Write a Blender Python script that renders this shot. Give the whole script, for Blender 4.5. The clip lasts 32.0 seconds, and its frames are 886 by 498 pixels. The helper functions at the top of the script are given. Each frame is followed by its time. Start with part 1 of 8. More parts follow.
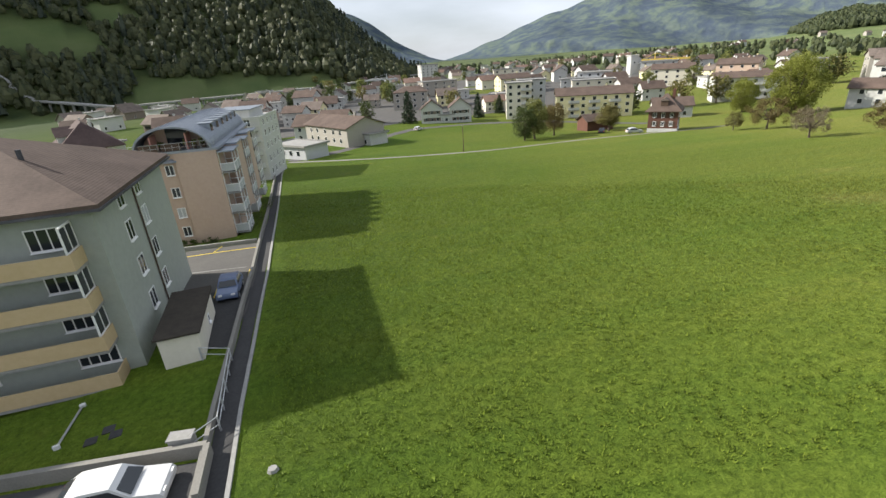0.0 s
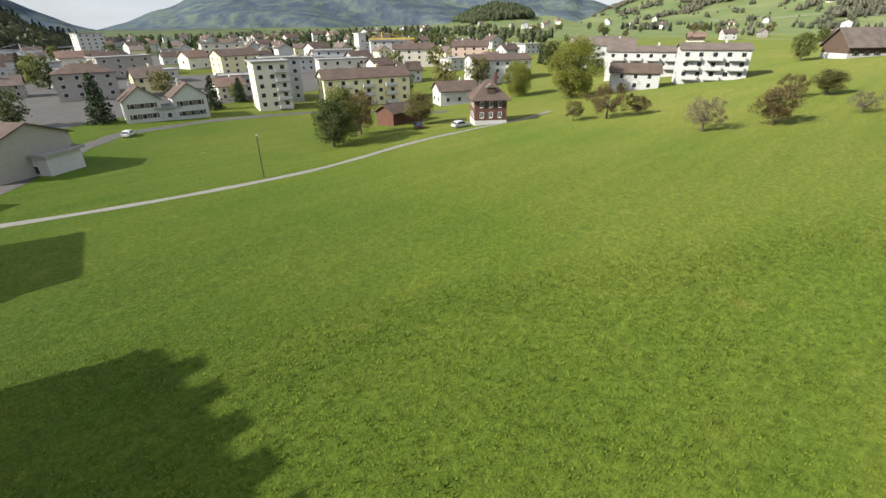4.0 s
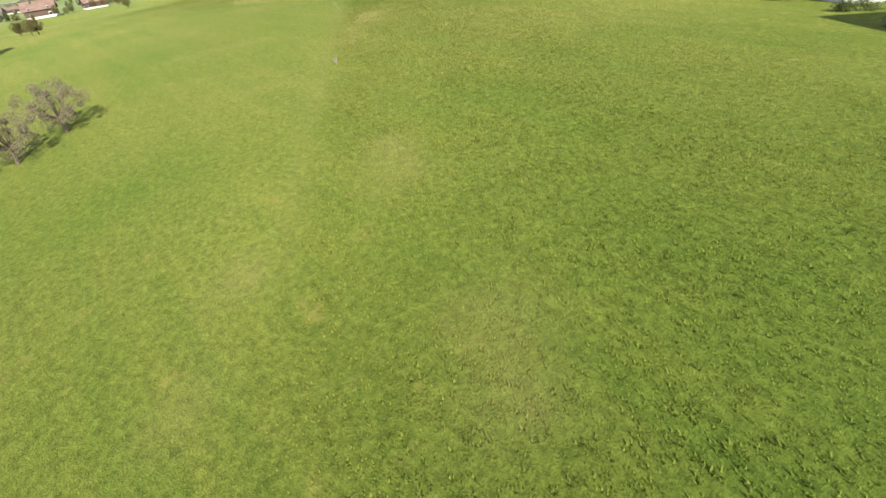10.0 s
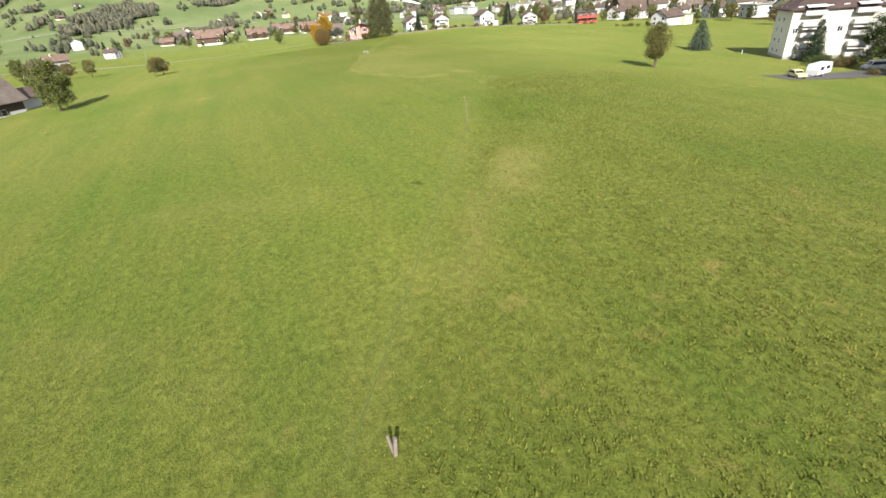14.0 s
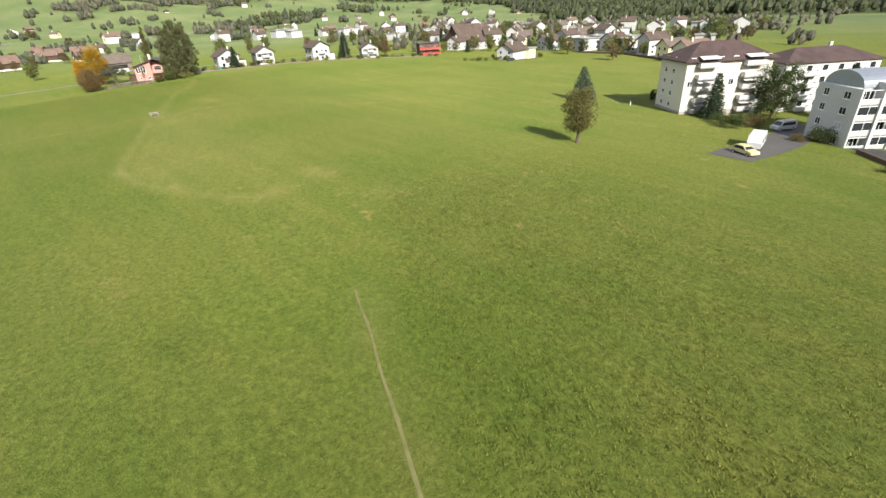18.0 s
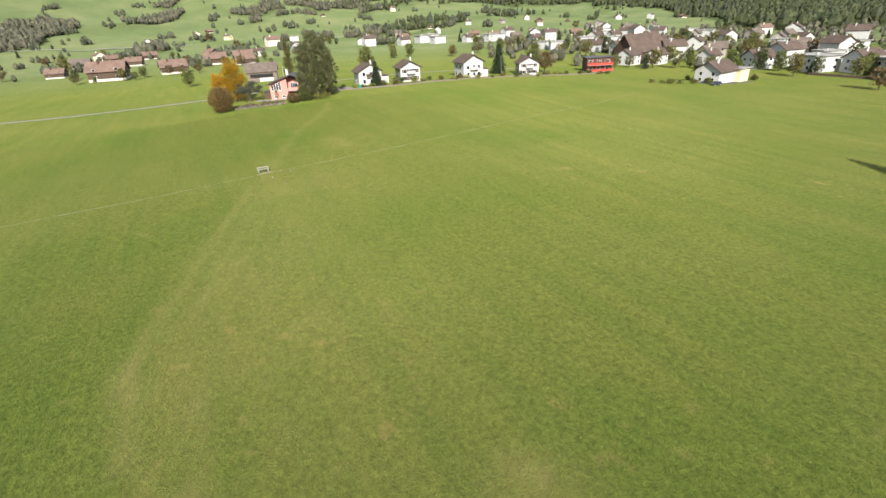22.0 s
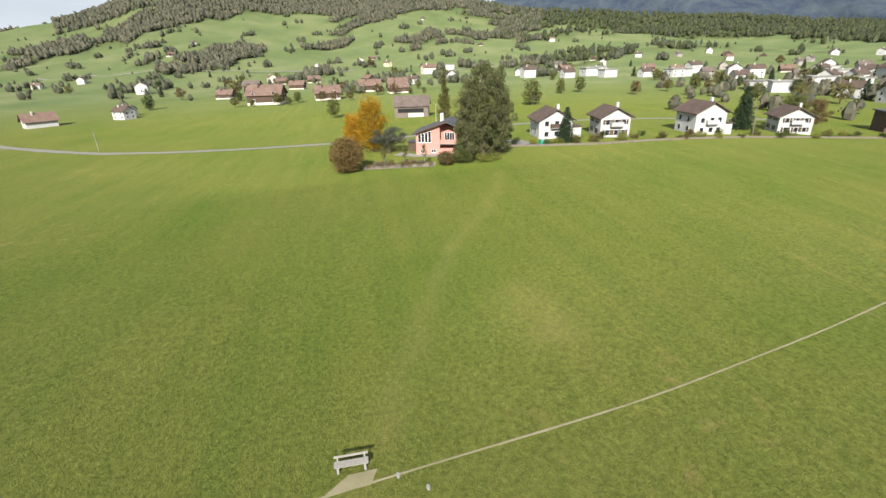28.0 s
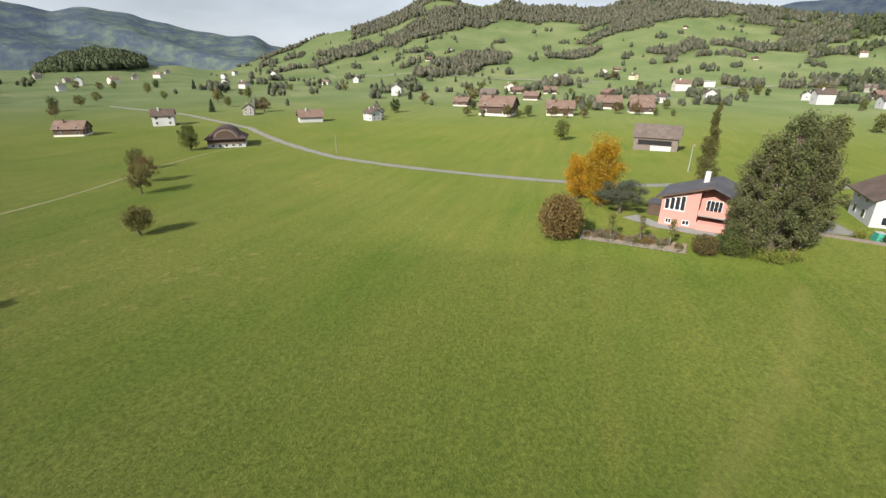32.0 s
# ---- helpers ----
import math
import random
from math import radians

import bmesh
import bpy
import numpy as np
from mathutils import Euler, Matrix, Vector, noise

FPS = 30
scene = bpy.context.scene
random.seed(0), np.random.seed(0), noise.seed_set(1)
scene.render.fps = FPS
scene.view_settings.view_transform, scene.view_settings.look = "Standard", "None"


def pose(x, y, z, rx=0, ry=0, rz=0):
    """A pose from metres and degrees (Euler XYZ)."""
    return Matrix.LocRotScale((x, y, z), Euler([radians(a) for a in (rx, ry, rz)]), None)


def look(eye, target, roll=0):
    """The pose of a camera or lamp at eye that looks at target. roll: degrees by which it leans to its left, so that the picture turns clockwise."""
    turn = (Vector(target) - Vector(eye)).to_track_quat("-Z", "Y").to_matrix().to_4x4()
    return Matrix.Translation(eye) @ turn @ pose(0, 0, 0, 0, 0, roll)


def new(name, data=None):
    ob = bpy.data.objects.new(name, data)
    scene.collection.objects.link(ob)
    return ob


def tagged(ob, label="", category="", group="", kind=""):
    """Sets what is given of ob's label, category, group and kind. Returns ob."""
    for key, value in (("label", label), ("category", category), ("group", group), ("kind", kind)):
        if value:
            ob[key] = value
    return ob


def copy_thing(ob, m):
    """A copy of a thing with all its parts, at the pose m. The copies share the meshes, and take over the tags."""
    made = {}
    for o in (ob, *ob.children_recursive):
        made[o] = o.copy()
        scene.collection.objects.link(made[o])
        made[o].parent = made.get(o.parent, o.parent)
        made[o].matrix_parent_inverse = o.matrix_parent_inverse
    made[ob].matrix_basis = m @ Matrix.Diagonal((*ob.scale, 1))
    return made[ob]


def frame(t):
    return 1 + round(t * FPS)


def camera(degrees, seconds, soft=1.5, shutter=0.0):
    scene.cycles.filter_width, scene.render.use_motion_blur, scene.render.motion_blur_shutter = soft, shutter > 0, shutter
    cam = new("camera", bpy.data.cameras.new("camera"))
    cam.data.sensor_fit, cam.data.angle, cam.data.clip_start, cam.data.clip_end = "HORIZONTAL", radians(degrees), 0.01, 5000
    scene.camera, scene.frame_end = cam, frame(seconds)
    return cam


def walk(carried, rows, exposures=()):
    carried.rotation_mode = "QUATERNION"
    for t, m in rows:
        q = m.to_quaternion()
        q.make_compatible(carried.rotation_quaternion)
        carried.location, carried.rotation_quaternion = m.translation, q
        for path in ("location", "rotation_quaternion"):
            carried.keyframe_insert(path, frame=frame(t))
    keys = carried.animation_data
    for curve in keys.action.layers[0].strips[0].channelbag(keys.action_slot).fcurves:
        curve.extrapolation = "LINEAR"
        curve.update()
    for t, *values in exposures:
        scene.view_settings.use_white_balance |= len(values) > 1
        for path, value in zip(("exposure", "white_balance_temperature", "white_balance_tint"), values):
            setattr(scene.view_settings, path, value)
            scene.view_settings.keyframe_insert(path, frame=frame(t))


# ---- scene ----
cam = camera(87.8, 32.0)
PATH = [
    (0, (-0.012, -0.008, 16.003), (0.21, 1.827, 15.238), -4.0),
    (0.5, (-1.431, 5.287, 16.151), (-1.229, 7.133, 15.406), -4.0),
    (1, (-2.594, 10.42, 16.004), (-2.403, 12.275, 15.281), -4.3),
    (1.5, (-3.43, 15.251, 15.885), (-3.234, 17.109, 15.172), -4.6),
    (2, (-4.145, 20.062, 15.567), (-3.75, 21.885, 14.847), -5.2),
    (2.5, (-4.343, 25.186, 15.168), (-3.936, 27.005, 14.442), -5.6),
    (3, (-4.726, 31.827, 14.78), (-4.017, 33.527, 14.002), -3.9),
    (3.5, (-4.969, 39.25, 14.641), (-3.988, 40.783, 13.811), -2.3),
    (4, (-5.167, 46.859, 14.782), (-3.952, 48.18, 13.9), -0.7),
    (4.5, (-4.86, 53.973, 14.934), (-3.454, 55.048, 14.002), 0.9),
    (5, (-1.954, 59.531, 14.387), (-0.219, 59.891, 13.459), 2.2),
    (5.5, (0.756, 62.588, 14.297), (2.525, 62.629, 13.365), 1.4),
    (6, (3.448, 65.228, 14.346), (5.19, 64.991, 13.393), 0.9),
    (6.5, (6.308, 65.971, 15.091), (7.911, 65.304, 14.097), 1.1),
    (7, (10.474, 65.975, 16.469), (12.08, 65.368, 15.442), -1.6),
    (7.5, (15.166, 64.526, 17.031), (16.767, 63.95, 15.979), -3.7),
    (8, (19.708, 61.725, 16.556), (21.141, 60.864, 15.459), -3.4),
    (8.5, (25.121, 58.01, 15.285), (26.367, 56.924, 14.159), -2.9),
    (9, (29.138, 54.117, 14.645), (30.24, 52.913, 13.489), -3.7),
    (9.5, (32.782, 50.084, 15.033), (33.96, 48.966, 13.864), -7.2),
    (10, (36.852, 45.981, 14.964), (38.204, 45.022, 13.846), -8.8),
    (10.5, (41.926, 42.064, 14.94), (43.109, 40.903, 13.821), -5.6),
    (11, (47.451, 39.543, 15.189), (48.462, 38.222, 14.079), -1.9),
    (11.5, (52.253, 37.192, 15.971), (53.483, 36.046, 14.888), -2.8),
    (12, (56.61, 34.512, 16.619), (58.08, 33.633, 15.586), -4.2),
    (12.5, (62.027, 30.603, 17.649), (63.552, 29.785, 16.647), -4.8),
    (13, (68.379, 26.482, 16.488), (69.896, 25.62, 15.511), -4.4),
    (13.5, (74.522, 23.009, 16.804), (76.081, 22.217, 15.834), -4.5),
    (14, (79.129, 21.085, 18.746), (80.768, 20.432, 17.804), -4.8),
    (14.5, (83.78, 19.563, 20.297), (85.498, 19.085, 19.392), -4.6),
    (15, (90.744, 17.227, 20.048), (92.313, 16.374, 19.148), -3.0),
    (15.5, (97.613, 14.848, 19.713), (99.008, 13.737, 18.808), -1.7),
    (16, (103.243, 12.533, 20.504), (104.64, 11.431, 19.59), -2.2),
    (16.5, (108.071, 10.113, 21.729), (109.47, 9.021, 20.806), -2.8),
    (17, (112.399, 7.444, 22.849), (113.8, 6.362, 21.918), -3.4),
    (17.5, (116.494, 4.736, 23.525), (117.896, 3.663, 22.585), -4.0),
    (18, (120.763, 2.958, 23.692), (122.079, 1.767, 22.771), -3.2),
    (18.5, (126.622, 0.131, 23.527), (127.951, -1.043, 22.602), -2.6),
    (19, (133.292, -2.595, 23.143), (134.835, -3.471, 22.219), -3.0),
    (19.5, (138.621, -3.784, 24.138), (140.255, -4.49, 23.225), -2.3),
    (20, (144.199, -5.296, 24.82), (145.756, -6.188, 23.936), -1.3),
    (20.5, (148.949, -6.795, 25.273), (150.49, -7.725, 24.402), -1.5),
    (21, (154.201, -9.072, 25.408), (155.756, -9.98, 24.536), -2.2),
    (21.5, (159.324, -11.758, 25.806), (160.906, -12.61, 24.928), -2.9),
    (22, (164.95, -14.779, 26.489), (166.547, -15.59, 25.6), -3.1),
    (22.5, (170.661, -17.106, 26.714), (172.299, -17.828, 25.82), -2.9),
    (23, (177.254, -18.834, 26.455), (178.918, -19.497, 25.564), -2.2),
    (23.5, (184.386, -19.865, 25.533), (186.124, -20.323, 24.655), -1.8),
    (24, (190.303, -20.161, 25.224), (192.087, -20.426, 24.36), -1.1),
    (24.5, (195.353, -20.593, 25.467), (197.15, -20.804, 24.616), -0.5),
    (25, (200.422, -20.822, 25.714), (202.222, -21.075, 24.879), -0.3),
    (25.5, (205.352, -21.116, 25.827), (207.151, -21.429, 25.011), -0.4),
    (26, (209.903, -21.636, 25.891), (211.707, -21.962, 25.091), -0.8),
    (26.5, (213.962, -22.21, 25.957), (215.769, -22.549, 25.169), -1.2),
    (27, (217.941, -23.318, 26.099), (219.75, -23.657, 25.317), -1.4),
    (27.5, (221.649, -24.214, 26.336), (223.461, -24.554, 25.56), -1.6),
    (28, (224.992, -24.671, 26.635), (226.806, -25.011, 25.865), -1.8),
    (28.5, (227.999, -24.892, 26.946), (229.815, -25.233, 26.181), -2.0),
    (29, (230.911, -25.646, 27.223), (232.729, -25.991, 26.465), -2.1),
    (29.5, (233.576, -26.764, 27.932), (235.399, -27.095, 27.18), -2.4),
    (30, (235.984, -26.93, 28.804), (237.844, -26.967, 28.071), -2.1),
    (30.5, (240.603, -27.284, 28.848), (242.423, -26.874, 28.128), -0.8),
    (31, (244.134, -25.834, 29.499), (245.957, -25.444, 28.775), 0.0),
    (31.5, (247.09, -24.901, 30.016), (248.919, -24.552, 29.286), 0.7),
    (32, (250.263, -24.402, 30.441), (252.051, -23.892, 29.705), 0.4),
]
EXPOSURE = [(0, 0.78), (1, 0.82), (2.5, 0.76), (5, 0.78), (8, 0.88), (11, 1.06), (15, 0.84), (18, 0.75), (21, 0.70), (24, 0.76), (26, 0.66), (29, 0.68), (32, 0.54)]
walk(cam, [(t, look(eye, target, roll)) for t, eye, target, roll in PATH], EXPOSURE)

# ---- light ----
SUN_AZ, SUN_EL = radians(-71), radians(32)   # azimuth clockwise from +y
world = bpy.data.worlds.new("sky")
scene.world = world
world.use_nodes = True
wn = world.node_tree.nodes
sky = wn.new("ShaderNodeTexSky")
sky.sky_type, sky.sun_disc = "NISHITA", False
sky.sun_elevation, sky.sun_rotation = SUN_EL, SUN_AZ
sky.air_density, sky.dust_density, sky.ozone_density = 1.0, 0.8, 1.5
wn["Background"].inputs["Strength"].default_value = 0.037
# thin bright cloud veils over the whole sky
wtc, wmp, wno, wra, wmx = (wn.new(k) for k in ("ShaderNodeTexCoord", "ShaderNodeMapping", "ShaderNodeTexNoise", "ShaderNodeValToRGB", "ShaderNodeMix"))
wmp.inputs["Scale"].default_value = (1.0, 1.0, 3.5)
wno.inputs["Scale"].default_value, wno.inputs["Detail"].default_value = 2.2, 7.0
wra.color_ramp.elements[0].position, wra.color_ramp.elements[1].position = 0.36, 0.66
wra.color_ramp.elements[0].color, wra.color_ramp.elements[1].color = (0.45, 0.45, 0.45, 1), (0.80, 0.80, 0.80, 1)
wmx.data_type = "RGBA"
wmx.inputs[7].default_value = (16.9, 18.1, 20.2, 1)
wl = world.node_tree.links
wl.new(wtc.outputs["Generated"], wmp.inputs["Vector"])
wl.new(wmp.outputs["Vector"], wno.inputs["Vector"])
wl.new(wno.outputs["Fac"], wra.inputs["Fac"])
wl.new(wra.outputs["Color"], wmx.inputs[0])
wl.new(sky.outputs["Color"], wmx.inputs[6])
wl.new(wmx.outputs[2], wn["Background"].inputs["Color"])
sun = new("sun", bpy.data.lights.new("sun", "SUN"))
sun.data.energy, sun.data.angle, sun.data.color = 5.0, radians(0.9), (1.0, 0.945, 0.85)
sun.matrix_world = look((0, 0, 0), (-math.sin(SUN_AZ) * math.cos(SUN_EL), -math.cos(SUN_AZ) * math.cos(SUN_EL), -math.sin(SUN_EL)))


# ---- materials ----
def material(name, base, rough=0.8, metal=0.0, spec=0.3):
    m = bpy.data.materials.new(name)
    m.use_nodes = True
    b = m.node_tree.nodes["Principled BSDF"]
    b.inputs["Base Color"].default_value = (*base, 1)
    b.inputs["Roughness"].default_value = rough
    b.inputs["Metallic"].default_value = metal
    b.inputs["Specular IOR Level"].default_value = spec
    return m


def nd(m, kind, **sets):
    n = m.node_tree.nodes.new(kind)
    for key, value in sets.items():
        n.inputs[key.replace("_", " ")].default_value = value
    return n


def ln(m, a, b):
    m.node_tree.links.new(a, b)


def ramp(m, fac, stops):
    n = m.node_tree.nodes.new("ShaderNodeValToRGB")
    els = n.color_ramp.elements
    while len(els) < len(stops):
        els.new(0.5)
    for e, (p, c) in zip(els, stops):
        e.position, e.color = p, (*c, 1)
    ln(m, fac, n.inputs["Fac"])
    return n.outputs["Color"]


def coords(m, scale=(1, 1, 1), local=False):
    if local:
        src = m.node_tree.nodes.new("ShaderNodeTexCoord").outputs["Object"]
    else:
        src = m.node_tree.nodes.new("ShaderNodeNewGeometry").outputs["Position"]
    mp = m.node_tree.nodes.new("ShaderNodeMapping")
    mp.inputs["Scale"].default_value = scale
    ln(m, src, mp.inputs["Vector"])
    return mp.outputs["Vector"]


def noise_tex(m, vec, scale, detail=4.0, rough=0.6):
    n = nd(m, "ShaderNodeTexNoise", Scale=scale, Detail=detail, Roughness=rough)
    ln(m, vec, n.inputs["Vector"])
    return n.outputs["Fac"]


def mixc(m, fac, a, b, mode="MIX"):
    n = m.node_tree.nodes.new("ShaderNodeMix")
    n.data_type, n.blend_type = "RGBA", mode
    for sock, v in ((n.inputs[0], fac), (n.inputs[6], a), (n.inputs[7], b)):
        if isinstance(v, (int, float)):
            sock.default_value = v
        elif isinstance(v, tuple):
            sock.default_value = (*v, 1)
        else:
            ln(m, v, sock)
    return n.outputs[2]


def bump(m, height, strength, dist):
    n = nd(m, "ShaderNodeBump", Strength=strength, Distance=dist)
    ln(m, height, n.inputs["Height"])
    ln(m, n.outputs["Normal"], m.node_tree.nodes["Principled BSDF"].inputs["Normal"])


def base(m, col):
    ln(m, col, m.node_tree.nodes["Principled BSDF"].inputs["Base Color"])


def mottled(name, c1, c2, fine=6.0, coarse=0.35, rough=0.85, rel=0.01, spec=0.25, metal=0.0):
    """A surface whose colour wanders between c1 and c2 at a fine and a coarse scale, with slight relief."""
    m = material(name, c1, rough, metal, spec)
    v = coords(m)
    a, b = noise_tex(m, v, fine), noise_tex(m, v, coarse, 3)
    mid = tuple((p + q) / 2 for p, q in zip(c1, c2))
    base(m, mixc(m, 0.5, ramp(m, a, [(0.3, c1), (0.7, c2)]), ramp(m, b, [(0.35, c2), (0.6, mid), (0.75, c1)])))
    bump(m, a, 0.5, rel)
    return m


def drift(m):
    """The meadow is a deeper green in the west and drier towards the east."""
    x = m.node_tree.nodes.new("ShaderNodeSeparateXYZ")
    ln(m, coords(m, (0.0025, 0.0025, 0.0025)), x.inputs[0])
    return ramp(m, x.outputs["X"], [(0.0, (0.87, 1.03, 0.58)), (0.2, (1.08, 0.99, 0.98)), (0.42, (1.04, 0.96, 1.08)), (0.60, (1.04, 0.95, 1.10)), (0.72, (0.95, 0.89, 0.95))])


def grass_material():
    m = material("meadow_grass", (0.1, 0.17, 0.03), 0.9, 0, 0.12)
    m.node_tree.nodes["Principled BSDF"].inputs["Diffuse Roughness"].default_value = 1.0
    v = coords(m)
    tuft = noise_tex(m, v, 2.6, 6, 0.72)
    blade = noise_tex(m, v, 9.0, 4, 0.7)
    clump = noise_tex(m, v, 0.45, 4, 0.6)
    wide = noise_tex(m, v, 0.035, 4, 0.55)
    streak = noise_tex(m, coords(m, (0.02, 0.35, 0.1)), 1.0, 4, 0.6)
    fine = ramp(m, tuft, [(0.32, (0.046, 0.068, 0.011)), (0.5, (0.114, 0.149, 0.023)), (0.68, (0.200, 0.238, 0.048))])
    fine = mixc(m, 0.45, fine, ramp(m, blade, [(0.34, (0.046, 0.066, 0.011)), (0.66, (0.184, 0.226, 0.043))]))
    tone = ramp(m, wide, [(0.3, (0.80, 0.93, 0.75)), (0.5, (1.0, 1.0, 1.0)), (0.7, (1.12, 1.06, 1.16))])
    col = mixc(m, 1.0, fine, tone, "MULTIPLY")
    col = mixc(m, 1.0, col, ramp(m, noise_tex(m, v, 1.5, 5, 0.7), [(0.34, (0.88, 0.90, 0.86)), (0.5, (1.0, 1.0, 1.0)), (0.66, (1.10, 1.08, 1.10))]), "MULTIPLY")
    col = mixc(m, 1.0, col, ramp(m, streak, [(0.35, (0.88, 0.95, 0.9)), (0.65, (1.12, 1.05, 1.1))]), "MULTIPLY")
    dry = nd(m, "ShaderNodeMath")
    dry.operation = "MULTIPLY"
    ln(m, ramp(m, clump, [(0.60, (0, 0, 0)), (0.74, (1, 1, 1))]), dry.inputs[0])
    ln(m, ramp(m, noise_tex(m, v, 0.018, 3), [(0.45, (0, 0, 0)), (0.62, (0.8, 0.8, 0.8))]), dry.inputs[1])
    col = mixc(m, dry.outputs[0], col, (0.27, 0.225, 0.075))
    col = mixc(m, 1.0, col, drift(m), "MULTIPLY")
    turf = nd(m, "ShaderNodeAttribute")
    turf.attribute_name = "turf"
    # dark thatch, with the shade between the tufts painted in
    shaded_thatch = ramp(m, tuft, [(0.35, (0.027, 0.045, 0.007)), (0.65, (0.078, 0.107, 0.018))])
    col = mixc(m, turf.outputs["Fac"], col, shaded_thatch)
    # distance haze put into the colour: far grass turns duller and greyer
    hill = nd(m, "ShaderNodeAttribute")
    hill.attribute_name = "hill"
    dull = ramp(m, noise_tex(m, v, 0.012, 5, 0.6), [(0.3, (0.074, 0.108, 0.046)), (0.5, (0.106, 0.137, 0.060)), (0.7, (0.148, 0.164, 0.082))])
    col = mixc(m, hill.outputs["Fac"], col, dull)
    worn = nd(m, "ShaderNodeAttribute")
    worn.attribute_name = "worn"
    col = mixc(m, worn.outputs["Fac"], col, ramp(m, clump, [(0.35, (0.245, 0.205, 0.080)), (0.65, (0.172, 0.165, 0.048))]))
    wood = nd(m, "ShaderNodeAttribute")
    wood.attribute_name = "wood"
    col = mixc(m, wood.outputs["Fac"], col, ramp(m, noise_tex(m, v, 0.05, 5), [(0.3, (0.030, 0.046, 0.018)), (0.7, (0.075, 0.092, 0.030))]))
    base(m, col)
    bump(m, mixc(m, 0.4, tuft, blade), 0.9, 0.35)
    return m


def leaf_material(name, dark, light, translucent=0.25):
    m = material(name, light, 0.6, 0, 0.2)
    g = m.node_tree.nodes.new("ShaderNodeNewGeometry")
    o = m.node_tree.nodes.new("ShaderNodeObjectInfo")
    mid = tuple((a + b) / 2 for a, b in zip(dark, light))
    col = ramp(m, g.outputs["Random Per Island"], [(0.0, dark), (0.5, mid), (1.0, light)])
    col = mixc(m, 1.0, col, ramp(m, o.outputs["Random"], [(0.0, (0.86, 0.9, 0.86)), (1.0, (1.14, 1.06, 1.1))]), "MULTIPLY")
    base(m, col)
    t = m.node_tree.nodes.new("ShaderNodeBsdfTranslucent")
    ln(m, col, t.inputs["Color"])
    mx = m.node_tree.nodes.new("ShaderNodeMixShader")
    mx.inputs[0].default_value = translucent
    ln(m, m.node_tree.nodes["Principled BSDF"].outputs[0], mx.inputs[1])
    ln(m, t.outputs[0], mx.inputs[2])
    ln(m, mx.outputs[0], m.node_tree.nodes["Material Output"].inputs["Surface"])
    return m


def tile_material(name, c1, c2):
    """Roof tiles: courses running across the slope, with moss and bleached pieces."""
    m = material(name, c1, 0.85, 0, 0.2)
    v = coords(m, (1, 1, 1), True)
    w = nd(m, "ShaderNodeTexWave", Scale=4.2, Distortion=1.2, Detail=3.0)
    w.wave_type, w.bands_direction = "BANDS", "Z"
    ln(m, v, w.inputs["Vector"])
    a = noise_tex(m, v, 3.4, 6, 0.7)
    b = noise_tex(m, v, 0.35, 4)
    col = ramp(m, a, [(0.3, c1), (0.7, c2)])
    col = mixc(m, 0.12, col, ramp(m, w.outputs["Fac"], [(0.0, tuple(0.5 * c for c in c1)), (1.0, c2)]))
    col = mixc(m, 0.35, col, ramp(m, b, [(0.35, tuple(0.6 * c for c in c1)), (0.7, tuple(min(1.2 * c, 0.6) for c in c2))]))
    base(m, col)
    bump(m, mixc(m, 0.6, w.outputs["Fac"], a), 0.4, 0.04)
    return m


GRASS = grass_material()
ASPHALT = mottled("asphalt", (0.062, 0.060, 0.058), (0.112, 0.107, 0.101), 5, 0.3, 0.9, 0.01)
ASPHALT_DARK = mottled("dark_asphalt", (0.035, 0.035, 0.037), (0.065, 0.064, 0.064), 6, 0.4, 0.9, 0.01)
GRAVEL = mottled("gravel", (0.16, 0.155, 0.14), (0.25, 0.24, 0.215), 9, 0.5, 0.95, 0.02)
TROD = mottled("trodden_earth", (0.13, 0.13, 0.05), (0.31, 0.27, 0.18), 1.2, 0.6, 0.95, 0.03)
# dark green that paints the shade beside the long grass
EDGE_SHADE = mottled("matted_dark_grass", (0.058, 0.078, 0.018), (0.125, 0.150, 0.036), 2, 0.6, 0.95, 0.03)
RUT = mottled("earth_rut", (0.100, 0.112, 0.032), (0.190, 0.170, 0.070), 1.5, 0.6, 0.95, 0.03)
SOIL = mottled("garden_soil", (0.21, 0.155, 0.105), (0.33, 0.255, 0.185), 4, 0.6, 0.95, 0.05)
CONCRETE = mottled("concrete", (0.20, 0.197, 0.188), (0.33, 0.325, 0.31), 4, 0.4, 0.9, 0.006)
WHITE = mottled("white_render", (0.43, 0.43, 0.415), (0.56, 0.56, 0.54), 3, 0.25, 0.9, 0.004)
CREAM = mottled("cream_render", (0.60, 0.57, 0.47), (0.70, 0.66, 0.56), 3, 0.25, 0.9, 0.004)
SAGE = mottled("pale_green_render", (0.30, 0.325, 0.29), (0.37, 0.395, 0.35), 2.5, 0.22, 0.9, 0.004)
GREIGE = mottled("pale_grey_render", (0.285, 0.266, 0.236), (0.375, 0.35, 0.31), 3, 0.25, 0.9, 0.004)
PEACH = mottled("peach_render", (0.44, 0.325, 0.255), (0.52, 0.395, 0.315), 3, 0.2, 0.9, 0.004)
TANPANEL = mottled("ochre_parapet", (0.48, 0.36, 0.20), (0.56, 0.43, 0.26), 3, 0.4, 0.85, 0.003)
SALMON = mottled("salmon_render", (0.49, 0.235, 0.20), (0.57, 0.29, 0.25), 3, 0.3, 0.9, 0.004)
YELLOW = mottled("pale_yellow_render", (0.68, 0.62, 0.36), (0.76, 0.70, 0.44), 3, 0.3, 0.9, 0.004)
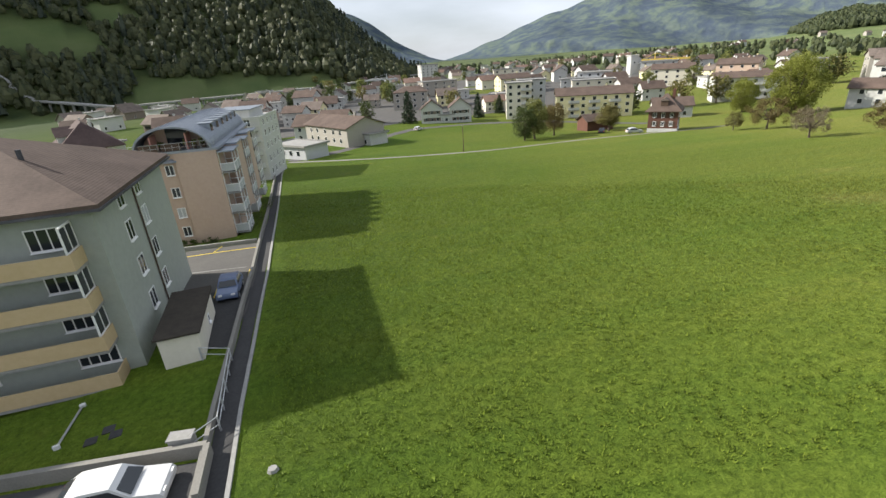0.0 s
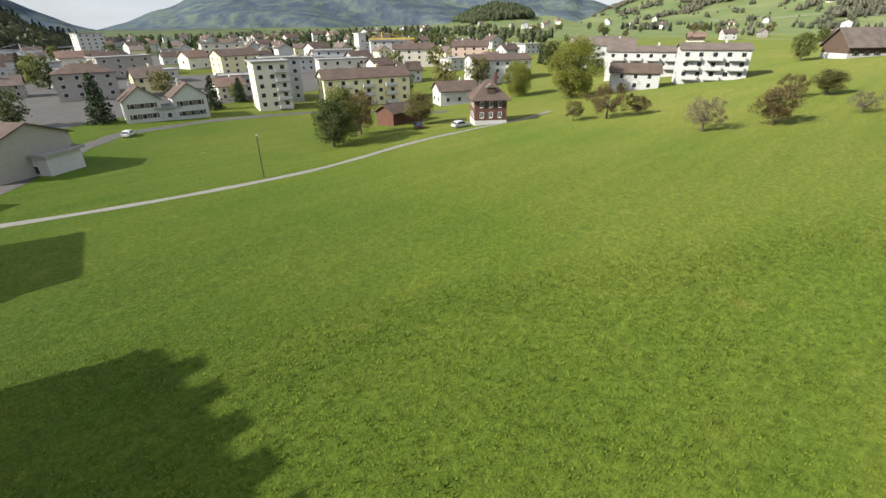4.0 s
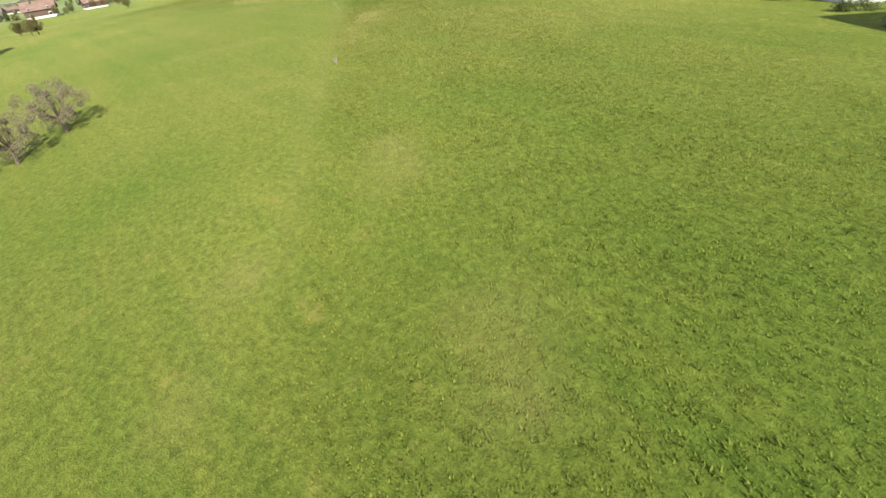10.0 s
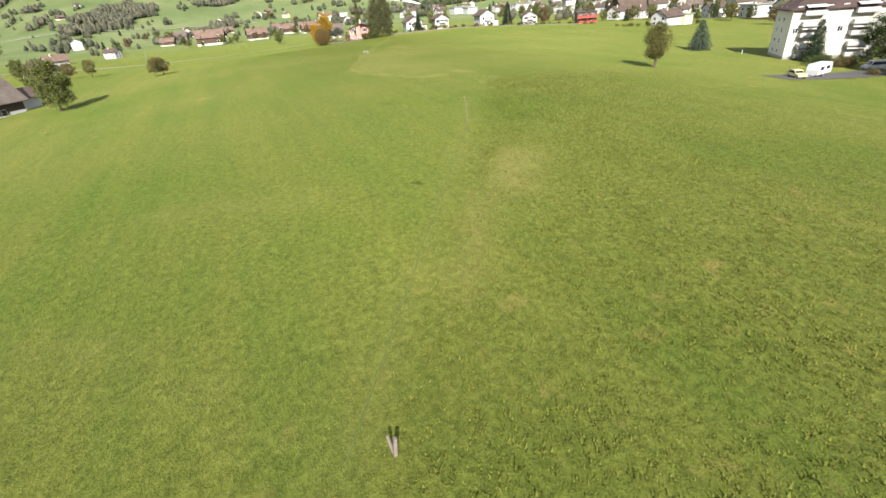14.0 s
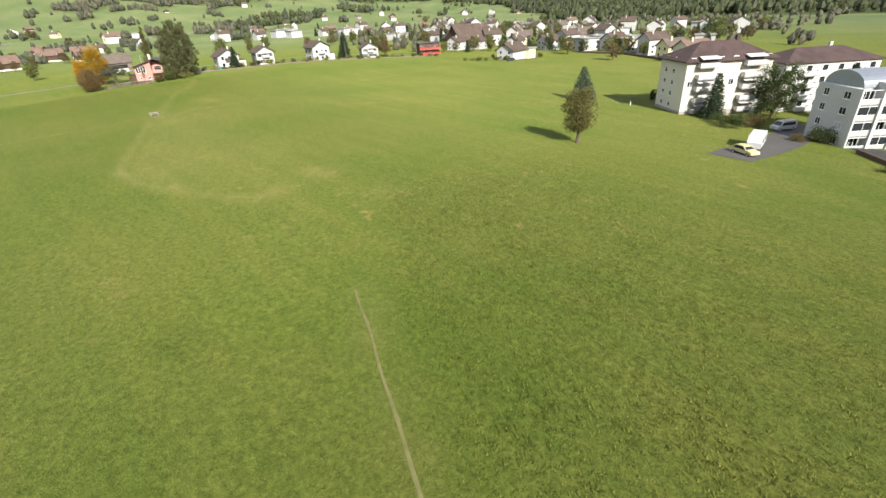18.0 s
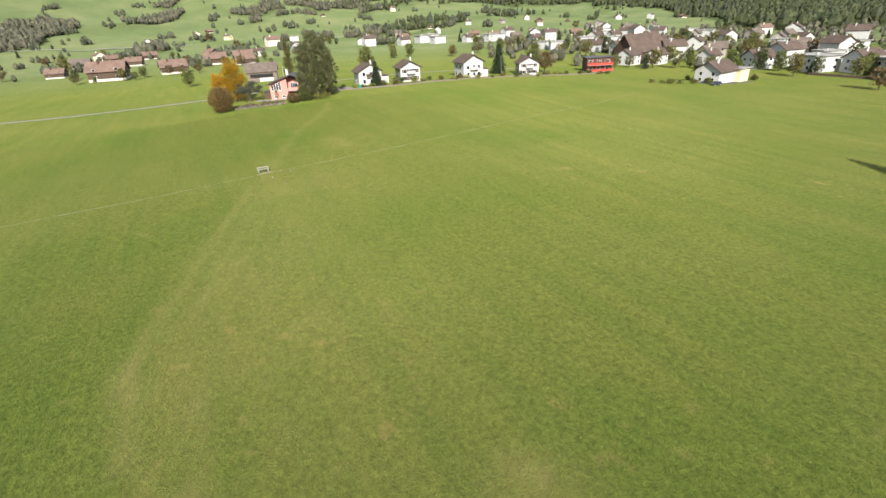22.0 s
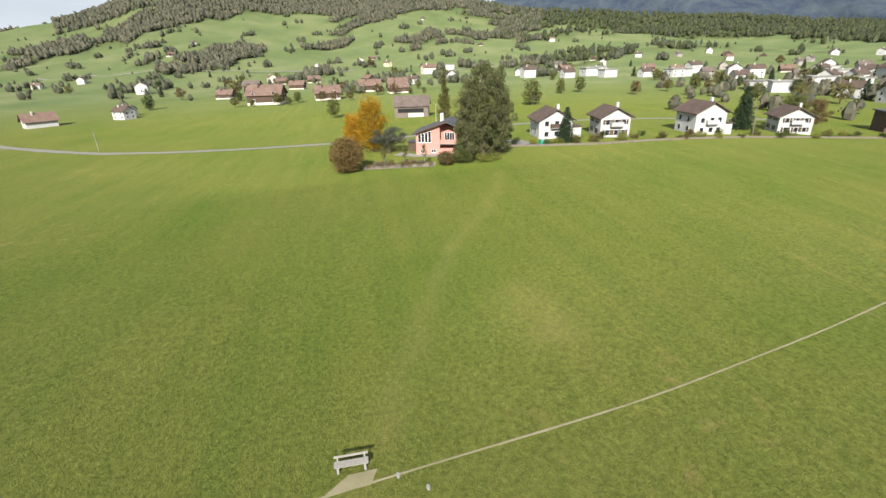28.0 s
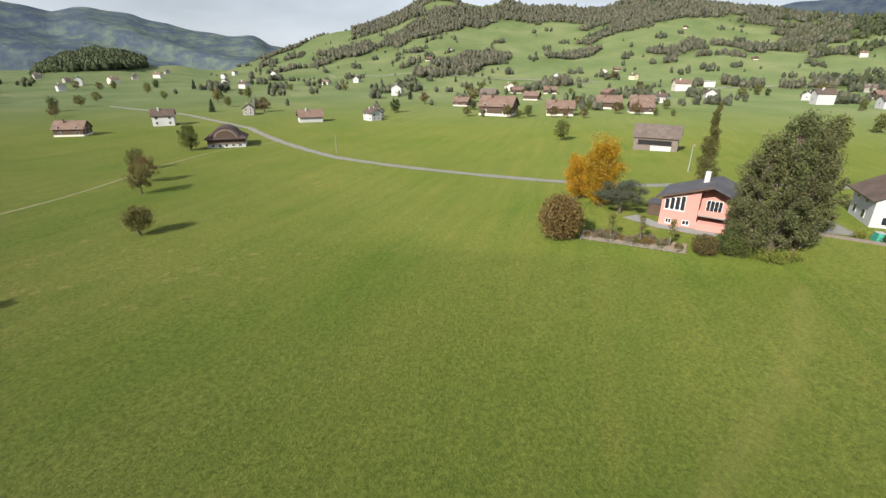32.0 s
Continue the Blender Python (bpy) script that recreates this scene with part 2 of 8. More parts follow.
GREYR = mottled("grey_render", (0.40, 0.41, 0.42), (0.50, 0.51, 0.52), 3, 0.3, 0.9, 0.004)
TILE = tile_material("brown_roof_tiles", (0.082, 0.060, 0.050), (0.140, 0.102, 0.084))
TILE_GREY = tile_material("weathered_roof_tiles", (0.105, 0.082, 0.070), (0.195, 0.160, 0.138))
TILE_RED = tile_material("red_roof_tiles", (0.155, 0.102, 0.080), (0.235, 0.160, 0.128))
TILE_PURPLE = tile_material("dark_maroon_tiles", (0.062, 0.042, 0.040), (0.105, 0.072, 0.068))
SLATE = tile_material("slate_roof", (0.065, 0.065, 0.075), (0.12, 0.12, 0.13))
FELT = mottled("mossy_roof_felt", (0.036, 0.031, 0.026), (0.066, 0.056, 0.045), 3, 0.5, 0.95, 0.01)
METAL = mottled("zinc_roof", (0.24, 0.27, 0.31), (0.33, 0.36, 0.41), 2, 0.3, 0.45, 0.003, 0.5, 0.6)
STEEL = mottled("galvanised_steel", (0.45, 0.46, 0.47), (0.56, 0.57, 0.58), 8, 1, 0.45, 0.002, 0.5, 0.5)
FRAME = mottled("white_frame_paint", (0.72, 0.72, 0.71), (0.8, 0.8, 0.79), 8, 1, 0.5, 0.001)
GLASS = material("window_glass", (0.025, 0.030, 0.036), 0.06, 0, 0.6)
BLIND = mottled("window_blind", (0.36, 0.38, 0.38), (0.46, 0.48, 0.48), 12, 1, 0.7, 0.002)
BROWNWOOD = mottled("dark_timber", (0.066, 0.044, 0.032), (0.115, 0.080, 0.060), 3, 0.5, 0.85, 0.01)
REDSHINGLE = mottled("red_brown_shingles", (0.095, 0.046, 0.034), (0.145, 0.072, 0.052), 4, 0.5, 0.85, 0.015)
OLDWOOD = mottled("weathered_boards", (0.14, 0.115, 0.095), (0.23, 0.195, 0.165), 2.5, 0.6, 0.9, 0.01)
BENCHWOOD = mottled("bleached_bench_wood", (0.22, 0.205, 0.18), (0.32, 0.305, 0.275), 6, 1, 0.8, 0.004)
BARK = mottled("bark", (0.075, 0.058, 0.042), (0.14, 0.112, 0.085), 4, 0.8, 0.95, 0.03)
RUBBER = material("tyre_rubber", (0.02, 0.02, 0.02), 0.85)
YELLOWLINE = mottled("yellow_road_paint", (0.62, 0.46, 0.05), (0.72, 0.55, 0.09), 8, 1, 0.8, 0.002)
REDPAINT = mottled("red_steel_paint", (0.45, 0.045, 0.03), (0.55, 0.08, 0.055), 3, 0.5, 0.5, 0.003)
LEAF_GREEN = leaf_material("green_leaves", (0.075, 0.098, 0.028), (0.27, 0.29, 0.095), 0.45)
LEAF_BRIGHT = leaf_material("bright_green_leaves", (0.12, 0.145, 0.026), (0.33, 0.35, 0.08), 0.42)
LEAF_OLIVE = leaf_material("olive_leaves", (0.085, 0.088, 0.026), (0.245, 0.232, 0.085), 0.42)
LEAF_RUST = leaf_material("rusty_autumn_leaves", (0.082, 0.062, 0.022), (0.225, 0.178, 0.078), 0.35)
LEAF_BROWN = leaf_material("brown_beech_leaves", (0.105, 0.075, 0.026), (0.29, 0.215, 0.085), 0.35)
LEAF_PALE = leaf_material("thin_pale_twigs", (0.11, 0.095, 0.06), (0.27, 0.235, 0.155))
LEAF_YELLOW = leaf_material("golden_leaves", (0.24, 0.15, 0.012), (0.58, 0.36, 0.035), 0.4)
LEAF_RED = leaf_material("wine_red_leaves", (0.12, 0.035, 0.022), (0.25, 0.085, 0.045))
NEEDLE = leaf_material("dark_needles", (0.014, 0.030, 0.014), (0.050, 0.082, 0.038), 0.1)
NEEDLE_BLUE = leaf_material("blue_green_needles", (0.035, 0.062, 0.050), (0.095, 0.140, 0.115), 0.1)
NEEDLE_GREY = leaf_material("grey_green_needles", (0.045, 0.056, 0.036), (0.125, 0.140, 0.095), 0.15)
LEAF_HEDGE = leaf_material("hedge_leaves", (0.035, 0.055, 0.018), (0.115, 0.145, 0.045), 0.3)
LEAF_ASPEN = leaf_material("grey_green_leaves", (0.088, 0.104, 0.042), (0.270, 0.280, 0.130), 0.5)
# autumn leaf tones, lightened and greyed to paint in distance haze
WOODS_EAST = leaf_material("hazy_autumn_woodland", (0.072, 0.084, 0.060), (0.175, 0.175, 0.112), 0.35)
WOODS = leaf_material("mixed_woodland", (0.040, 0.056, 0.028), (0.098, 0.112, 0.050), 0.3)
WOODS_CONIFER = leaf_material("conifer_woodland", (0.034, 0.046, 0.036), (0.085, 0.100, 0.068), 0.2)


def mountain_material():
    m = material("haze_tinted_slopes", (0.1, 0.15, 0.15), 1.0, 0, 0.0)
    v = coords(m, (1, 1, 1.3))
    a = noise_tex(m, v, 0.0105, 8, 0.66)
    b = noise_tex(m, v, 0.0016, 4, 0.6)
    # blue-grey of distance haze is painted into forest and meadow tones
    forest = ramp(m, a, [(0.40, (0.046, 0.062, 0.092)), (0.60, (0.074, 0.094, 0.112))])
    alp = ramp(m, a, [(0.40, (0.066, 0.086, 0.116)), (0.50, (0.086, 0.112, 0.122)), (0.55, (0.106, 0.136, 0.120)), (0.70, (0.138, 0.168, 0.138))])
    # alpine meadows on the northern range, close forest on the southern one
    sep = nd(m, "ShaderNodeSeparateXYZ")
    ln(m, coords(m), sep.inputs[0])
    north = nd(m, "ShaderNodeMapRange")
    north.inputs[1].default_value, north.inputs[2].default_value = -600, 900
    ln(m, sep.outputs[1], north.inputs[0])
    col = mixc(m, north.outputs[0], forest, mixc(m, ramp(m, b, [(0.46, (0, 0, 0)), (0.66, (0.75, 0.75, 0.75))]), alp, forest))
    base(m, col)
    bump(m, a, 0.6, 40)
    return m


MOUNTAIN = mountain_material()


# ---- building blocks ----
class Geo:
    """Collects vertices and faces for one mesh; mat picks the material slot."""

    def __init__(self):
        self.v, self.f, self.m = [], [], []

    def face(self, pts, mat=0):
        n = len(self.v)
        self.v += [tuple(p) for p in pts]
        self.f.append(tuple(range(n, n + len(pts))))
        self.m.append(mat)
        return self

    def box(self, x0, x1, y0, y1, z0, z1, mat=0):
        n = len(self.v)
        self.v += [(x, y, z) for z in (z0, z1) for x, y in ((x0, y0), (x1, y0), (x1, y1), (x0, y1))]
        for q in ((3, 2, 1, 0), (4, 5, 6, 7), (0, 1, 5, 4), (1, 2, 6, 5), (2, 3, 7, 6), (3, 0, 4, 7)):
            self.f.append(tuple(n + i for i in q))
            self.m.append(mat)
        return self

    def prism(self, low, high, mat=0):
        """A solid between two rings with the same number of points."""
        n, k = len(self.v), len(low)
        self.v += [tuple(p) for p in low] + [tuple(p) for p in high]
        self.f += [tuple(n + i for i in reversed(range(k))), tuple(n + k + i for i in range(k))]
        self.f += [(n + i, n + (i + 1) % k, n + k + (i + 1) % k, n + k + i) for i in range(k)]
        self.m += [mat] * (k + 2)
        return self

    def tube(self, p, q, r0, r1=None, n=6, mat=0):
        p, q = Vector(p), Vector(q)
        r1 = r0 if r1 is None else r1
        ax = (q - p).normalized()
        s = ax.orthogonal().normalized()
        t = ax.cross(s)
        ring = lambda c, r: [c + s * (r * math.cos(2 * math.pi * i / n)) + t * (r * math.sin(2 * math.pi * i / n)) for i in range(n)]
        return self.prism(ring(p, r0), ring(q, r1), mat)

    def bar(self, p, q, w, h, mat=0):
        """A square beam from p to q, w wide across and h high."""
        p, q = Vector(p), Vector(q)
        side = (q - p).cross(Vector((0, 0, 1)))
        side = (side.normalized() if side.length > 1e-5 else Vector((1, 0, 0))) * (w / 2)
        up = side.cross(q - p).normalized() * (h / 2)
        ring = lambda c: [c - side - up, c + side - up, c + side + up, c - side + up]
        return self.prism(ring(p), ring(q), mat)

    def weld(self):
        """Joins corners that lie on one another."""
        seen, to = {}, []
        for p in self.v:
            to.append(seen.setdefault(tuple(round(c, 4) for c in p), len(seen)))
        self.v = [tuple(p) for p in seen]
        self.f = [tuple(to[i] for i in f) for f in self.f]
        return self

    def mesh(self, name, mats, smooth=False):
        me = bpy.data.meshes.new(name)
        me.from_pydata(self.v, [], self.f)
        for mt in mats if isinstance(mats, (list, tuple)) else [mats]:
            me.materials.append(mt)
        me.polygons.foreach_set("material_index", self.m)
        if smooth:
            me.polygons.foreach_set("use_smooth", [True] * len(self.f))
        me.update()
        return me


def part(name, geo, mats, parent, label="", at=None, smooth=False):
    """One mesh object under a thing or under a part. geo may be a mesh to share."""
    me = geo if isinstance(geo, bpy.types.Mesh) else geo.mesh(name, mats, smooth)
    ob = new(name, me)
    ob.parent = parent
    if at is not None:
        ob.matrix_basis = at
    return tagged(ob, label) if label else ob


def thing(name, m, label, category, group=""):
    ob = new(name)
    ob.matrix_basis = m
    return tagged(ob, label, category, group)


def single(name, geo, mats, label, category, kind="", group="", smooth=False, m=None):
    """A thing that is one plain mesh."""
    ob = new(name, geo if isinstance(geo, bpy.types.Mesh) else geo.mesh(name, mats, smooth))
    if m is not None:
        ob.matrix_basis = m
    return tagged(ob, label, category, group, kind)


def quads_mesh(name, corners, mat):
    """A mesh of loose quads from an array (n, 4, 3)."""
    n = len(corners)
    me = bpy.data.meshes.new(name)
    me.vertices.add(4 * n)
    me.vertices.foreach_set("co", np.ascontiguousarray(corners, dtype=np.float32).ravel())
    me.loops.add(4 * n)
    me.loops.foreach_set("vertex_index", np.arange(4 * n, dtype=np.int32))
    me.polygons.add(n)
    me.polygons.foreach_set("loop_start", np.arange(0, 4 * n, 4, dtype=np.int32))
    me.materials.append(mat)
    me.update(calc_edges=True)
    return me


# ---- ground ----
KNOLLS = [(x, y) for x in (-20, 70, 160, 250, 340) for y in (-180, -90, 0, 90, 180)]
SWELL = [-6.43, 2.63, -0.50, -0.34, -0.52, 1.19, 0.64, 0.27, -0.70, -2.90, 6.80, -0.46, -3.43, 1.38, -0.71, 6.37, -0.72, -3.15, -1.67, 1.44, 1.56, 3.54, 0.61, -0.49, 7.35, -0.65, 0.37, 0.64]
# azimuth from +y round (150, 0), where the slope begins, where its crest lies, crest height
RIDGES = [(-180, 900, 2500, 40), (-130, 700, 1900, 140), (-75, 620, 1000, 220), (-47, 620, 950, 245), (-30, 590, 940, 235),
          (-20, 560, 930, 205), (-14.4, 570, 930, 128), (-11, 590, 925, 76), (-9, 620, 915, 42), (-6.6, 700, 905, 2), (-4.5, 800, 1100, -8)]
RIDGES += [(6, 1200, 3000, -6), (24, 1100, 2600, 0), (31, 900, 1450, -4), (36, 850, 1400, 8), (38.6, 800, 1390, 16), (40.5, 800, 1390, 38), (42.8, 800, 1380, 52), (45.2, 800, 1370, 46), (47.4, 800, 1365, 28),
           (49.5, 800, 1360, 30), (53, 800, 1450, 12), (57, 800, 1660, 52), (60.5, 750, 1664, 86), (62.4, 720, 1666, 112), (65.8, 680, 1668, 134)]
RIDGES += [(68.3, 660, 1670, 154), (71.1, 650, 1672, 184), (72.8, 640, 1675, 212), (75.5, 630, 1678, 226), (77.6, 620, 1680, 214), (79.8, 620, 1682, 202),
           (82.1, 620, 1684, 217), (84.4, 620, 1686, 199), (87.9, 620, 1690, 199), (90.3, 620, 1690, 186), (92.1, 630, 1690, 191), (93.9, 630, 1690, 206)]
RIDGES += [(96.8, 640, 1692, 214), (99.7, 640, 1694, 206), (102, 650, 1692, 192), (105.5, 660, 1690, 174), (108.3, 660, 1695, 158), (115, 660, 1800, 150),
           (130, 640, 2000, 120), (150, 700, 2200, 50), (161, 900, 2400, 4), (180, 900, 2500, 40)]
RIDGE_AZ = [r[0] for r in RIDGES]


def lie(x, y):
    """Height of the near ground, for numbers or arrays."""
    z = SWELL[0] + SWELL[1] * np.clip(x, -400, 900) / 200 + SWELL[2] * np.clip(y, -600, 600) / 200
    for (a, b), s in zip(KNOLLS, SWELL[3:]):
        z = z + s * np.exp(-((x - a) ** 2 + (y - b) ** 2) / (2 * 75.0 ** 2))
    # the made-up ground of the yards beside the first blocks
    return z + 1.1 * np.exp(-((x + 15) ** 2 + (y - 38) ** 2) / (2 * 16.0 ** 2))


def waves(x, y, scale, seed=0.0):
    """Cheap smooth noise in -1..1 for arrays."""
    s = 0
    for k in range(5):
        a, w = 1.7 + 2.399 * k + seed, 2 * math.pi / scale * 1.37 ** k
        s = s + np.sin((x * math.cos(a) + y * math.sin(a)) * w + 3.1 * k + seed * 7 + 1.3 * np.sin((y * math.cos(a) - x * math.sin(a)) * w * 0.6 + k)) / 1.25 ** k
    return s / 3.3


def height(x, y):
    x, y = np.asarray(x, float), np.asarray(y, float)
    r, az = np.hypot(x - 150, y), np.degrees(np.arctan2(x - 150, y))
    r0, r1, top = (np.interp(az, RIDGE_AZ, [q[i] for q in RIDGES]) for i in (1, 2, 3))
    near = lie(x, y)
    t = np.clip((r - r0) / (r1 - r0), 0, 1)
    rise = t ** np.interp(az, [-90, -4, 6, 180], [1.0, 1.0, 1.9, 1.9])
    z = near + (top - near) * rise
    rough = np.clip((r - r0) / 500, 0, 1) * np.clip(np.abs(top) / 120, 0.05, 1)
    z = z + rough * (16 * waves(x, y, 420) + 6 * waves(x, y, 150, 2.0)) * (1 - 0.75 * t)
    over = np.clip((r - r1) / 900, 0, 1)
    return z - over * np.maximum(top, 0) * 0.8


def at_ground(x, y, dz=0.0):
    return float(height(x, y)) + dz


def wooded(x, y):
    """How far a place is forest, 0 to 1."""
    r, az = np.hypot(x - 150, y), np.degrees(np.arctan2(x - 150, y))
    r0, r1 = (np.interp(az, RIDGE_AZ, [q[i] for q in RIDGES]) for i in (1, 2))
    t = (r - r0) / (r1 - r0)
    west = (az < -3) & (az > -140)
    # dense on the western hill, in belts on the eastern one, a cap on the knob
    w = np.where(west, 0.55 - 0.9 * np.clip(waves(x, y, 330, 1.0) - 0.25, 0, 1) * 2 * (az < -47), 0.72 * waves((az - 60) * 17 - (r - 700) * 0.5, r * 0.32, 290, 4.0) + 0.16 * waves(x, y, 150, 5.0) + 0.22 * np.clip(t, 0, 1) - 0.26)
    w = np.where(((az - 42.8) / 4.2) ** 2 + ((r - 1310) / 190) ** 2 < 1, 1.0, w)
    # two clearings high on the western hill, dark crests on the eastern one
    w = np.where(((az + 41.5) / 5.2) ** 2 + ((t - 0.28 + (az + 41.5) * 0.008) / 0.085) ** 2 < 1 + 0.5 * waves(x, y, 60, 2.0), -1.0, w)
    w = np.where(((az + 34.6) / 2.0) ** 2 + ((t - 0.37) / 0.045) ** 2 < 1, -1.0, w)
    w = np.where((az > 66) & (t > 0.84), w + 0.5 + 0.4 * waves(x, y, 260, 6.0), w)
    w = np.where((az > 30) & (az < 57) & ~((az > 38.5) & (az < 47.0) & (r > 1200)), w - 0.25, w)
    w = np.where((az > 100) & (t + 0.10 * waves(x, y, 520, 7.0) > np.interp(az, [100, 108, 113, 122, 130, 138], [1.1, 0.95, 0.82, 0.60, 0.60, 0.60])), w + 0.55, w)
    w = np.where((az > 138) & (t > np.interp(az, [138, 142, 148, 155], [0.6, 0.35, 0.0, -0.12])), 0.5 + 0.3 * waves(x, y, 240, 3.0), w)
    return np.clip(w * 6, 0, 1) * np.where(west, t > np.interp(az, [-38.5, -36, -20, -18], [0.01, 0.10, 0.07, 0.02]), t > np.interp(az, [138, 142, 148], [0.12, 0.05, -0.14]))


# worn places in the meadow: from, to, half width, how bare
WORN = [(58, 42, 91.5, 20.8, 0.35, 0.30), (91.5, 20.8, 117.4, 3.6, 0.35, 0.35), (117.4, 3.6, 131, -4.3, 0.3, 0.45), (131, -4.3, 147, -11.8, 0.3, 0.6),
        (100, 11.8, 110, 4.6, 1.6, 0.4), (111, 1.6, 117, -3, 2.4, 0.65), (62, 31, 66, 28.5, 2.2, 0.45), (45, 38, 48, 35.5, 2.2, 0.45), (59.7, 44, 61, 42.8, 1.4, 0.6), (53.4, 48.2, 54.6, 47.4, 1.3, 0.5),
        (86.9, 22.6, 92.5, 29.5, 1.2, 0.3), (98.3, 24.9, 110.2, 37.4, 0.5, 0.3), (117.7, 17.1, 123, 29.7, 1.8, 0.3)]
WORN += [(243, -22.6, 237.6, -20, 0.6, 0.45), (237.6, -20, 209, -10.2, 0.7, 0.55), (209, -10.2, 197.3, -6.2, 0.8, 0.65), (197.3, -6.2, 189.3, -7, 0.9, 0.75), (189.3, -7, 181.7, -9.5, 0.9, 0.75), (181.7, -9.5, 171.8, -14.4, 0.9, 0.75),
         (243, -23.5, 214.4, -14.5, 0.7, 0.4), (214.4, -14.5, 198.7, -10, 0.8, 0.5), (198.7, -10, 184, -10.2, 0.9, 0.5), (175.4, -25.6, 177.2, -24.4, 2.0, 0.85), (171.4, -16.6, 172.8, -15.2, 1.5, 0.8),
         (183.2, -10.1, 184.8, -9.5, 1.2, 0.85), (172.6, -19.8, 173.8, -18.6, 1.2, 0.5), (162, -27, 164, -26.3, 1.5, 0.4), (227, -41, 216, -37.6, 0.35, 0.4), (226, -43.6, 215, -40.6, 0.35, 0.4)]
WORN += [(246, -24.5, 260, -29.2, 0.9, 0.42), (260, -29.2, 275, -35, 0.9, 0.42), (275, -35, 297.7, -48.2, 0.9, 0.42), (297.7, -48.2, 310, -52.5, 0.9, 0.38), (255.4, -40, 261.5, -38.8, 2.6, 0.45), (212, -20, 232, -26, 3.5, 0.32), (230.1, -23.0, 233.4, -23.9, 1.2, 0.65), (220.4, -21.0, 222.6, -21.8, 1.4, 0.55), (203, -12, 219, -18.3, 1.0, 0.4)]


def worn(x, y, least=0.0):
    """How far the turf is worn or dry, 0 to 1, for arrays."""
    s = np.zeros_like(x)
    for ax, ay, bx, by, w, k in WORN:
        dx, dy = bx - ax, by - ay
        t = np.clip(((x - ax) * dx + (y - ay) * dy) / (dx * dx + dy * dy), 0, 1)
        d = np.hypot(x - ax - t * dx, y - ay - t * dy) + 0.35 * w * waves(x, y, 2.2 + w)
        s = np.maximum(s, (0.55 + 0.6 * np.clip(waves(x, y, 1.6, 5.0) + 0.2, 0, 1)) * k * np.exp(-(np.maximum(d, 0) / max(w, least)) ** 2) * min(1, w / max(least, 0.01) + 0.2))
    # mown and drier ground on the south side of the curved track
    side = np.interp(x, [168, 176, 181.7, 189.3, 197.3, 209, 237.6, 245], [-16, -11.5, -9.5, -7, -6.2, -10.2, -20, -23]) - y
    dry = np.clip(side / 2.0, 0, 1) * np.exp(-(np.maximum(side, 0) / 22.0) ** 2) * np.clip((x - 170) / 25, 0, 1) * np.clip((246 - x) / 12, 0, 1)
    return np.maximum(s, dry * (0.30 + 0.18 * waves(x, y, 3.0, 1.0)))


EDGE_Y, EDGE_X = ([11.8, 17.1, 22.1, 29.1, 41.6, 60.5, 106, 122], [-8.1, -8.8, -9.5, -10.3, -11.9, -15.0, -22.4, -24.5])
STRIP = [(-4, -2), (-4, 45), (14, 62), (40, 52), (62, 32), (112, 8), (165, -15), (245, -26), (320, -34)]


def turf_cover(x, y):
    """How densely the meadow carries standing tufts, 0 to 1."""
    away = np.full(np.shape(x), 1e9)
    for (ax, ay), (bx, by) in zip(STRIP, STRIP[1:]):
        dx, dy = bx - ax, by - ay
        t = np.clip(((x - ax) * dx + (y - ay) * dy) / (dx * dx + dy * dy), 0, 1)
        away = np.minimum(away, np.hypot(x - ax - t * dx, y - ay - t * dy))
    return np.clip((62 - away) / 44, 0, 1) * np.clip((316 - x) / 4, 0, 1) * np.clip((x - np.interp(y, EDGE_Y, EDGE_X) - 0.5) / 1.5, 0, 1) * np.clip((150 - y) / 60, 0, 1)


def deep_grass(x, y):
    """Where the grass stands long and rough, 0 to 1: south-west of the mown edge."""
    d = np.clip((-((x - 91.5) * 0.536 + (y - 20.8) * 0.844)) / 4.0 + 0.3, 0.0, 1) * np.clip((172 - x) / 14, 0.12, 1)
    return np.clip(np.maximum(d, np.clip((x - 190) / 30, 0.12, 0.3)) * (0.8 + 0.35 * waves(x, y, 13, 3.0)), 0, 1.1)


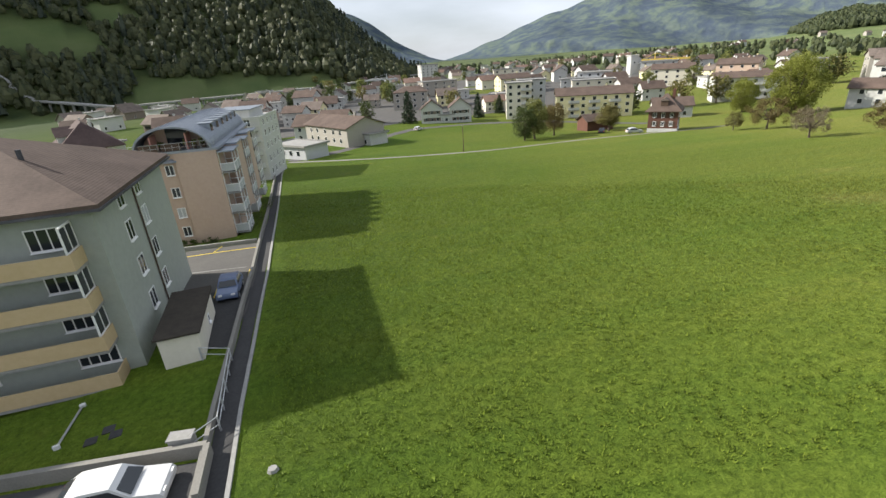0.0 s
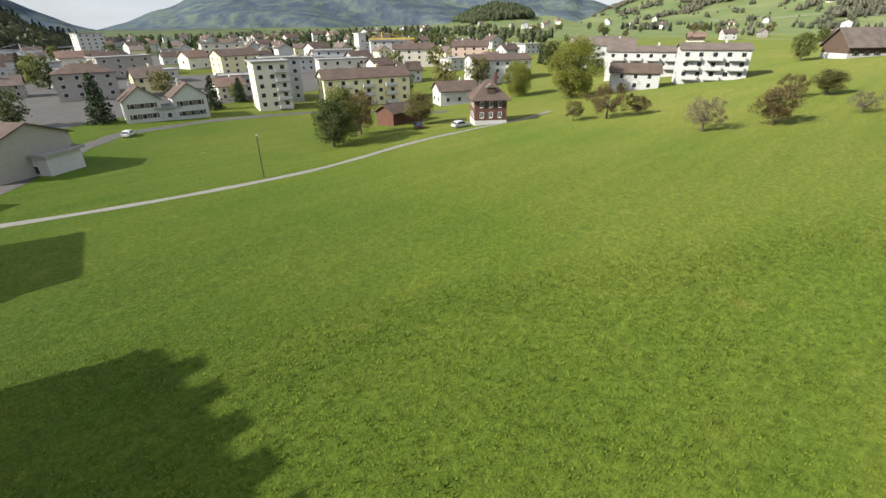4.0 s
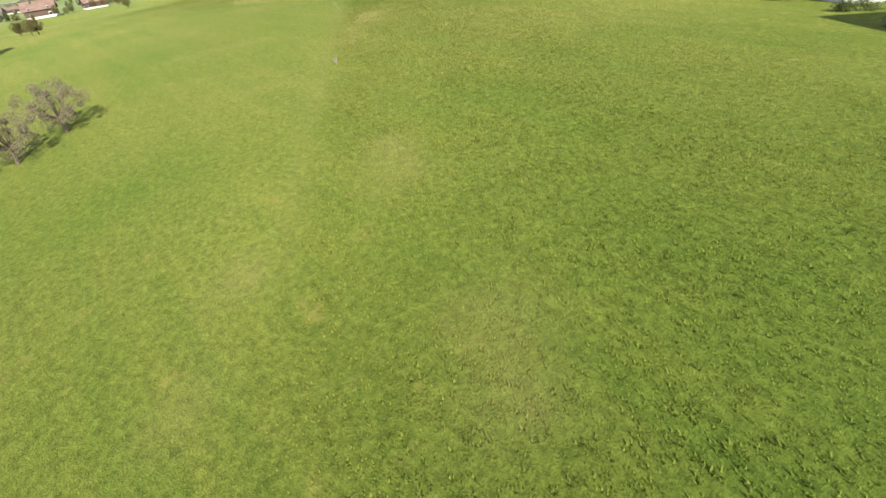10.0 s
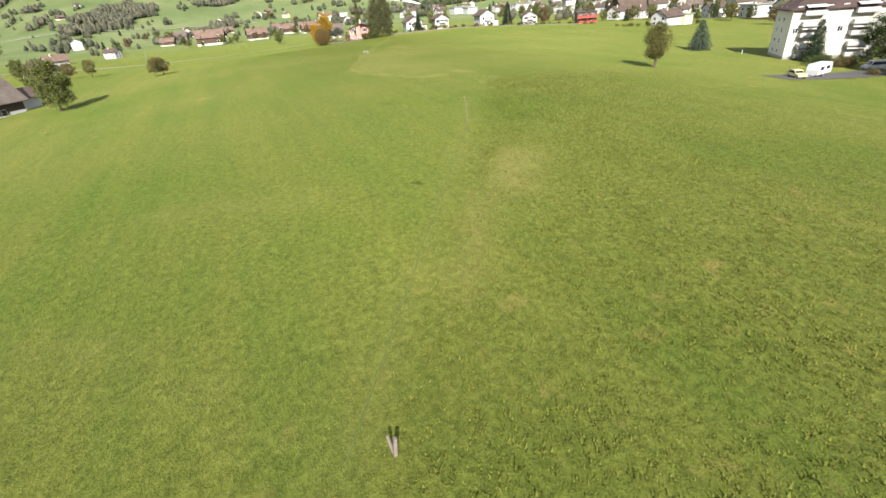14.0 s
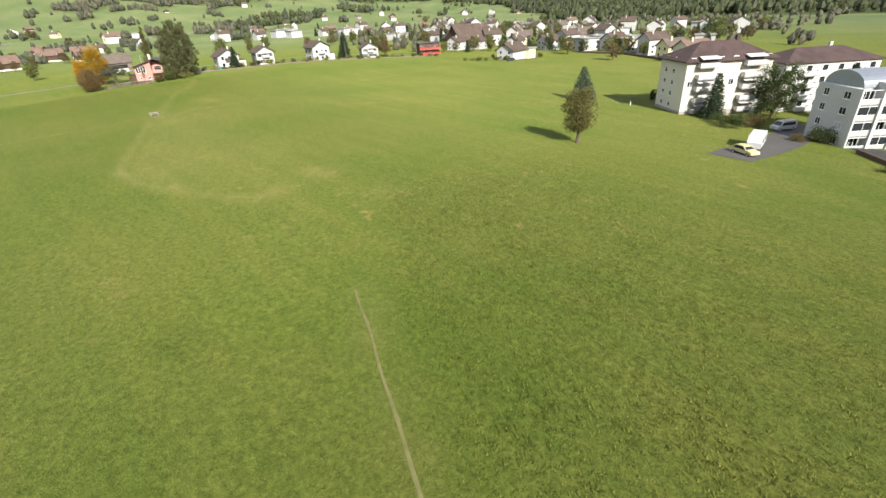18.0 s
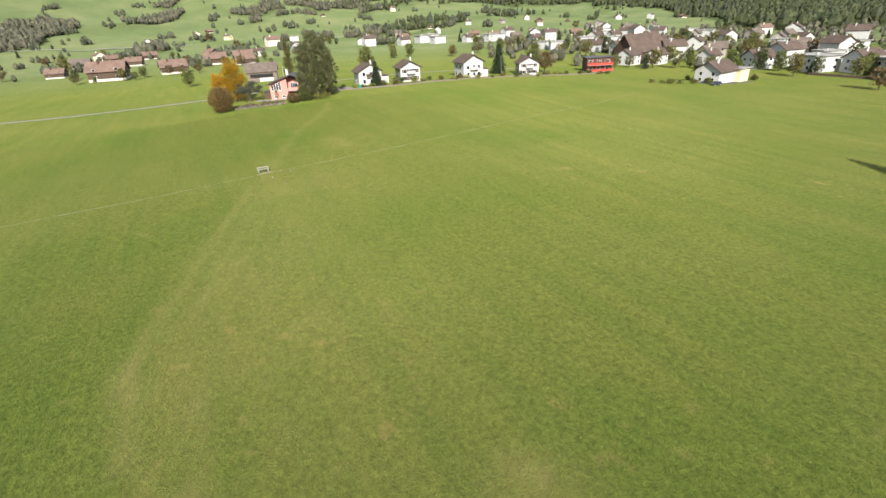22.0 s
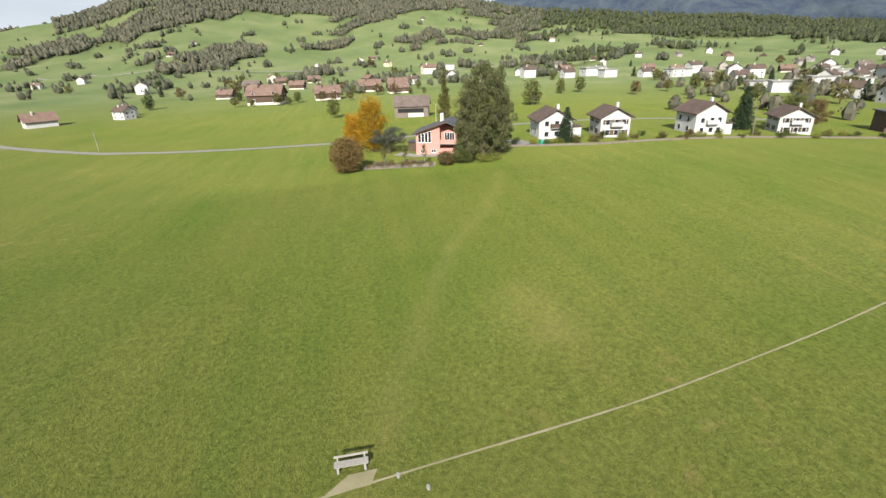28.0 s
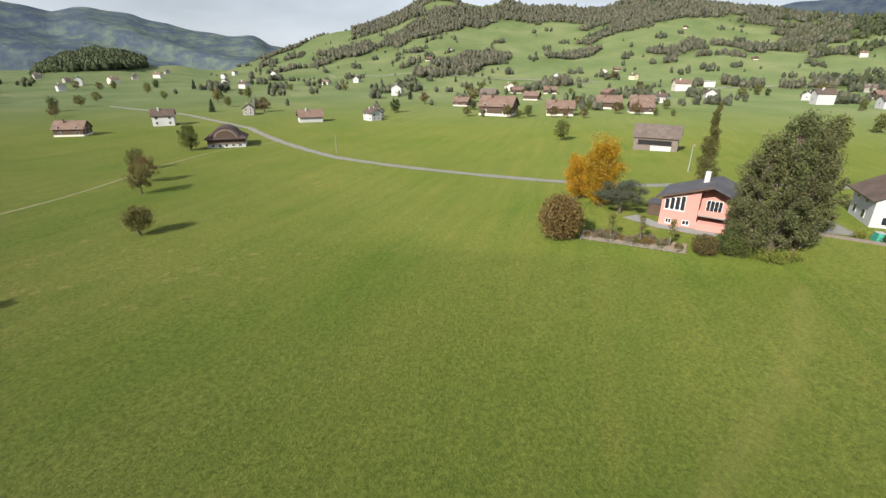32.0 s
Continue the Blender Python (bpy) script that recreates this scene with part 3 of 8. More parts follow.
def build_ground():
    radii = np.concatenate([np.arange(2.5, 200, 2.5), np.arange(200, 470, 6.0), 470 * (4500 / 470) ** (np.arange(0, 81) / 80)])
    n = 600
    ang = np.linspace(0, 2 * np.pi, n, endpoint=False)
    rr, aa = np.meshgrid(radii, ang, indexing="ij")
    x, y = 150 + rr * np.sin(aa), rr * np.cos(aa)
    z, w = height(x, y), wooded(x, y)
    verts = np.concatenate([[[150, 0, at_ground(150, 0)]], np.stack([x, y, z], -1).reshape(-1, 3)])
    i, j = np.meshgrid(np.arange(len(radii) - 1), np.arange(n), indexing="ij")
    a, b = 1 + i * n + j, 1 + i * n + (j + 1) % n
    quads = np.stack([a, a + n, b + n, b], -1).reshape(-1, 4)
    faces = [(0, 1 + k, 1 + (k + 1) % n) for k in range(n)] + [tuple(q) for q in quads.tolist()]
    me = bpy.data.meshes.new("ground")
    me.from_pydata(verts.tolist(), [], faces)
    me.materials.append(GRASS)
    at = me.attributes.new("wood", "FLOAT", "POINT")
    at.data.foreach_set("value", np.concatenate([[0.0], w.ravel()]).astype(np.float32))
    # weight of the thatch and painted shade between tufts
    at = me.attributes.new("turf", "FLOAT", "POINT")
    at.data.foreach_set("value", np.concatenate([[0.6], (turf_cover(x, y) * (0.23 + 0.10 * deep_grass(x, y))).ravel()]).astype(np.float32))
    # haze weight, growing with distance from the meadow
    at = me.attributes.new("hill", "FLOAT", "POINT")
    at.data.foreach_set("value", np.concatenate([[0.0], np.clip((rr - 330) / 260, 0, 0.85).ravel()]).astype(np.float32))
    at = me.attributes.new("worn", "FLOAT", "POINT")
    at.data.foreach_set("value", np.concatenate([[0.0], (0.8 * worn(x, y, 1.0)).ravel()]).astype(np.float32))
    me.polygons.foreach_set("use_smooth", [True] * len(faces))
    me.update()
    return tagged(new("ground", me), "mown green meadow rising gently to wooded hills", "ground", "", "structure")


build_ground()


def blade_material():
    m = leaf_material("grass_blades", (0.077, 0.105, 0.014), (0.211, 0.254, 0.046), 0.35)
    b = m.node_tree.nodes["Principled BSDF"]
    t = [k for k in m.node_tree.nodes if k.bl_idname == "ShaderNodeBsdfTranslucent"][0]
    v = coords(m)
    col = b.inputs["Base Color"].links[0].from_socket
    col = mixc(m, 1.0, col, ramp(m, noise_tex(m, v, 0.035, 4, 0.55), [(0.3, (0.80, 0.93, 0.75)), (0.5, (1.0, 1.0, 1.0)), (0.7, (1.10, 1.05, 1.14))]), "MULTIPLY")
    col = mixc(m, 1.0, col, ramp(m, noise_tex(m, v, 1.5, 5, 0.7), [(0.34, (0.76, 0.80, 0.74)), (0.5, (1.0, 1.0, 1.0)), (0.66, (1.17, 1.13, 1.17))]), "MULTIPLY")
    col = mixc(m, 1.0, col, drift(m), "MULTIPLY")
    wa = nd(m, "ShaderNodeAttribute")
    wa.attribute_name = "worn"
    col = mixc(m, wa.outputs["Fac"], col, (0.30, 0.24, 0.085))
    ln(m, col, b.inputs["Base Color"])
    ln(m, col, t.inputs["Color"])
    soft = m.node_tree.nodes.new("ShaderNodeMix")
    soft.data_type = "VECTOR"
    soft.inputs[0].default_value = 0.6
    soft.inputs[5].default_value = (0, 0, 1)
    ln(m, m.node_tree.nodes.new("ShaderNodeNewGeometry").outputs["Normal"], soft.inputs[4])
    ln(m, soft.outputs[1], b.inputs["Normal"])
    return m


def build_turf():
    """Clumps of standing grass along the flown strip of the meadow, deeper where it was not mown."""
    g = np.random.default_rng(17)
    n = 2600000
    x, y = g.uniform(-20, 318, n), g.uniform(-72, 130, n)
    fade = turf_cover(x, y)
    keep = g.random(n) < fade
    x, y, fade = x[keep], y[keep], fade[keep]
    # clumps gather and leave gaps between them
    clump = waves(x, y, 0.62, 4.0) + 0.5 * waves(x, y, 1.7, 8.0)
    deep = deep_grass(x, y)
    keep = (g.random(len(x)) < 0.25 + 0.25 * deep) & (clump > -0.35)
    x, y, fade, clump = x[keep], y[keep], fade[keep], clump[keep]
    w = worn(x, y)
    trail = np.interp(y, [-150, -118, -96.6, -62.7, -41.4, -23.6, -16.7, -6.4, 4.2, 40], [279, 266, 260.9, 251.3, 246.3, 243.75, 242.6, 241.0, 240.8, 240.5])
    keep = (x > np.interp(y, EDGE_Y, EDGE_X) + 0.7) & (x < 316) & (g.random(len(x)) > w * 0.75) & (np.abs(x - trail) > 0.3) & (y < 112)
    keep &= ~((x < 48) & (y < 12) & (x > 8) & (y < -2 + (48 - x) * 0.55)) & ~((x > 130) & (y < -72))
    x, y, w, fade, clump = x[keep], y[keep], w[keep], fade[keep], clump[keep]
    n = len(x)
    z = height(x, y)
    deep = deep_grass(x, y)
    tall = (0.060 + 0.092 * np.clip(deep, 0, 1.1)) * g.uniform(0.7, 1.3, n) * (0.4 + 0.6 * fade) * (0.75 + 0.55 * np.clip(clump, -0.4, 0.9))
    k = 3
    ang = g.uniform(0, 2 * np.pi, (n, 1)) + np.arange(k) * (2 * np.pi / k) + g.uniform(-0.5, 0.5, (n, k))
    lean = g.uniform(0.25, 1.15, (n, k))
    hgt = tall[:, None] * g.uniform(0.7, 1.2, (n, k))
    out = np.stack([np.cos(ang), np.sin(ang)], -1)
    across = np.stack([-np.sin(ang), np.cos(ang)], -1)
    root = np.stack([x, y], -1)[:, None, :] + out * g.uniform(0, 0.07, (n, k, 1))
    half = (0.026 + 0.26 * tall)[:, None] * g.uniform(0.6, 1.2, (n, k))
    tip = root + out * (hgt * lean)[..., None]
    zz = z[:, None] + np.zeros((n, k))
    v = np.stack([np.concatenate([root - across * half[..., None], zz[..., None] - 0.03], -1), np.concatenate([root + across * half[..., None], zz[..., None] - 0.03], -1), np.concatenate([tip, (zz + hgt)[..., None]], -1)], 2)
    c = n * k
    me = bpy.data.meshes.new("grass")
    me.vertices.add(3 * c)
    me.vertices.foreach_set("co", np.ascontiguousarray(v, dtype=np.float32).ravel())
    me.loops.add(3 * c)
    me.loops.foreach_set("vertex_index", np.arange(3 * c, dtype=np.int32))
    me.polygons.add(c)
    me.polygons.foreach_set("loop_start", np.arange(0, 3 * c, 3, dtype=np.int32))
    me.materials.append(blade_material())
    me.update(calc_edges=True)
    at = me.attributes.new("worn", "FLOAT", "POINT")
    at.data.foreach_set("value", np.repeat(np.clip(w * 1.1, 0, 1), 3 * k).astype(np.float32))
    tagged(new("grass", me), "short tufted green meadow grass with drier patches", "grass", "", "stuff")


build_turf()


def build_mountains():
    """The distant range that closes the valley all round."""
    crest = [(-180, 90), (-120, 300), (-60, 420), (-25, 560), (-10, 520), (-3.6, 392), (-1.3, 322), (1, 165), (4.7, 36), (6.5, -4), (9, 40), (13.6, 165), (17.3, 260),
             (21.7, 360), (25.4, 440), (32, 430), (38, 356), (40.8, 382), (44, 362), (47.6, 280), (50, 258), (54.7, 236), (56, 178), (60, 120), (75, 60)]
    crest += [(95, 300), (104, 390), (108.3, 440), (111.6, 450), (113.7, 500), (116.2, 550), (122, 660), (130, 620), (145, 320), (157, 130), (161, 20), (164, -4), (166, 15), (170, 30), (176, 70), (180, 90)]
    n, k = 720, 14
    az = np.linspace(-180, 180, n, endpoint=False)
    top = np.interp(az, [c[0] for c in crest], [c[1] for c in crest])
    top = top + np.clip(top, 0, 120) / 120 * (7 * np.sin(np.radians(az * 47)) + 5 * np.sin(np.radians(az * 101 + 30)))
    g = Geo()
    for i in range(k + 1):
        s = i / k
        r = 3000 + 1250 * s
        for a, t in zip(az, top):
            wob = 1 + 0.05 * math.sin(math.radians(a * 23 + i * 40)) * (1 - s)
            g.v.append((150 + r * wob * math.sin(math.radians(a)), r * wob * math.cos(math.radians(a)), -30 + (t + 30) * s ** 0.9 + 22 * math.sin(math.radians(a * 31 + 70 * i)) * s * (1 - s) * 2))
    for i in range(k):
        for j in range(n):
            g.f.append((i * n + j, i * n + (j + 1) % n, (i + 1) * n + (j + 1) % n, (i + 1) * n + j))
            g.m.append(0)
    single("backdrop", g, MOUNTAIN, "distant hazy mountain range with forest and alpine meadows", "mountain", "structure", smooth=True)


build_mountains()


# ---- windows, houses ----
WINDOW_MESH = {}


def frame_grid(xs, zs, p):
    """A window frame in one piece: bars between the panes, a sloping sill below."""
    g = Geo()
    nx, nz = len(xs) - 1, len(zs) - 1
    solid = lambda i, j: 0 <= i < nx and 0 <= j < nz and (i % 2 == 0 or j != 2)
    wide = lambda x, k: x * (1.04 if k == 0 else 1.0)
    front = lambda i, k: (wide(xs[i], k), -0.15 if k == 0 else -p, zs[k])
    back = lambda i, k: (wide(xs[i], k), 0.02, zs[k])
    for i in range(nx):
        for j in range(nz):
            if not solid(i, j):
                continue
            g.face([front(i, j), front(i + 1, j), front(i + 1, j + 1), front(i, j + 1)])
            g.face([back(i, j + 1), back(i + 1, j + 1), back(i + 1, j), back(i, j)])
            for (di, dj), (p0, p1) in (((-1, 0), ((i, j + 1), (i, j))), ((1, 0), ((i + 1, j), (i + 1, j + 1))), ((0, -1), ((i, j), (i + 1, j))), ((0, 1), ((i + 1, j + 1), (i, j + 1)))):
                if not solid(i + di, j + dj):
                    g.face([front(*p0), back(*p0), back(*p1), front(*p1)])
    return g.weld()


def window(parent, side, u, z, w, h, half_w, half_d, kind="plain", pane_mat=None, label="", far=False):
    """A framed window on one of four faces: f(-y) b(+y) l(-x) r(+x), at u along the face and sill height z."""
    key = (round(w, 2), round(h, 2), kind)
    if key not in WINDOW_MESH:
        t, p = 0.07, 0.05
        mids = [0.0] if w > 0.8 else []
        if w > 2.2:
            mids = [-w / 4, 0.0, w / 4]
        xs = [-w / 2, -w / 2 + t] + [v for c in mids for v in (c - 0.035, c + 0.035)] + [w / 2 - t, w / 2]
        g = frame_grid(xs, [-0.07, 0, t, h - t, h], p)
        if kind == "shutter":
            for s in (-1, 1):
                a, b = sorted((s * (w / 2 + 0.03), s * (w / 2 + 0.03 + w * 0.5)))
                g.box(a, b, -0.06, 0.0, 0, h, 1)
        pg = Geo().box(-w / 2 + t, w / 2 - t, -0.022, 0.015, t, h - t)
        WINDOW_MESH[key] = (g.mesh("window", [FRAME, BROWNWOOD]), {})
    frame_me, panes = WINDOW_MESH[key]
    if far:
        turn = {"f": (u, -half_d, 0), "b": (-u, half_d, 180), "r": (half_w, u, 90), "l": (-half_w, -u, -90)}[side]
        if "far" not in panes:
            g = Geo().box(-w / 2 - 0.06, w / 2 + 0.06, -0.05, 0.02, -0.06, h + 0.06).box(-w / 2 + 0.02, w / 2 - 0.02, -0.07, 0.0, 0.02, h - 0.02, 1)
            if kind == "shutter":
                g.box(-w - 0.05, -w / 2 - 0.07, -0.06, 0.0, 0, h, 2).box(w / 2 + 0.07, w + 0.05, -0.06, 0.0, 0, h, 2)
            panes["far"] = g.mesh("window", [FRAME, GLASS, BROWNWOOD])
        return part("window", panes["far"], None, parent, label, pose(turn[0], turn[1], z, 0, 0, turn[2]))
    pane_mat = pane_mat or GLASS
    if pane_mat.name not in panes:
        t = 0.07
        panes[pane_mat.name] = Geo().box(-w / 2 + t, w / 2 - t, -0.022, 0.015, t, h - t).mesh("pane", pane_mat)
    turn = {"f": (u, -half_d, 0), "b": (-u, half_d, 180), "r": (half_w, u, 90), "l": (-half_w, -u, -90)}[side]
    ob = part("window", frame_me, None, parent, label, pose(turn[0], turn[1], z, 0, 0, turn[2]))
    part("pane", panes[pane_mat.name], None, ob)
    return ob


def roof_geo(kind, w, d, h, rh, over, t=0.22):
    """A roof with thickness over walls w by d with eaves at h; gables stand at the ends of x."""
    g = Geo()
    a, b = w / 2 + over, d / 2 + over
    drop = rh * over / (d / 2) if kind in ("gable", "hip") else 0
    if kind == "gable":
        for s in (-1, 1):
            eave, ridge = (s * b, h - drop), (0, h + rh)
            g.prism([(-a, *eave), (a, *eave), (a, *ridge), (-a, *ridge)], [(-a, eave[0], eave[1] + t), (a, eave[0], eave[1] + t), (a, ridge[0], ridge[1] + t), (-a, ridge[0], ridge[1] + t)])
    elif kind == "hip":
        k = max(a - b, 0.3)
        low = [(-a, -b, h - drop), (a, -b, h - drop), (a, b, h - drop), (-a, b, h - drop)]
        top = [(p[0], p[1], p[2] + t) for p in low]
        r = [(-k, 0, h + rh + t), (k, 0, h + rh + t)]
        g.face(list(reversed(low)))
        for i in range(4):
            g.face([low[i], low[(i + 1) % 4], top[(i + 1) % 4], top[i]])
        g.face([top[0], top[1], r[1], r[0]]).face([top[2], top[3], r[0], r[1]]).face([top[1], top[2], r[1]]).face([top[3], top[0], r[0]])
    elif kind == "shed":
        g.prism([(-a, -b, h), (a, -b, h), (a, b, h + rh), (-a, b, h + rh)], [(-a, -b, h + t), (a, -b, h + t), (a, b, h + rh + t), (-a, b, h + rh + t)])
    elif kind == "flat":
        g.box(-a, a, -b, b, h, h + t)
        for x0, x1, y0, y1 in ((-a, a, -b, -b + 0.2), (-a, a, b - 0.2, b), (-a, -a + 0.2, -b + 0.2, b - 0.2), (a - 0.2, a, -b + 0.2, b - 0.2)):
            g.box(x0, x1, y0, y1, h + t, h + t + 0.3)
    return g.weld()


def walls_geo(kind, w, d, h, rh, plinth=0.6):
    g = Geo()
    g.box(-w / 2, w / 2, -d / 2, d / 2, -2.5, h)
    if kind == "gable":
        for s in (-1, 1):
            x0, x1 = sorted((s * w / 2, s * (w / 2 - 0.3)))
            g.prism([(x0, -d / 2, h), (x1, -d / 2, h), (x1, d / 2, h), (x0, d / 2, h)], [(x0, -0.02, h + rh - 0.03), (x1, -0.02, h + rh - 0.03), (x1, 0.02, h + rh - 0.03), (x0, 0.02, h + rh - 0.03)])
    return g


def grid(us, zs):
    return [(u, z) for z in zs for u in us]


def building(name, x, y, rot, w, d, h, kind, rh, wall, roof, wins, label, category="house", over=0.6, group="", chimney=True, z=None, base=None, win=(1.1, 1.3), style="plain", far=True):
    """A house: wall, roof, chimney and windows; wins maps a face to its (u, sill) places."""
    e = thing(name, pose(x, y, at_ground(x, y) if z is None else z, 0, 0, rot), label, category, group)
    part("wall", walls_geo(kind, w, d, h, rh), wall, e)
    part("roof", roof_geo(kind, w, d, h, rh, over), roof, e)
    if base:
        part("plinth", Geo().box(-w / 2 - 0.03, w / 2 + 0.03, -d / 2 - 0.03, d / 2 + 0.03, -2.4, base[0]), base[1], e)
    if chimney:
        cz = h + rh * 0.55 if kind in ("gable", "hip") else h
        c = part("chimney", Geo().box(-0.35, 0.35, -0.3, 0.3, -0.8, 1.3 + rh * 0.35), wall, e, "", pose(w * 0.18, d * 0.14, cz))
        if not far:
            part("cap", Geo().box(-0.45, 0.45, -0.4, 0.4, 1.3 + rh * 0.35, 1.42 + rh * 0.35), SLATE, c)
    for side, places in wins.items():
        for u, sill in places:
            window(e, side, u, sill, *win, w / 2, d / 2, style, far=far)
    return e


def balcony(e, side, u, z, w, dep, half_w, half_d, mat, slab=CONCRETE, rail_h=1.0):
    turn = {"f": (u, -half_d, 0), "b": (-u, half_d, 180), "r": (half_w, u, 90), "l": (-half_w, -u, -90)}[side]
    b = part("balcony", Geo().box(-w / 2, w / 2, -dep, 0, -0.18, 0), slab, e, "", pose(turn[0], turn[1], z, 0, 0, turn[2]))
    g = Geo().box(-w / 2, w / 2, -dep, -dep + 0.1, 0.02, rail_h).box(-w / 2, -w / 2 + 0.1, -dep + 0.1, -0.01, 0.02, rail_h).box(w / 2 - 0.1, w / 2, -dep + 0.1, -0.01, 0.02, rail_h)
    part("parapet", g, mat, b)
    return b


def strip(name, pts, width, mat, label, category, lift=0.05, kind="structure", parent=None):
    """A band of paving laid along a line on the ground."""
    fine = []
    for (x0, y0), (x1, y1) in zip(pts, pts[1:]):
        n = max(2, int(math.hypot(x1 - x0, y1 - y0) / 3))
        fine += [(x0 + (x1 - x0) * i / n, y0 + (y1 - y0) * i / n) for i in range(n)]
    fine.append(pts[-1])
    # soften the corners
    for _ in range(3):
        fine = [fine[0]] + [tuple((a + 2 * b + c) / 4 for a, b, c in zip(*t)) for t in zip(fine, fine[1:], fine[2:])] + [fine[-1]]
    g, rows = Geo(), []
    for i, (x, y) in enumerate(fine):
        xa, ya = fine[max(i - 1, 0)]
        xb, yb = fine[min(i + 1, len(fine) - 1)]
        l = math.hypot(xb - xa, yb - ya) or 1
        nx, ny = -(yb - ya) / l, (xb - xa) / l
        wv = width * (1 + 0.12 * math.sin(i * 1.7) + 0.08 * math.sin(i * 0.6))
        rows.append([(x + nx * s * wv / 2, y + ny * s * wv / 2) for s in (-1, -0.33, 0.33, 1)])
    for r in rows:
        g.v += [(x, y, at_ground(x, y) + (lift if 0 < k < 3 else lift * 0.6)) for k, (x, y) in enumerate(r)]
    for i in range(len(rows) - 1):
        for k in range(3):
            g.f.append((4 * i + k, 4 * i + k + 1, 4 * i + k + 5, 4 * i + k + 4))
            g.m.append(0)
    return single(name, g, mat, label, category, kind)


def pad(name, pts, mat, label, category, lift=0.06, kind="structure"):
    """A flat-laid area with the given corners, following the ground."""
    cx, cy = sum(p[0] for p in pts) / len(pts), sum(p[1] for p in pts) / len(pts)
    g, n, k = Geo(), 5, len(pts)
    edge = []
    for (x0, y0), (x1, y1) in zip(pts, pts[1:] + pts[:1]):
        edge += [(x0 + (x1 - x0) * i / n, y0 + (y1 - y0) * i / n) for i in range(n)]
    rings = 4
    for j in range(1, rings + 1):
        g.v += [(cx + (x - cx) * j / rings, cy + (y - cy) * j / rings, at_ground(cx + (x - cx) * j / rings, cy + (y - cy) * j / rings, lift)) for x, y in edge]
    m = len(edge)
    g.v.append((cx, cy, at_ground(cx, cy, lift)))
    for i in range(m):
        g.f.append((len(g.v) - 1, i, (i + 1) % m))
        g.m.append(0)
        for j in range(rings - 1):
            g.f.append((j * m + i, (j + 1) * m + i, (j + 1) * m + (i + 1) % m, j * m + (i + 1) % m))
            g.m.append(0)
    return single(name, g, mat, label, category, kind)


# ---- trees ----
def leaf_quads(rng, centres, radii, count, size, flat=0.0):
    """Small leaf clumps round the given centres; flat presses them into layers."""
    n = len(centres)
    idx = rng.integers(0, n, count)
    d = rng.normal(size=(count, 3))
    d /= np.linalg.norm(d, axis=1)[:, None]
    rad = 0.35 + 0.9 * rng.beta(1.6, 1.9, count)
    p = np.asarray(centres)[idx] + d * rad[:, None] * np.asarray(radii)[idx][:, None] * np.array([1, 1, 1 - flat])
    a = rng.normal(size=(count, 3))
    b = rng.normal(size=(count, 3))
    a /= np.linalg.norm(a, axis=1)[:, None]
    b -= a * (a * b).sum(1)[:, None]
    b /= np.linalg.norm(b, axis=1)[:, None]
    s = (size * rng.uniform(0.6, 1.4, count))[:, None]
    a, b = a * s, b * s * 0.7
    return np.stack([p - a * 0.5 - b * 0.2, p + b * 0.5, p + a * 0.5 + b * 0.1, p - b * 0.5], 1)


TREE_PROTO = {}


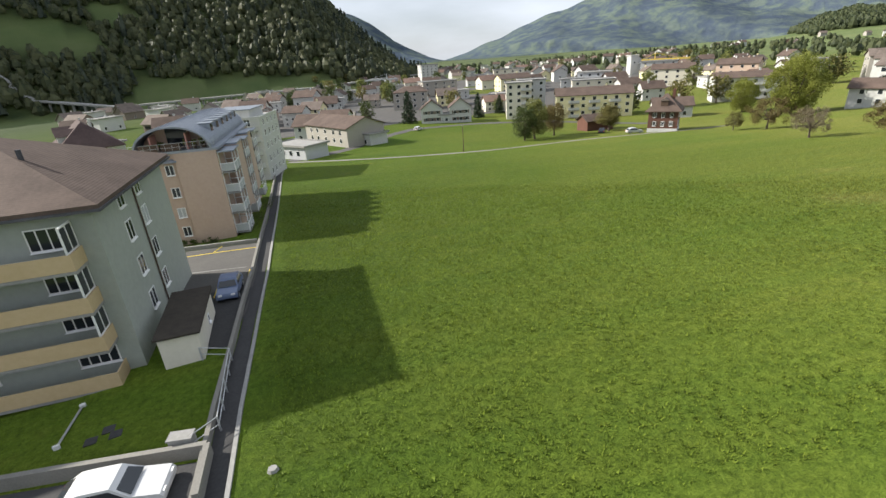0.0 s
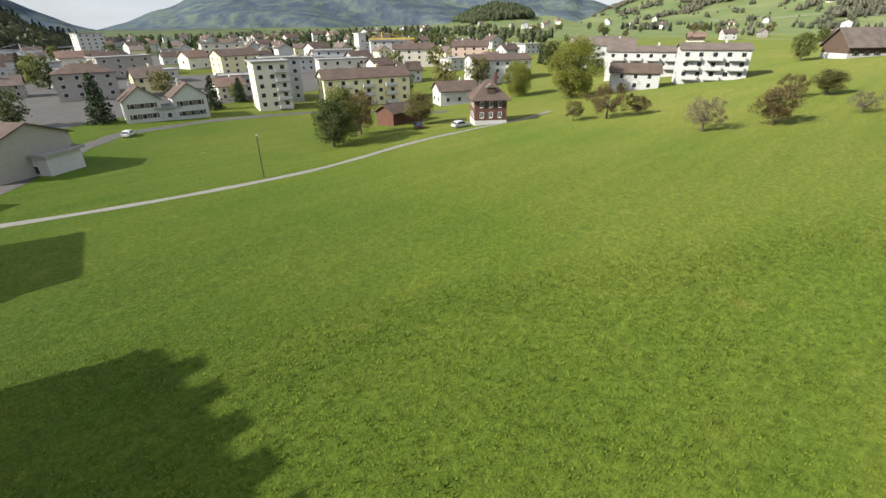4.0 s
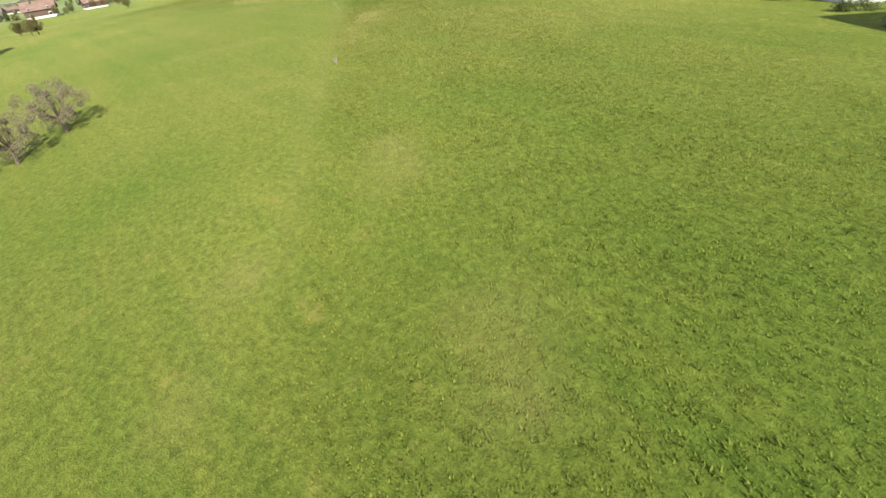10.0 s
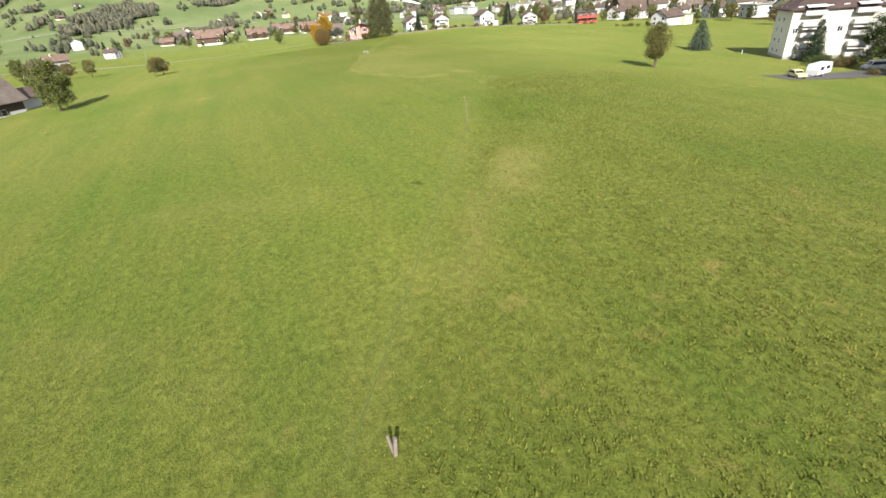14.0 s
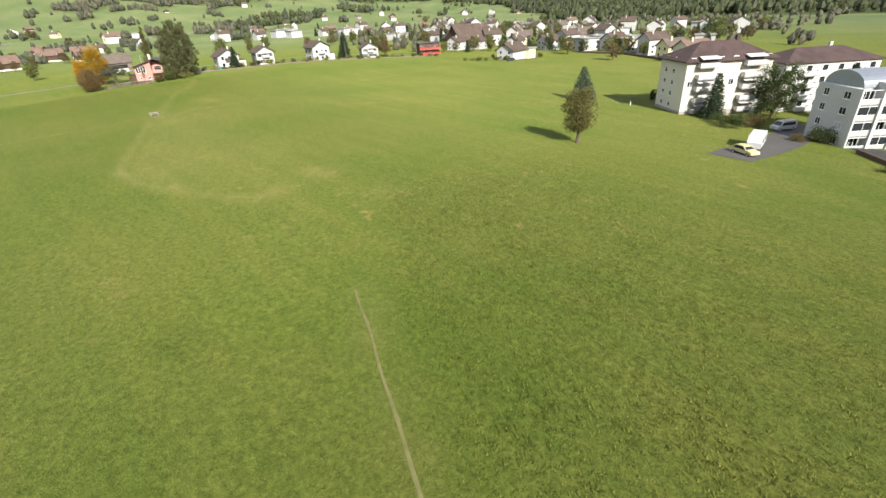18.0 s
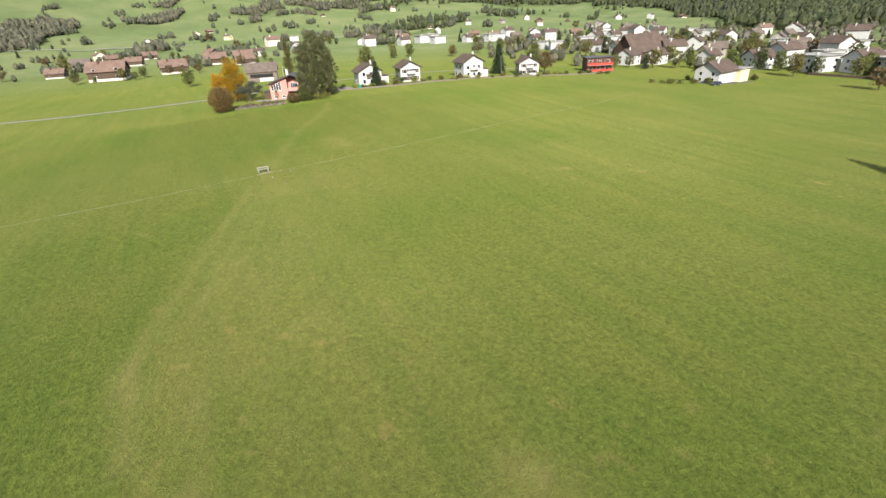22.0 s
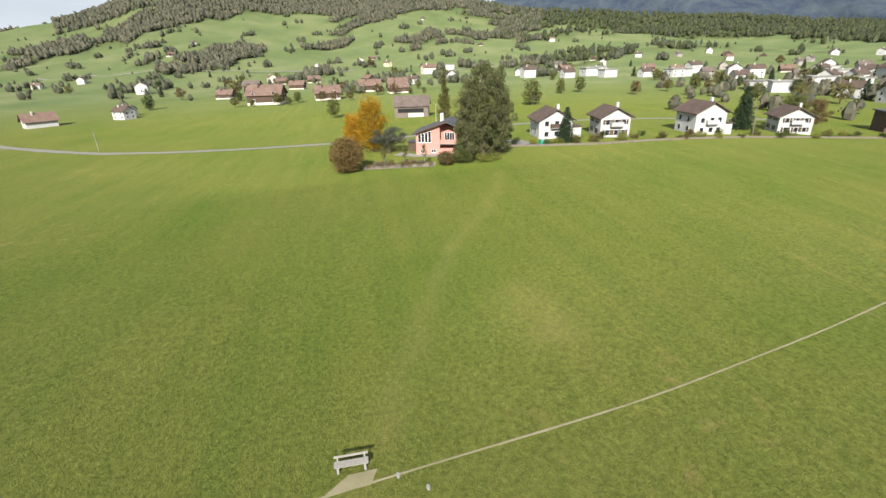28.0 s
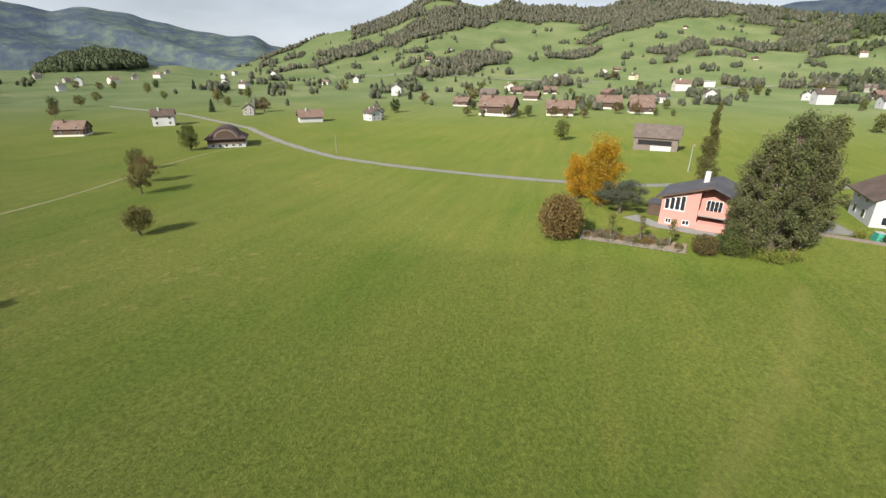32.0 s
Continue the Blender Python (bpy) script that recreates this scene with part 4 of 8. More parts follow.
def tree(kind, x, y, h, label, seed=0, group="", wide=1.0, z=None, far=False):
    """A tree of a kind, about h high: trunk with limbs, and a crown of leaf clumps."""
    if (kind, seed, far) in TREE_PROTO:
        src, h0, w0 = TREE_PROTO[(kind, seed, far)]
        s = h / h0
        m = pose(x, y, at_ground(x, y) if z is None else z, 0, 0, (x * 37 + y * 91) % 360)
        ob = copy_thing(src, m @ Matrix.Diagonal((s * wide / w0, s * wide / w0, s, 1)))
        return tagged(ob, label, "tree", group)
    rng = np.random.default_rng(seed * 101 + len(kind) * 7 + ord(kind[0]))
    spec = {
        "fruit": (LEAF_OLIVE, 0.20, 0.48, 42, 0.12, 5200, 0.038),
        "rust": (LEAF_RUST, 0.18, 0.50, 42, 0.12, 5000, 0.038),
        "thin": (LEAF_PALE, 0.20, 0.48, 42, 0.12, 4600, 0.032),
        "round": (LEAF_GREEN, 0.12, 0.42, 44, 0.12, 4300, 0.045),
        "chestnut": (LEAF_BRIGHT, 0.05, 0.47, 84, 0.135, 13000, 0.032),
        "golden": (LEAF_YELLOW, 0.10, 0.36, 46, 0.13, 9000, 0.030),
        "dark": (LEAF_HEDGE, 0.08, 0.40, 44, 0.12, 4300, 0.042),
    }.get(kind)
    many, leaf = (0.2, 1.9) if far and spec and kind in ("fruit", "rust", "thin") else (0.3, 1.5) if far else (2.4, 0.62)
    e = thing("tree", pose(x, y, at_ground(x, y) if z is None else z), label, "tree", group)
    g = Geo()
    if spec:
        mat, clear, cr, k, rr, count, size = spec
        centres = []
        for i in range(k):
            f = (i + 0.5) / k
            zz = clear + 0.06 + (0.93 - clear - rr * 0.6) * f
            prof = math.sin(math.pi * min(max((zz - clear * 0.75) / (1.02 - clear * 0.75), 0), 1)) ** 0.6
            ang = i * 2.399 + rng.uniform(-0.5, 0.5)
            q = (cr * wide - rr * 0.7) * prof * rng.uniform(0.35, 1.15)
            centres.append((math.cos(ang) * q, math.sin(ang) * q, zz + rng.uniform(-0.03, 0.03)))
        radii = rng.uniform(0.5, 1.35, k) * rr
        lean = rng.uniform(-0.03, 0.03, 2)
        fork = (lean[0], lean[1], clear + 0.1)
        g.tube((0, 0, -0.06), (lean[0] * 0.5, lean[1] * 0.5, clear * 0.6), 0.040, 0.028, 8).tube((lean[0] * 0.5, lean[1] * 0.5, clear * 0.6), fork, 0.028, 0.022, 8)
        g.tube(fork, (lean[0], lean[1], 0.82), 0.02, 0.006, 6)
        for i in range(0, k, 2):
            c = centres[i]
            mid = (fork[0] + (c[0] - fork[0]) * 0.5, fork[1] + (c[1] - fork[1]) * 0.5, fork[2] + (c[2] - fork[2]) * 0.35 + 0.02)
            g.tube(fork, mid, 0.012, 0.008, 5).tube(mid, c, 0.008, 0.003, 4)
        quads = leaf_quads(rng, centres, radii, int(count * many), size * leaf)
    elif kind in ("spruce", "bluespruce"):
        mat = NEEDLE if kind == "spruce" else NEEDLE_BLUE
        g.tube((0, 0, -0.05), (0, 0, 0.97), 0.024, 0.003, 7)
        centres, radii = [], []
        for i in range(22):
            zz = 0.07 + 0.9 * (i / 22)
            r = 0.27 * wide * (1 - zz) ** 0.8 + 0.012
            for j in range(max(3, int(9 * (1 - zz)) + 2)):
                ang = j * 2 * math.pi / max(3, int(9 * (1 - zz)) + 2) + i * 0.9 + rng.uniform(-0.2, 0.2)
                q = r * rng.uniform(0.75, 1.1)
                tip = (math.cos(ang) * q, math.sin(ang) * q, zz - 0.05 * (1 - zz))
                g.tube((0, 0, zz), tip, 0.006, 0.002, 4)
                for s in (0.4, 0.7, 0.97):
                    centres.append((tip[0] * s, tip[1] * s, zz - 0.05 * (1 - zz) * s))
                    radii.append(0.045 * (1.15 - zz * 0.6))
        quads = leaf_quads(rng, centres, radii, int(5000 * many), 0.034 * leaf, 0.35)
    elif kind == "poplar":
        mat = LEAF_OLIVE
        g.tube((0, 0, -0.05), (0, 0, 0.95), 0.022, 0.004, 7)
        centres = [(rng.normal() * 0.045 * (1.1 - zz), rng.normal() * 0.045 * (1.1 - zz), zz) for zz in np.linspace(0.07, 0.95, 50)]
        for c in centres[::3]:
            g.tube((0, 0, c[2] - 0.1), c, 0.006, 0.002, 4)
        quads = leaf_quads(rng, centres, [0.085 * (1.12 - c[2]) for c in centres], int(5000 * many), 0.022 * leaf)
    elif kind == "tall":
        mat = LEAF_ASPEN
        g.tube((0, 0, -0.05), (0.01, 0, 0.5), 0.022, 0.014, 8).tube((0.01, 0, 0.5), (0, 0.01, 0.95), 0.014, 0.003, 6)
        centres = []
        for i in range(58):
            zz = 0.08 + 0.90 * i / 58
            r = 0.20 * wide * min(1.0, 0.45 + 1.3 * zz, 0.12 + 2.3 * (1.0 - zz))
            ang = i * 2.399 + rng.uniform(-0.4, 0.4)
            q = r * rng.uniform(0.45, 1.3)
            c = (math.cos(ang) * q, math.sin(ang) * q, zz + rng.uniform(-0.02, 0.03))
            centres.append(c)
            g.tube((0, 0, max(0.03, zz - 0.16)), c, 0.006, 0.0015, 4)
        quads = leaf_quads(rng, centres, rng.uniform(0.025, 0.075, 58), int(8200 * many), 0.020 * leaf)
    elif kind == "pine":
        mat = NEEDLE_GREY
        centres = []
        g.tube((0, 0, -0.05), (0.04, 0.02, 0.55), 0.045, 0.03, 8)
        for i in range(26):
            ang, q = i * 2.399, 0.75 * wide * rng.uniform(0.25, 1.0)
            c = (math.cos(ang) * q, math.sin(ang) * q, 0.45 + 0.5 * rng.random() * (1.1 - q * 0.7))
            centres.append(c)
            g.tube((0.03, 0.01, 0.42), c, 0.016, 0.005, 5)
        quads = leaf_quads(rng, centres, rng.uniform(0.13, 0.22, 26), int(7000 * many), 0.036 * leaf, 0.45)
    trunk = part("trunk", g, BARK, e)
    crown = part("crown", quads_mesh("crown", quads, mat), None, e)
    e.scale = (h, h, h)
    TREE_PROTO[(kind, seed, far)] = (e, h, wide)
    return e


def bush(x, y, w, d, h, mat, label, seed=0, group="", rot=0, name="bush", ball=False):
    """A shrub or a length of hedge: stems, and leaf clumps filling a soft block."""
    rng = np.random.default_rng(int(abs(x * 13 + y * 29)) + seed)
    k = max(10, int(w * d * 1.5 / max(h, 1)) + 8)
    c = np.stack([rng.uniform(-0.5, 0.5, k) * (w - h * 0.4), rng.uniform(-0.5, 0.5, k) * max(d - h * 0.4, 0.1), rng.uniform(0.25, 0.75, k) * h], -1)
    q = leaf_quads(rng, c, np.full(k, min(h, d) * 0.36), int(420 + 190 * w * h), 0.12 + 0.018 * h)
    if ball:
        # leaf clumps over an egg-shaped outline
        i = np.arange(90) + 0.5
        az, up = i * 2.39996, 1 - 1.85 * i / 90
        side = np.sqrt(np.clip(1 - up ** 2, 0, 1)) * rng.uniform(0.78, 1.0, 90)
        c = np.stack([np.cos(az) * side * w * 0.42, np.sin(az) * side * d * 0.42, h * (0.48 + 0.42 * up)], -1)
        q = leaf_quads(rng, np.concatenate([c, c * [0.6, 0.6, 0.9]]), np.full(180, min(h, d) * 0.12), int(900 + 260 * w * h), 0.13 + 0.016 * h)
    q[..., 2] = np.maximum(q[..., 2], -0.05)
    e = thing(name, pose(x, y, at_ground(x, y), 0, 0, rot), label, "shrub" if name == "bush" else "hedge", group)
    g = Geo()
    for p in c[:6]:
        g.tube((p[0] * 0.6, p[1] * 0.6, -0.1), tuple(p), 0.03, 0.012, 5)
    part("stem", g, BARK, e)
    part("foliage", quads_mesh("foliage", q, mat), None, e)
    return e


# ---- vehicles ----
def car(x, y, rot, paint, label, length=4.2, width=1.75, tall=1.48, van=False, z=None):
    e = thing("van" if van else "car", pose(x, y, (at_ground(x, y) if z is None else z) + 0.05, 0, 0, rot), label, "van" if van else "car")
    l, w = length / 2, width / 2
    if van:
        prof = [(-l, 0.35), (-l, 1.0), (-l + 0.05, tall - 0.1), (-l + 0.25, tall), (l * 0.45, tall), (l * 0.72, 1.15), (l - 0.05, 0.95), (l, 0.4)]
        glass = [(-l * 0.8, 1.15), (-l * 0.8, tall - 0.25), (l * 0.42, tall - 0.25), (l * 0.62, 1.15)]
    else:
        prof = [(-l, 0.35), (-l + 0.02, 0.82), (-l + 0.15, 0.93), (-l * 0.62, tall - 0.06), (-l * 0.4, tall), (l * 0.12, tall), (l * 0.45, 0.95), (l - 0.12, 0.78), (l, 0.6), (l, 0.35)]
        glass = [(-l * 0.72, 0.95), (-l * 0.55, tall - 0.14), (l * 0.1, tall - 0.12), (l * 0.36, 0.95)]
    taper = lambda zz: w * (1 - 0.16 * max(0, (zz - 0.9) / (tall - 0.9)))
    g = Geo().prism([(px, -taper(pz), pz) for px, pz in prof], [(px, taper(pz), pz) for px, pz in prof])
    body = part("body", g, paint, e)
    g = Geo()
    for s in (-1, 1):
        g.prism([(px, s * (taper(pz) - 0.01), pz) for px, pz in glass], [(px, s * (taper(pz) + 0.012), pz) for px, pz in glass])
    part("side_window", g, GLASS, e)
    i = 5 if van else 6
    a, b = (prof[4], prof[5]) if van else (prof[5], prof[6])
    mk = lambda p, q, o: [(p[0] + o, -taper(p[1]) + 0.12, p[1] - 0.05), (p[0] + o, taper(p[1]) - 0.12, p[1] - 0.05), (q[0] + o, taper(q[1]) - 0.1, q[1] + 0.06), (q[0] + o, -taper(q[1]) + 0.1, q[1] + 0.06)]
    part("windscreen", Geo().prism(mk(a, b, 0.0), mk(a, b, 0.03)), GLASS, e)
    p, q = (prof[2], prof[1]) if van else (prof[3], prof[2])
    part("rear_window", Geo().prism(mk(p, q, 0.0), mk(p, q, -0.03)), GLASS, e)
    for s in (-1, 1):
        part("headlight", Geo().box(l - 0.12, l + 0.015, s * w * 0.62 - 0.15, s * w * 0.62 + 0.15, 0.6, 0.74), FRAME, e)
        part("tail_light", Geo().box(-l - 0.015, -l + 0.06, s * w * 0.75 - 0.12, s * w * 0.75 + 0.12, 0.62, 0.84), REDPAINT, e)
        for px in (-l * 0.62, l * 0.64):
            t = part("wheel", Geo().tube((0, -0.1, 0), (0, 0.1, 0), 0.31, 0.31, 14), RUBBER, e, "", pose(px, s * (w - 0.08), 0.27))
            part("rim", Geo().tube((0, -0.115, 0), (0, 0.115, 0), 0.2, 0.2, 10), STEEL, t)
    return e


def paint(name, c):
    return material(name, c, 0.28, 0.0, 0.5)


CAR_WHITE, CAR_BLUE, CAR_SILVER = paint("white_car_paint", (0.60, 0.60, 0.60)), paint("light_blue_car_paint", (0.13, 0.17, 0.28)), paint("silver_car_paint", (0.48, 0.49, 0.5))
CAR_DARK, CAR_YELLOW, CAR_RED = paint("dark_car_paint", (0.03, 0.035, 0.05)), paint("yellow_car_paint", (0.58, 0.52, 0.25)), paint("red_car_paint", (0.4, 0.03, 0.03))


# ---- apartment blocks beside the meadow ----
def block_sage():
    """Four storeys with a hipped tiled roof, balconies on the front and a plain side to the meadow."""
    w, d, h = 22.0, 16.2, 12.25
    x, y, z = -29.2, 34.5, -2.6
    e = thing("apartment_block", pose(x, y, z, 0, 0, 9.4), "pale green rendered apartment block with brown tiled roof", "building")
    part("wall", walls_geo("hip", w, d, h, 0), SAGE, e)
    part("roof", roof_geo("hip", w, d, h, 3.4, 0.75, 0.3), TILE, e, "weathered brown tiles, patched and mossy")
    part("gutter", Geo().box(-w / 2 - 0.85, w / 2 + 0.85, -d / 2 - 0.85, -d / 2 - 0.73, h - 0.42, h - 0.26).box(w / 2 + 0.73, w / 2 + 0.85, -d / 2 - 0.73, d / 2 + 0.85, h - 0.42, h - 0.26), SLATE, e)
    part("downpipe", Geo().tube((w / 2 + 0.08, -0.5, 0), (w / 2 + 0.08, -0.5, h - 0.3), 0.06, n=8), BROWNWOOD, e)
    part("plinth", Geo().box(-w / 2 - 0.04, w / 2 + 0.04, -d / 2 - 0.04, d / 2 + 0.04, -2.4, 0.5), CREAM, e)
    for i, zz in enumerate((1.75, 4.4, 7.05, 9.75)):
        for u in (-3.2, 0.7):
            window(e, "r", u, (2.95, 5.65, 8.3, 10.65)[i], 1.3, 1.4, w / 2, d / 2, "plain", BLIND if (i, u) == (2, 0.7) else GLASS)
        for u in (2.0, 8.6):
            window(e, "f", u, zz, 2.3, 1.35, w / 2, d / 2)
        for u in (-8.0, -4.0):
            window(e, "f", u, zz, 1.3, 1.35, w / 2, d / 2)
        b = balcony(e, "f", 5.6, zz - 0.95, 8.8, 1.7, w / 2, d / 2, TANPANEL)
        b2 = balcony(e, "f", -6.5, zz - 0.95, 6.8, 1.7, w / 2, d / 2, TANPANEL)
        if i > 0:
            # white glazed wind screens at the balcony end
            part("wind_screen", Geo().box(4.19, 4.29, -1.68, -1.60, 1.02, 2.55).box(4.19, 4.29, -0.9, -0.82, 1.02, 2.55).box(4.19, 4.29, -0.13, -0.05, 1.02, 2.55).box(4.19, 4.29, -1.68, -0.05, 0.98, 1.06).box(4.19, 4.29, -1.68, -0.05, 2.5, 2.58), FRAME, b)
            part("screen_glass", Geo().box(4.22, 4.26, -1.6, -0.1, 1.1, 2.45), GLASS, b)
    for px, py, s in ((2.0, 1.5, 1.5), (-3.0, -2.5, 0.7), (6.5, -3.2, 0.6)):
        part("roof_vent", Geo().tube((px, py, h + 0.8), (px, py, h + 2.2 + s), 0.16, n=8), SLATE, e)
    part("chimney", Geo().box(-4.6, -3.4, 0.6, 1.6, h + 1.5, h + 4.4), SLATE, e)
    return e


def block_peach():
    """Four storeys in peach render under a barrel-vaulted metal roof, glazed steel balconies to the meadow."""
    w, d, h = 9.0, 26.0, 10.75
    e = thing("apartment_block", pose(-19.0, 57.8, -2.9, 0, 0, 6) @ pose(-w / 2, d / 2, 0), "peach rendered apartment block with curved metal roof", "building")
    g = Geo().box(-w / 2, w / 2, -d / 2, d / 2, -2.5, h)
    g.box(-w / 2 - 0.15, -w / 2 + 2.0, -d / 2 + 3, d / 2 - 1, -2.5, h - 0.3)
    # the meadow half of the front stands a little proud of the other
    g.box(-0.1, w / 2 + 0.01, -d / 2 - 0.28, -d / 2 + 0.1, -2.5, h - 0.01)
    part("wall", g, PEACH, e)
    part("terrace_edge", Geo().box(-w / 2 - 0.3, w / 2 + 0.35, -d / 2 - 0.35, d / 2 + 0.3, h, h + 0.28), METAL, e)
    # vault
    n, rad_w, rise = 18, w / 2 - 0.35, 2.75
    arc = lambda off: [(math.cos(math.pi * i / n) * (rad_w + off), h + 0.3 + math.sin(math.pi * i / n) * (rise + off)) for i in range(n + 1)]
    outer, inner = arc(0.0), arc(-0.22)
    g = Geo()
    y_a, y_b = -d / 2 - 0.4, d / 2
    for i in range(n):
        (a, za), (b, zb), (c, zc), (f_, zf) = outer[i], outer[i + 1], inner[i + 1], inner[i]
        g.prism([(a, y_a, za), (b, y_a, zb), (c, y_a, zc), (f_, y_a, zf)], [(a, y_b, za), (b, y_b, zb), (c, y_b, zc), (f_, y_b, zf)])
    part("roof", g.weld(), METAL, e, "curved standing-seam zinc roof")
    for k in range(34):
        g = Geo()
        yy = y_a + 0.4 + k * (d - 0.2) / 34
        for i in range(n):
            (a, za), (b, zb) = outer[i], outer[i + 1]
            g.bar((a, yy, za), (b, yy, zb), 0.05, 0.09)
        part("seam", g, METAL, e)
    g = Geo()
    pts = [(p[0] * 0.97, p[1] - 0.05) for p in inner]
    g.prism([(a, -d / 2 + 2.3, zz) for a, zz in pts], [(a, -d / 2 + 2.5, zz) for a, zz in pts])
    part("gable_wall", g, PEACH, e, "recessed warm-toned end wall of the vault")
    part("attic_door", Geo().box(-1.0, 1.3, -d / 2 + 2.22, -d / 2 + 2.28, h + 0.35, h + 2.7), GLASS, e)
    part("terrace_divider", Geo().box(1.5, 1.62, -d / 2 + 0.1, -d / 2 + 2.2, h + 0.3, h + 2.1), SALMON, e)
    part("terrace_divider", Geo().box(-2.3, -2.15, -d / 2 + 0.1, -d / 2 + 2.2, h + 0.3, h + 2.0), SALMON, e)
    rail = Geo()
    for k in range(13):
        xx = -w / 2 + k * w / 12
        rail.tube((xx, -d / 2 - 0.2, h + 0.28), (xx, -d / 2 - 0.2, h + 1.15), 0.02, n=5)
    rail.tube((-w / 2, -d / 2 - 0.2, h + 1.15), (w / 2, -d / 2 - 0.2, h + 1.15), 0.03, n=6).tube((-w / 2, -d / 2 - 0.2, h + 0.7), (w / 2, -d / 2 - 0.2, h + 0.7), 0.02, n=6)
    part("railing", rail, STEEL, e)
    for k, (xx, c) in enumerate(((-3.0, BROWNWOOD), (-2.0, BROWNWOOD), (-0.6, BROWNWOOD), (0.4, BROWNWOOD))):
        part("privacy_mat", Geo().box(xx - 0.5, xx + 0.5, -d / 2 - 0.17, -d / 2 - 0.14, h + 0.32, h + 1.12), c, e)
    for k, xx in enumerate((-1.3, 1.4, 2.2, 3.2)):
        rng = np.random.default_rng(k)
        pot = part("planter", Geo().tube((xx, -d / 2 + 0.6, h + 0.3), (xx, -d / 2 + 0.6, h + 0.75), 0.22, 0.3, 10), BROWNWOOD, e)
        part("foliage", quads_mesh("foliage", leaf_quads(rng, [(xx, -d / 2 + 0.6, h + 1.05)], [0.4], 90, 0.2), LEAF_GREEN), None, pot)
    # dormers along the meadow side of the vault
    for k in range(6):
        yy = -d / 2 + 5.0 + k * 3.6
        dm = part("dormer", Geo().box(rad_w * 0.5, rad_w * 0.86, yy - 0.8, yy + 0.8, h + 0.9, h + 2.6).box(rad_w * 0.45, rad_w * 0.92, yy - 0.9, yy + 0.9, h + 2.6, h + 2.7), METAL, e)
        part("pane", Geo().box(rad_w * 0.85, rad_w * 0.87, yy - 0.65, yy + 0.65, h + 1.3, h + 2.45), GLASS, dm)
    for ya, yb in ((3.9, 8.2), (13.6, 17.4)):
        part("bay", Geo().box(w / 2 - 0.1, w / 2 + 1.6, -d / 2 + ya, -d / 2 + yb, 2.3, h - 0.1), PEACH, e)
        part("bay_roof", Geo().box(w / 2 - 0.1, w / 2 + 1.75, -d / 2 + ya - 0.15, -d / 2 + yb + 0.15, h - 0.1, h + 0.1), METAL, e)
    # front windows with thin hood
    for i, zz in enumerate((0.7, 3.1, 5.6, 8.25)):
        window(e, "f", -0.95, zz, 0.95, 1.2, w / 2, d / 2, "plain", BLIND if i == 1 else GLASS)
        window(e, "f", -2.35, zz + 0.1, 0.42, 1.1, w / 2, d / 2)
        for u in (-1.5, 6.0, 10.5):
            window(e, "r", u, zz, 1.2, 1.4, w / 2, d / 2)
    part("hood", Geo().prism([(-2.2, -d / 2 - 0.5, 9.75), (0.1, -d / 2 - 0.5, 9.75), (0.1, -d / 2, 10.05), (-2.2, -d / 2, 10.05)], [(-2.2, -d / 2 - 0.5, 9.83), (0.1, -d / 2 - 0.5, 9.83), (0.1, -d / 2, 10.13), (-2.2, -d / 2, 10.13)]), METAL, e)
    part("downpipe", Geo().tube((-0.2, -d / 2 - 0.06, 0), (-0.2, -d / 2 - 0.06, h), 0.05, n=8), PEACH, e)
    # glazed balcony towers
    for yy in (-d / 2 + 1.9, -d / 2 + 11.0, -d / 2 + 20.5):
        for i in range(4):
            zz = 0.3 + i * 2.55
            b = part("balcony", Geo().box(0, 1.7, -1.8, 1.8, -0.15, 0), CONCRETE, e, "steel balcony with glass balustrade", pose(w / 2, yy, zz))
            g = Geo()
            for a, c in ((1.62, -1.75), (1.62, 0.0), (1.62, 1.75), (0.05, -1.75), (0.05, 1.75)):
                g.box(a - 0.05, a + 0.05, c - 0.05, c + 0.05, 0, 2.4)
            g.box(1.57, 1.67, -1.75, 1.75, 1.0, 1.08).box(0, 1.67, -1.8, -1.7, 1.0, 1.08).box(0, 1.67, 1.7, 1.8, 1.0, 1.08)
            part("frame", g, FRAME, b)
            part("balustrade_glass", Geo().box(1.6, 1.64, -1.7, 1.7, 0.1, 0.98).box(0.1, 1.55, -1.77, -1.73, 0.1, 0.98), BLIND, b)
        part("balcony_roof", Geo().box(w / 2, w / 2 + 1.9, yy - 2.15, yy + 2.15, 10.35, 10.5), METAL, e)
    return e


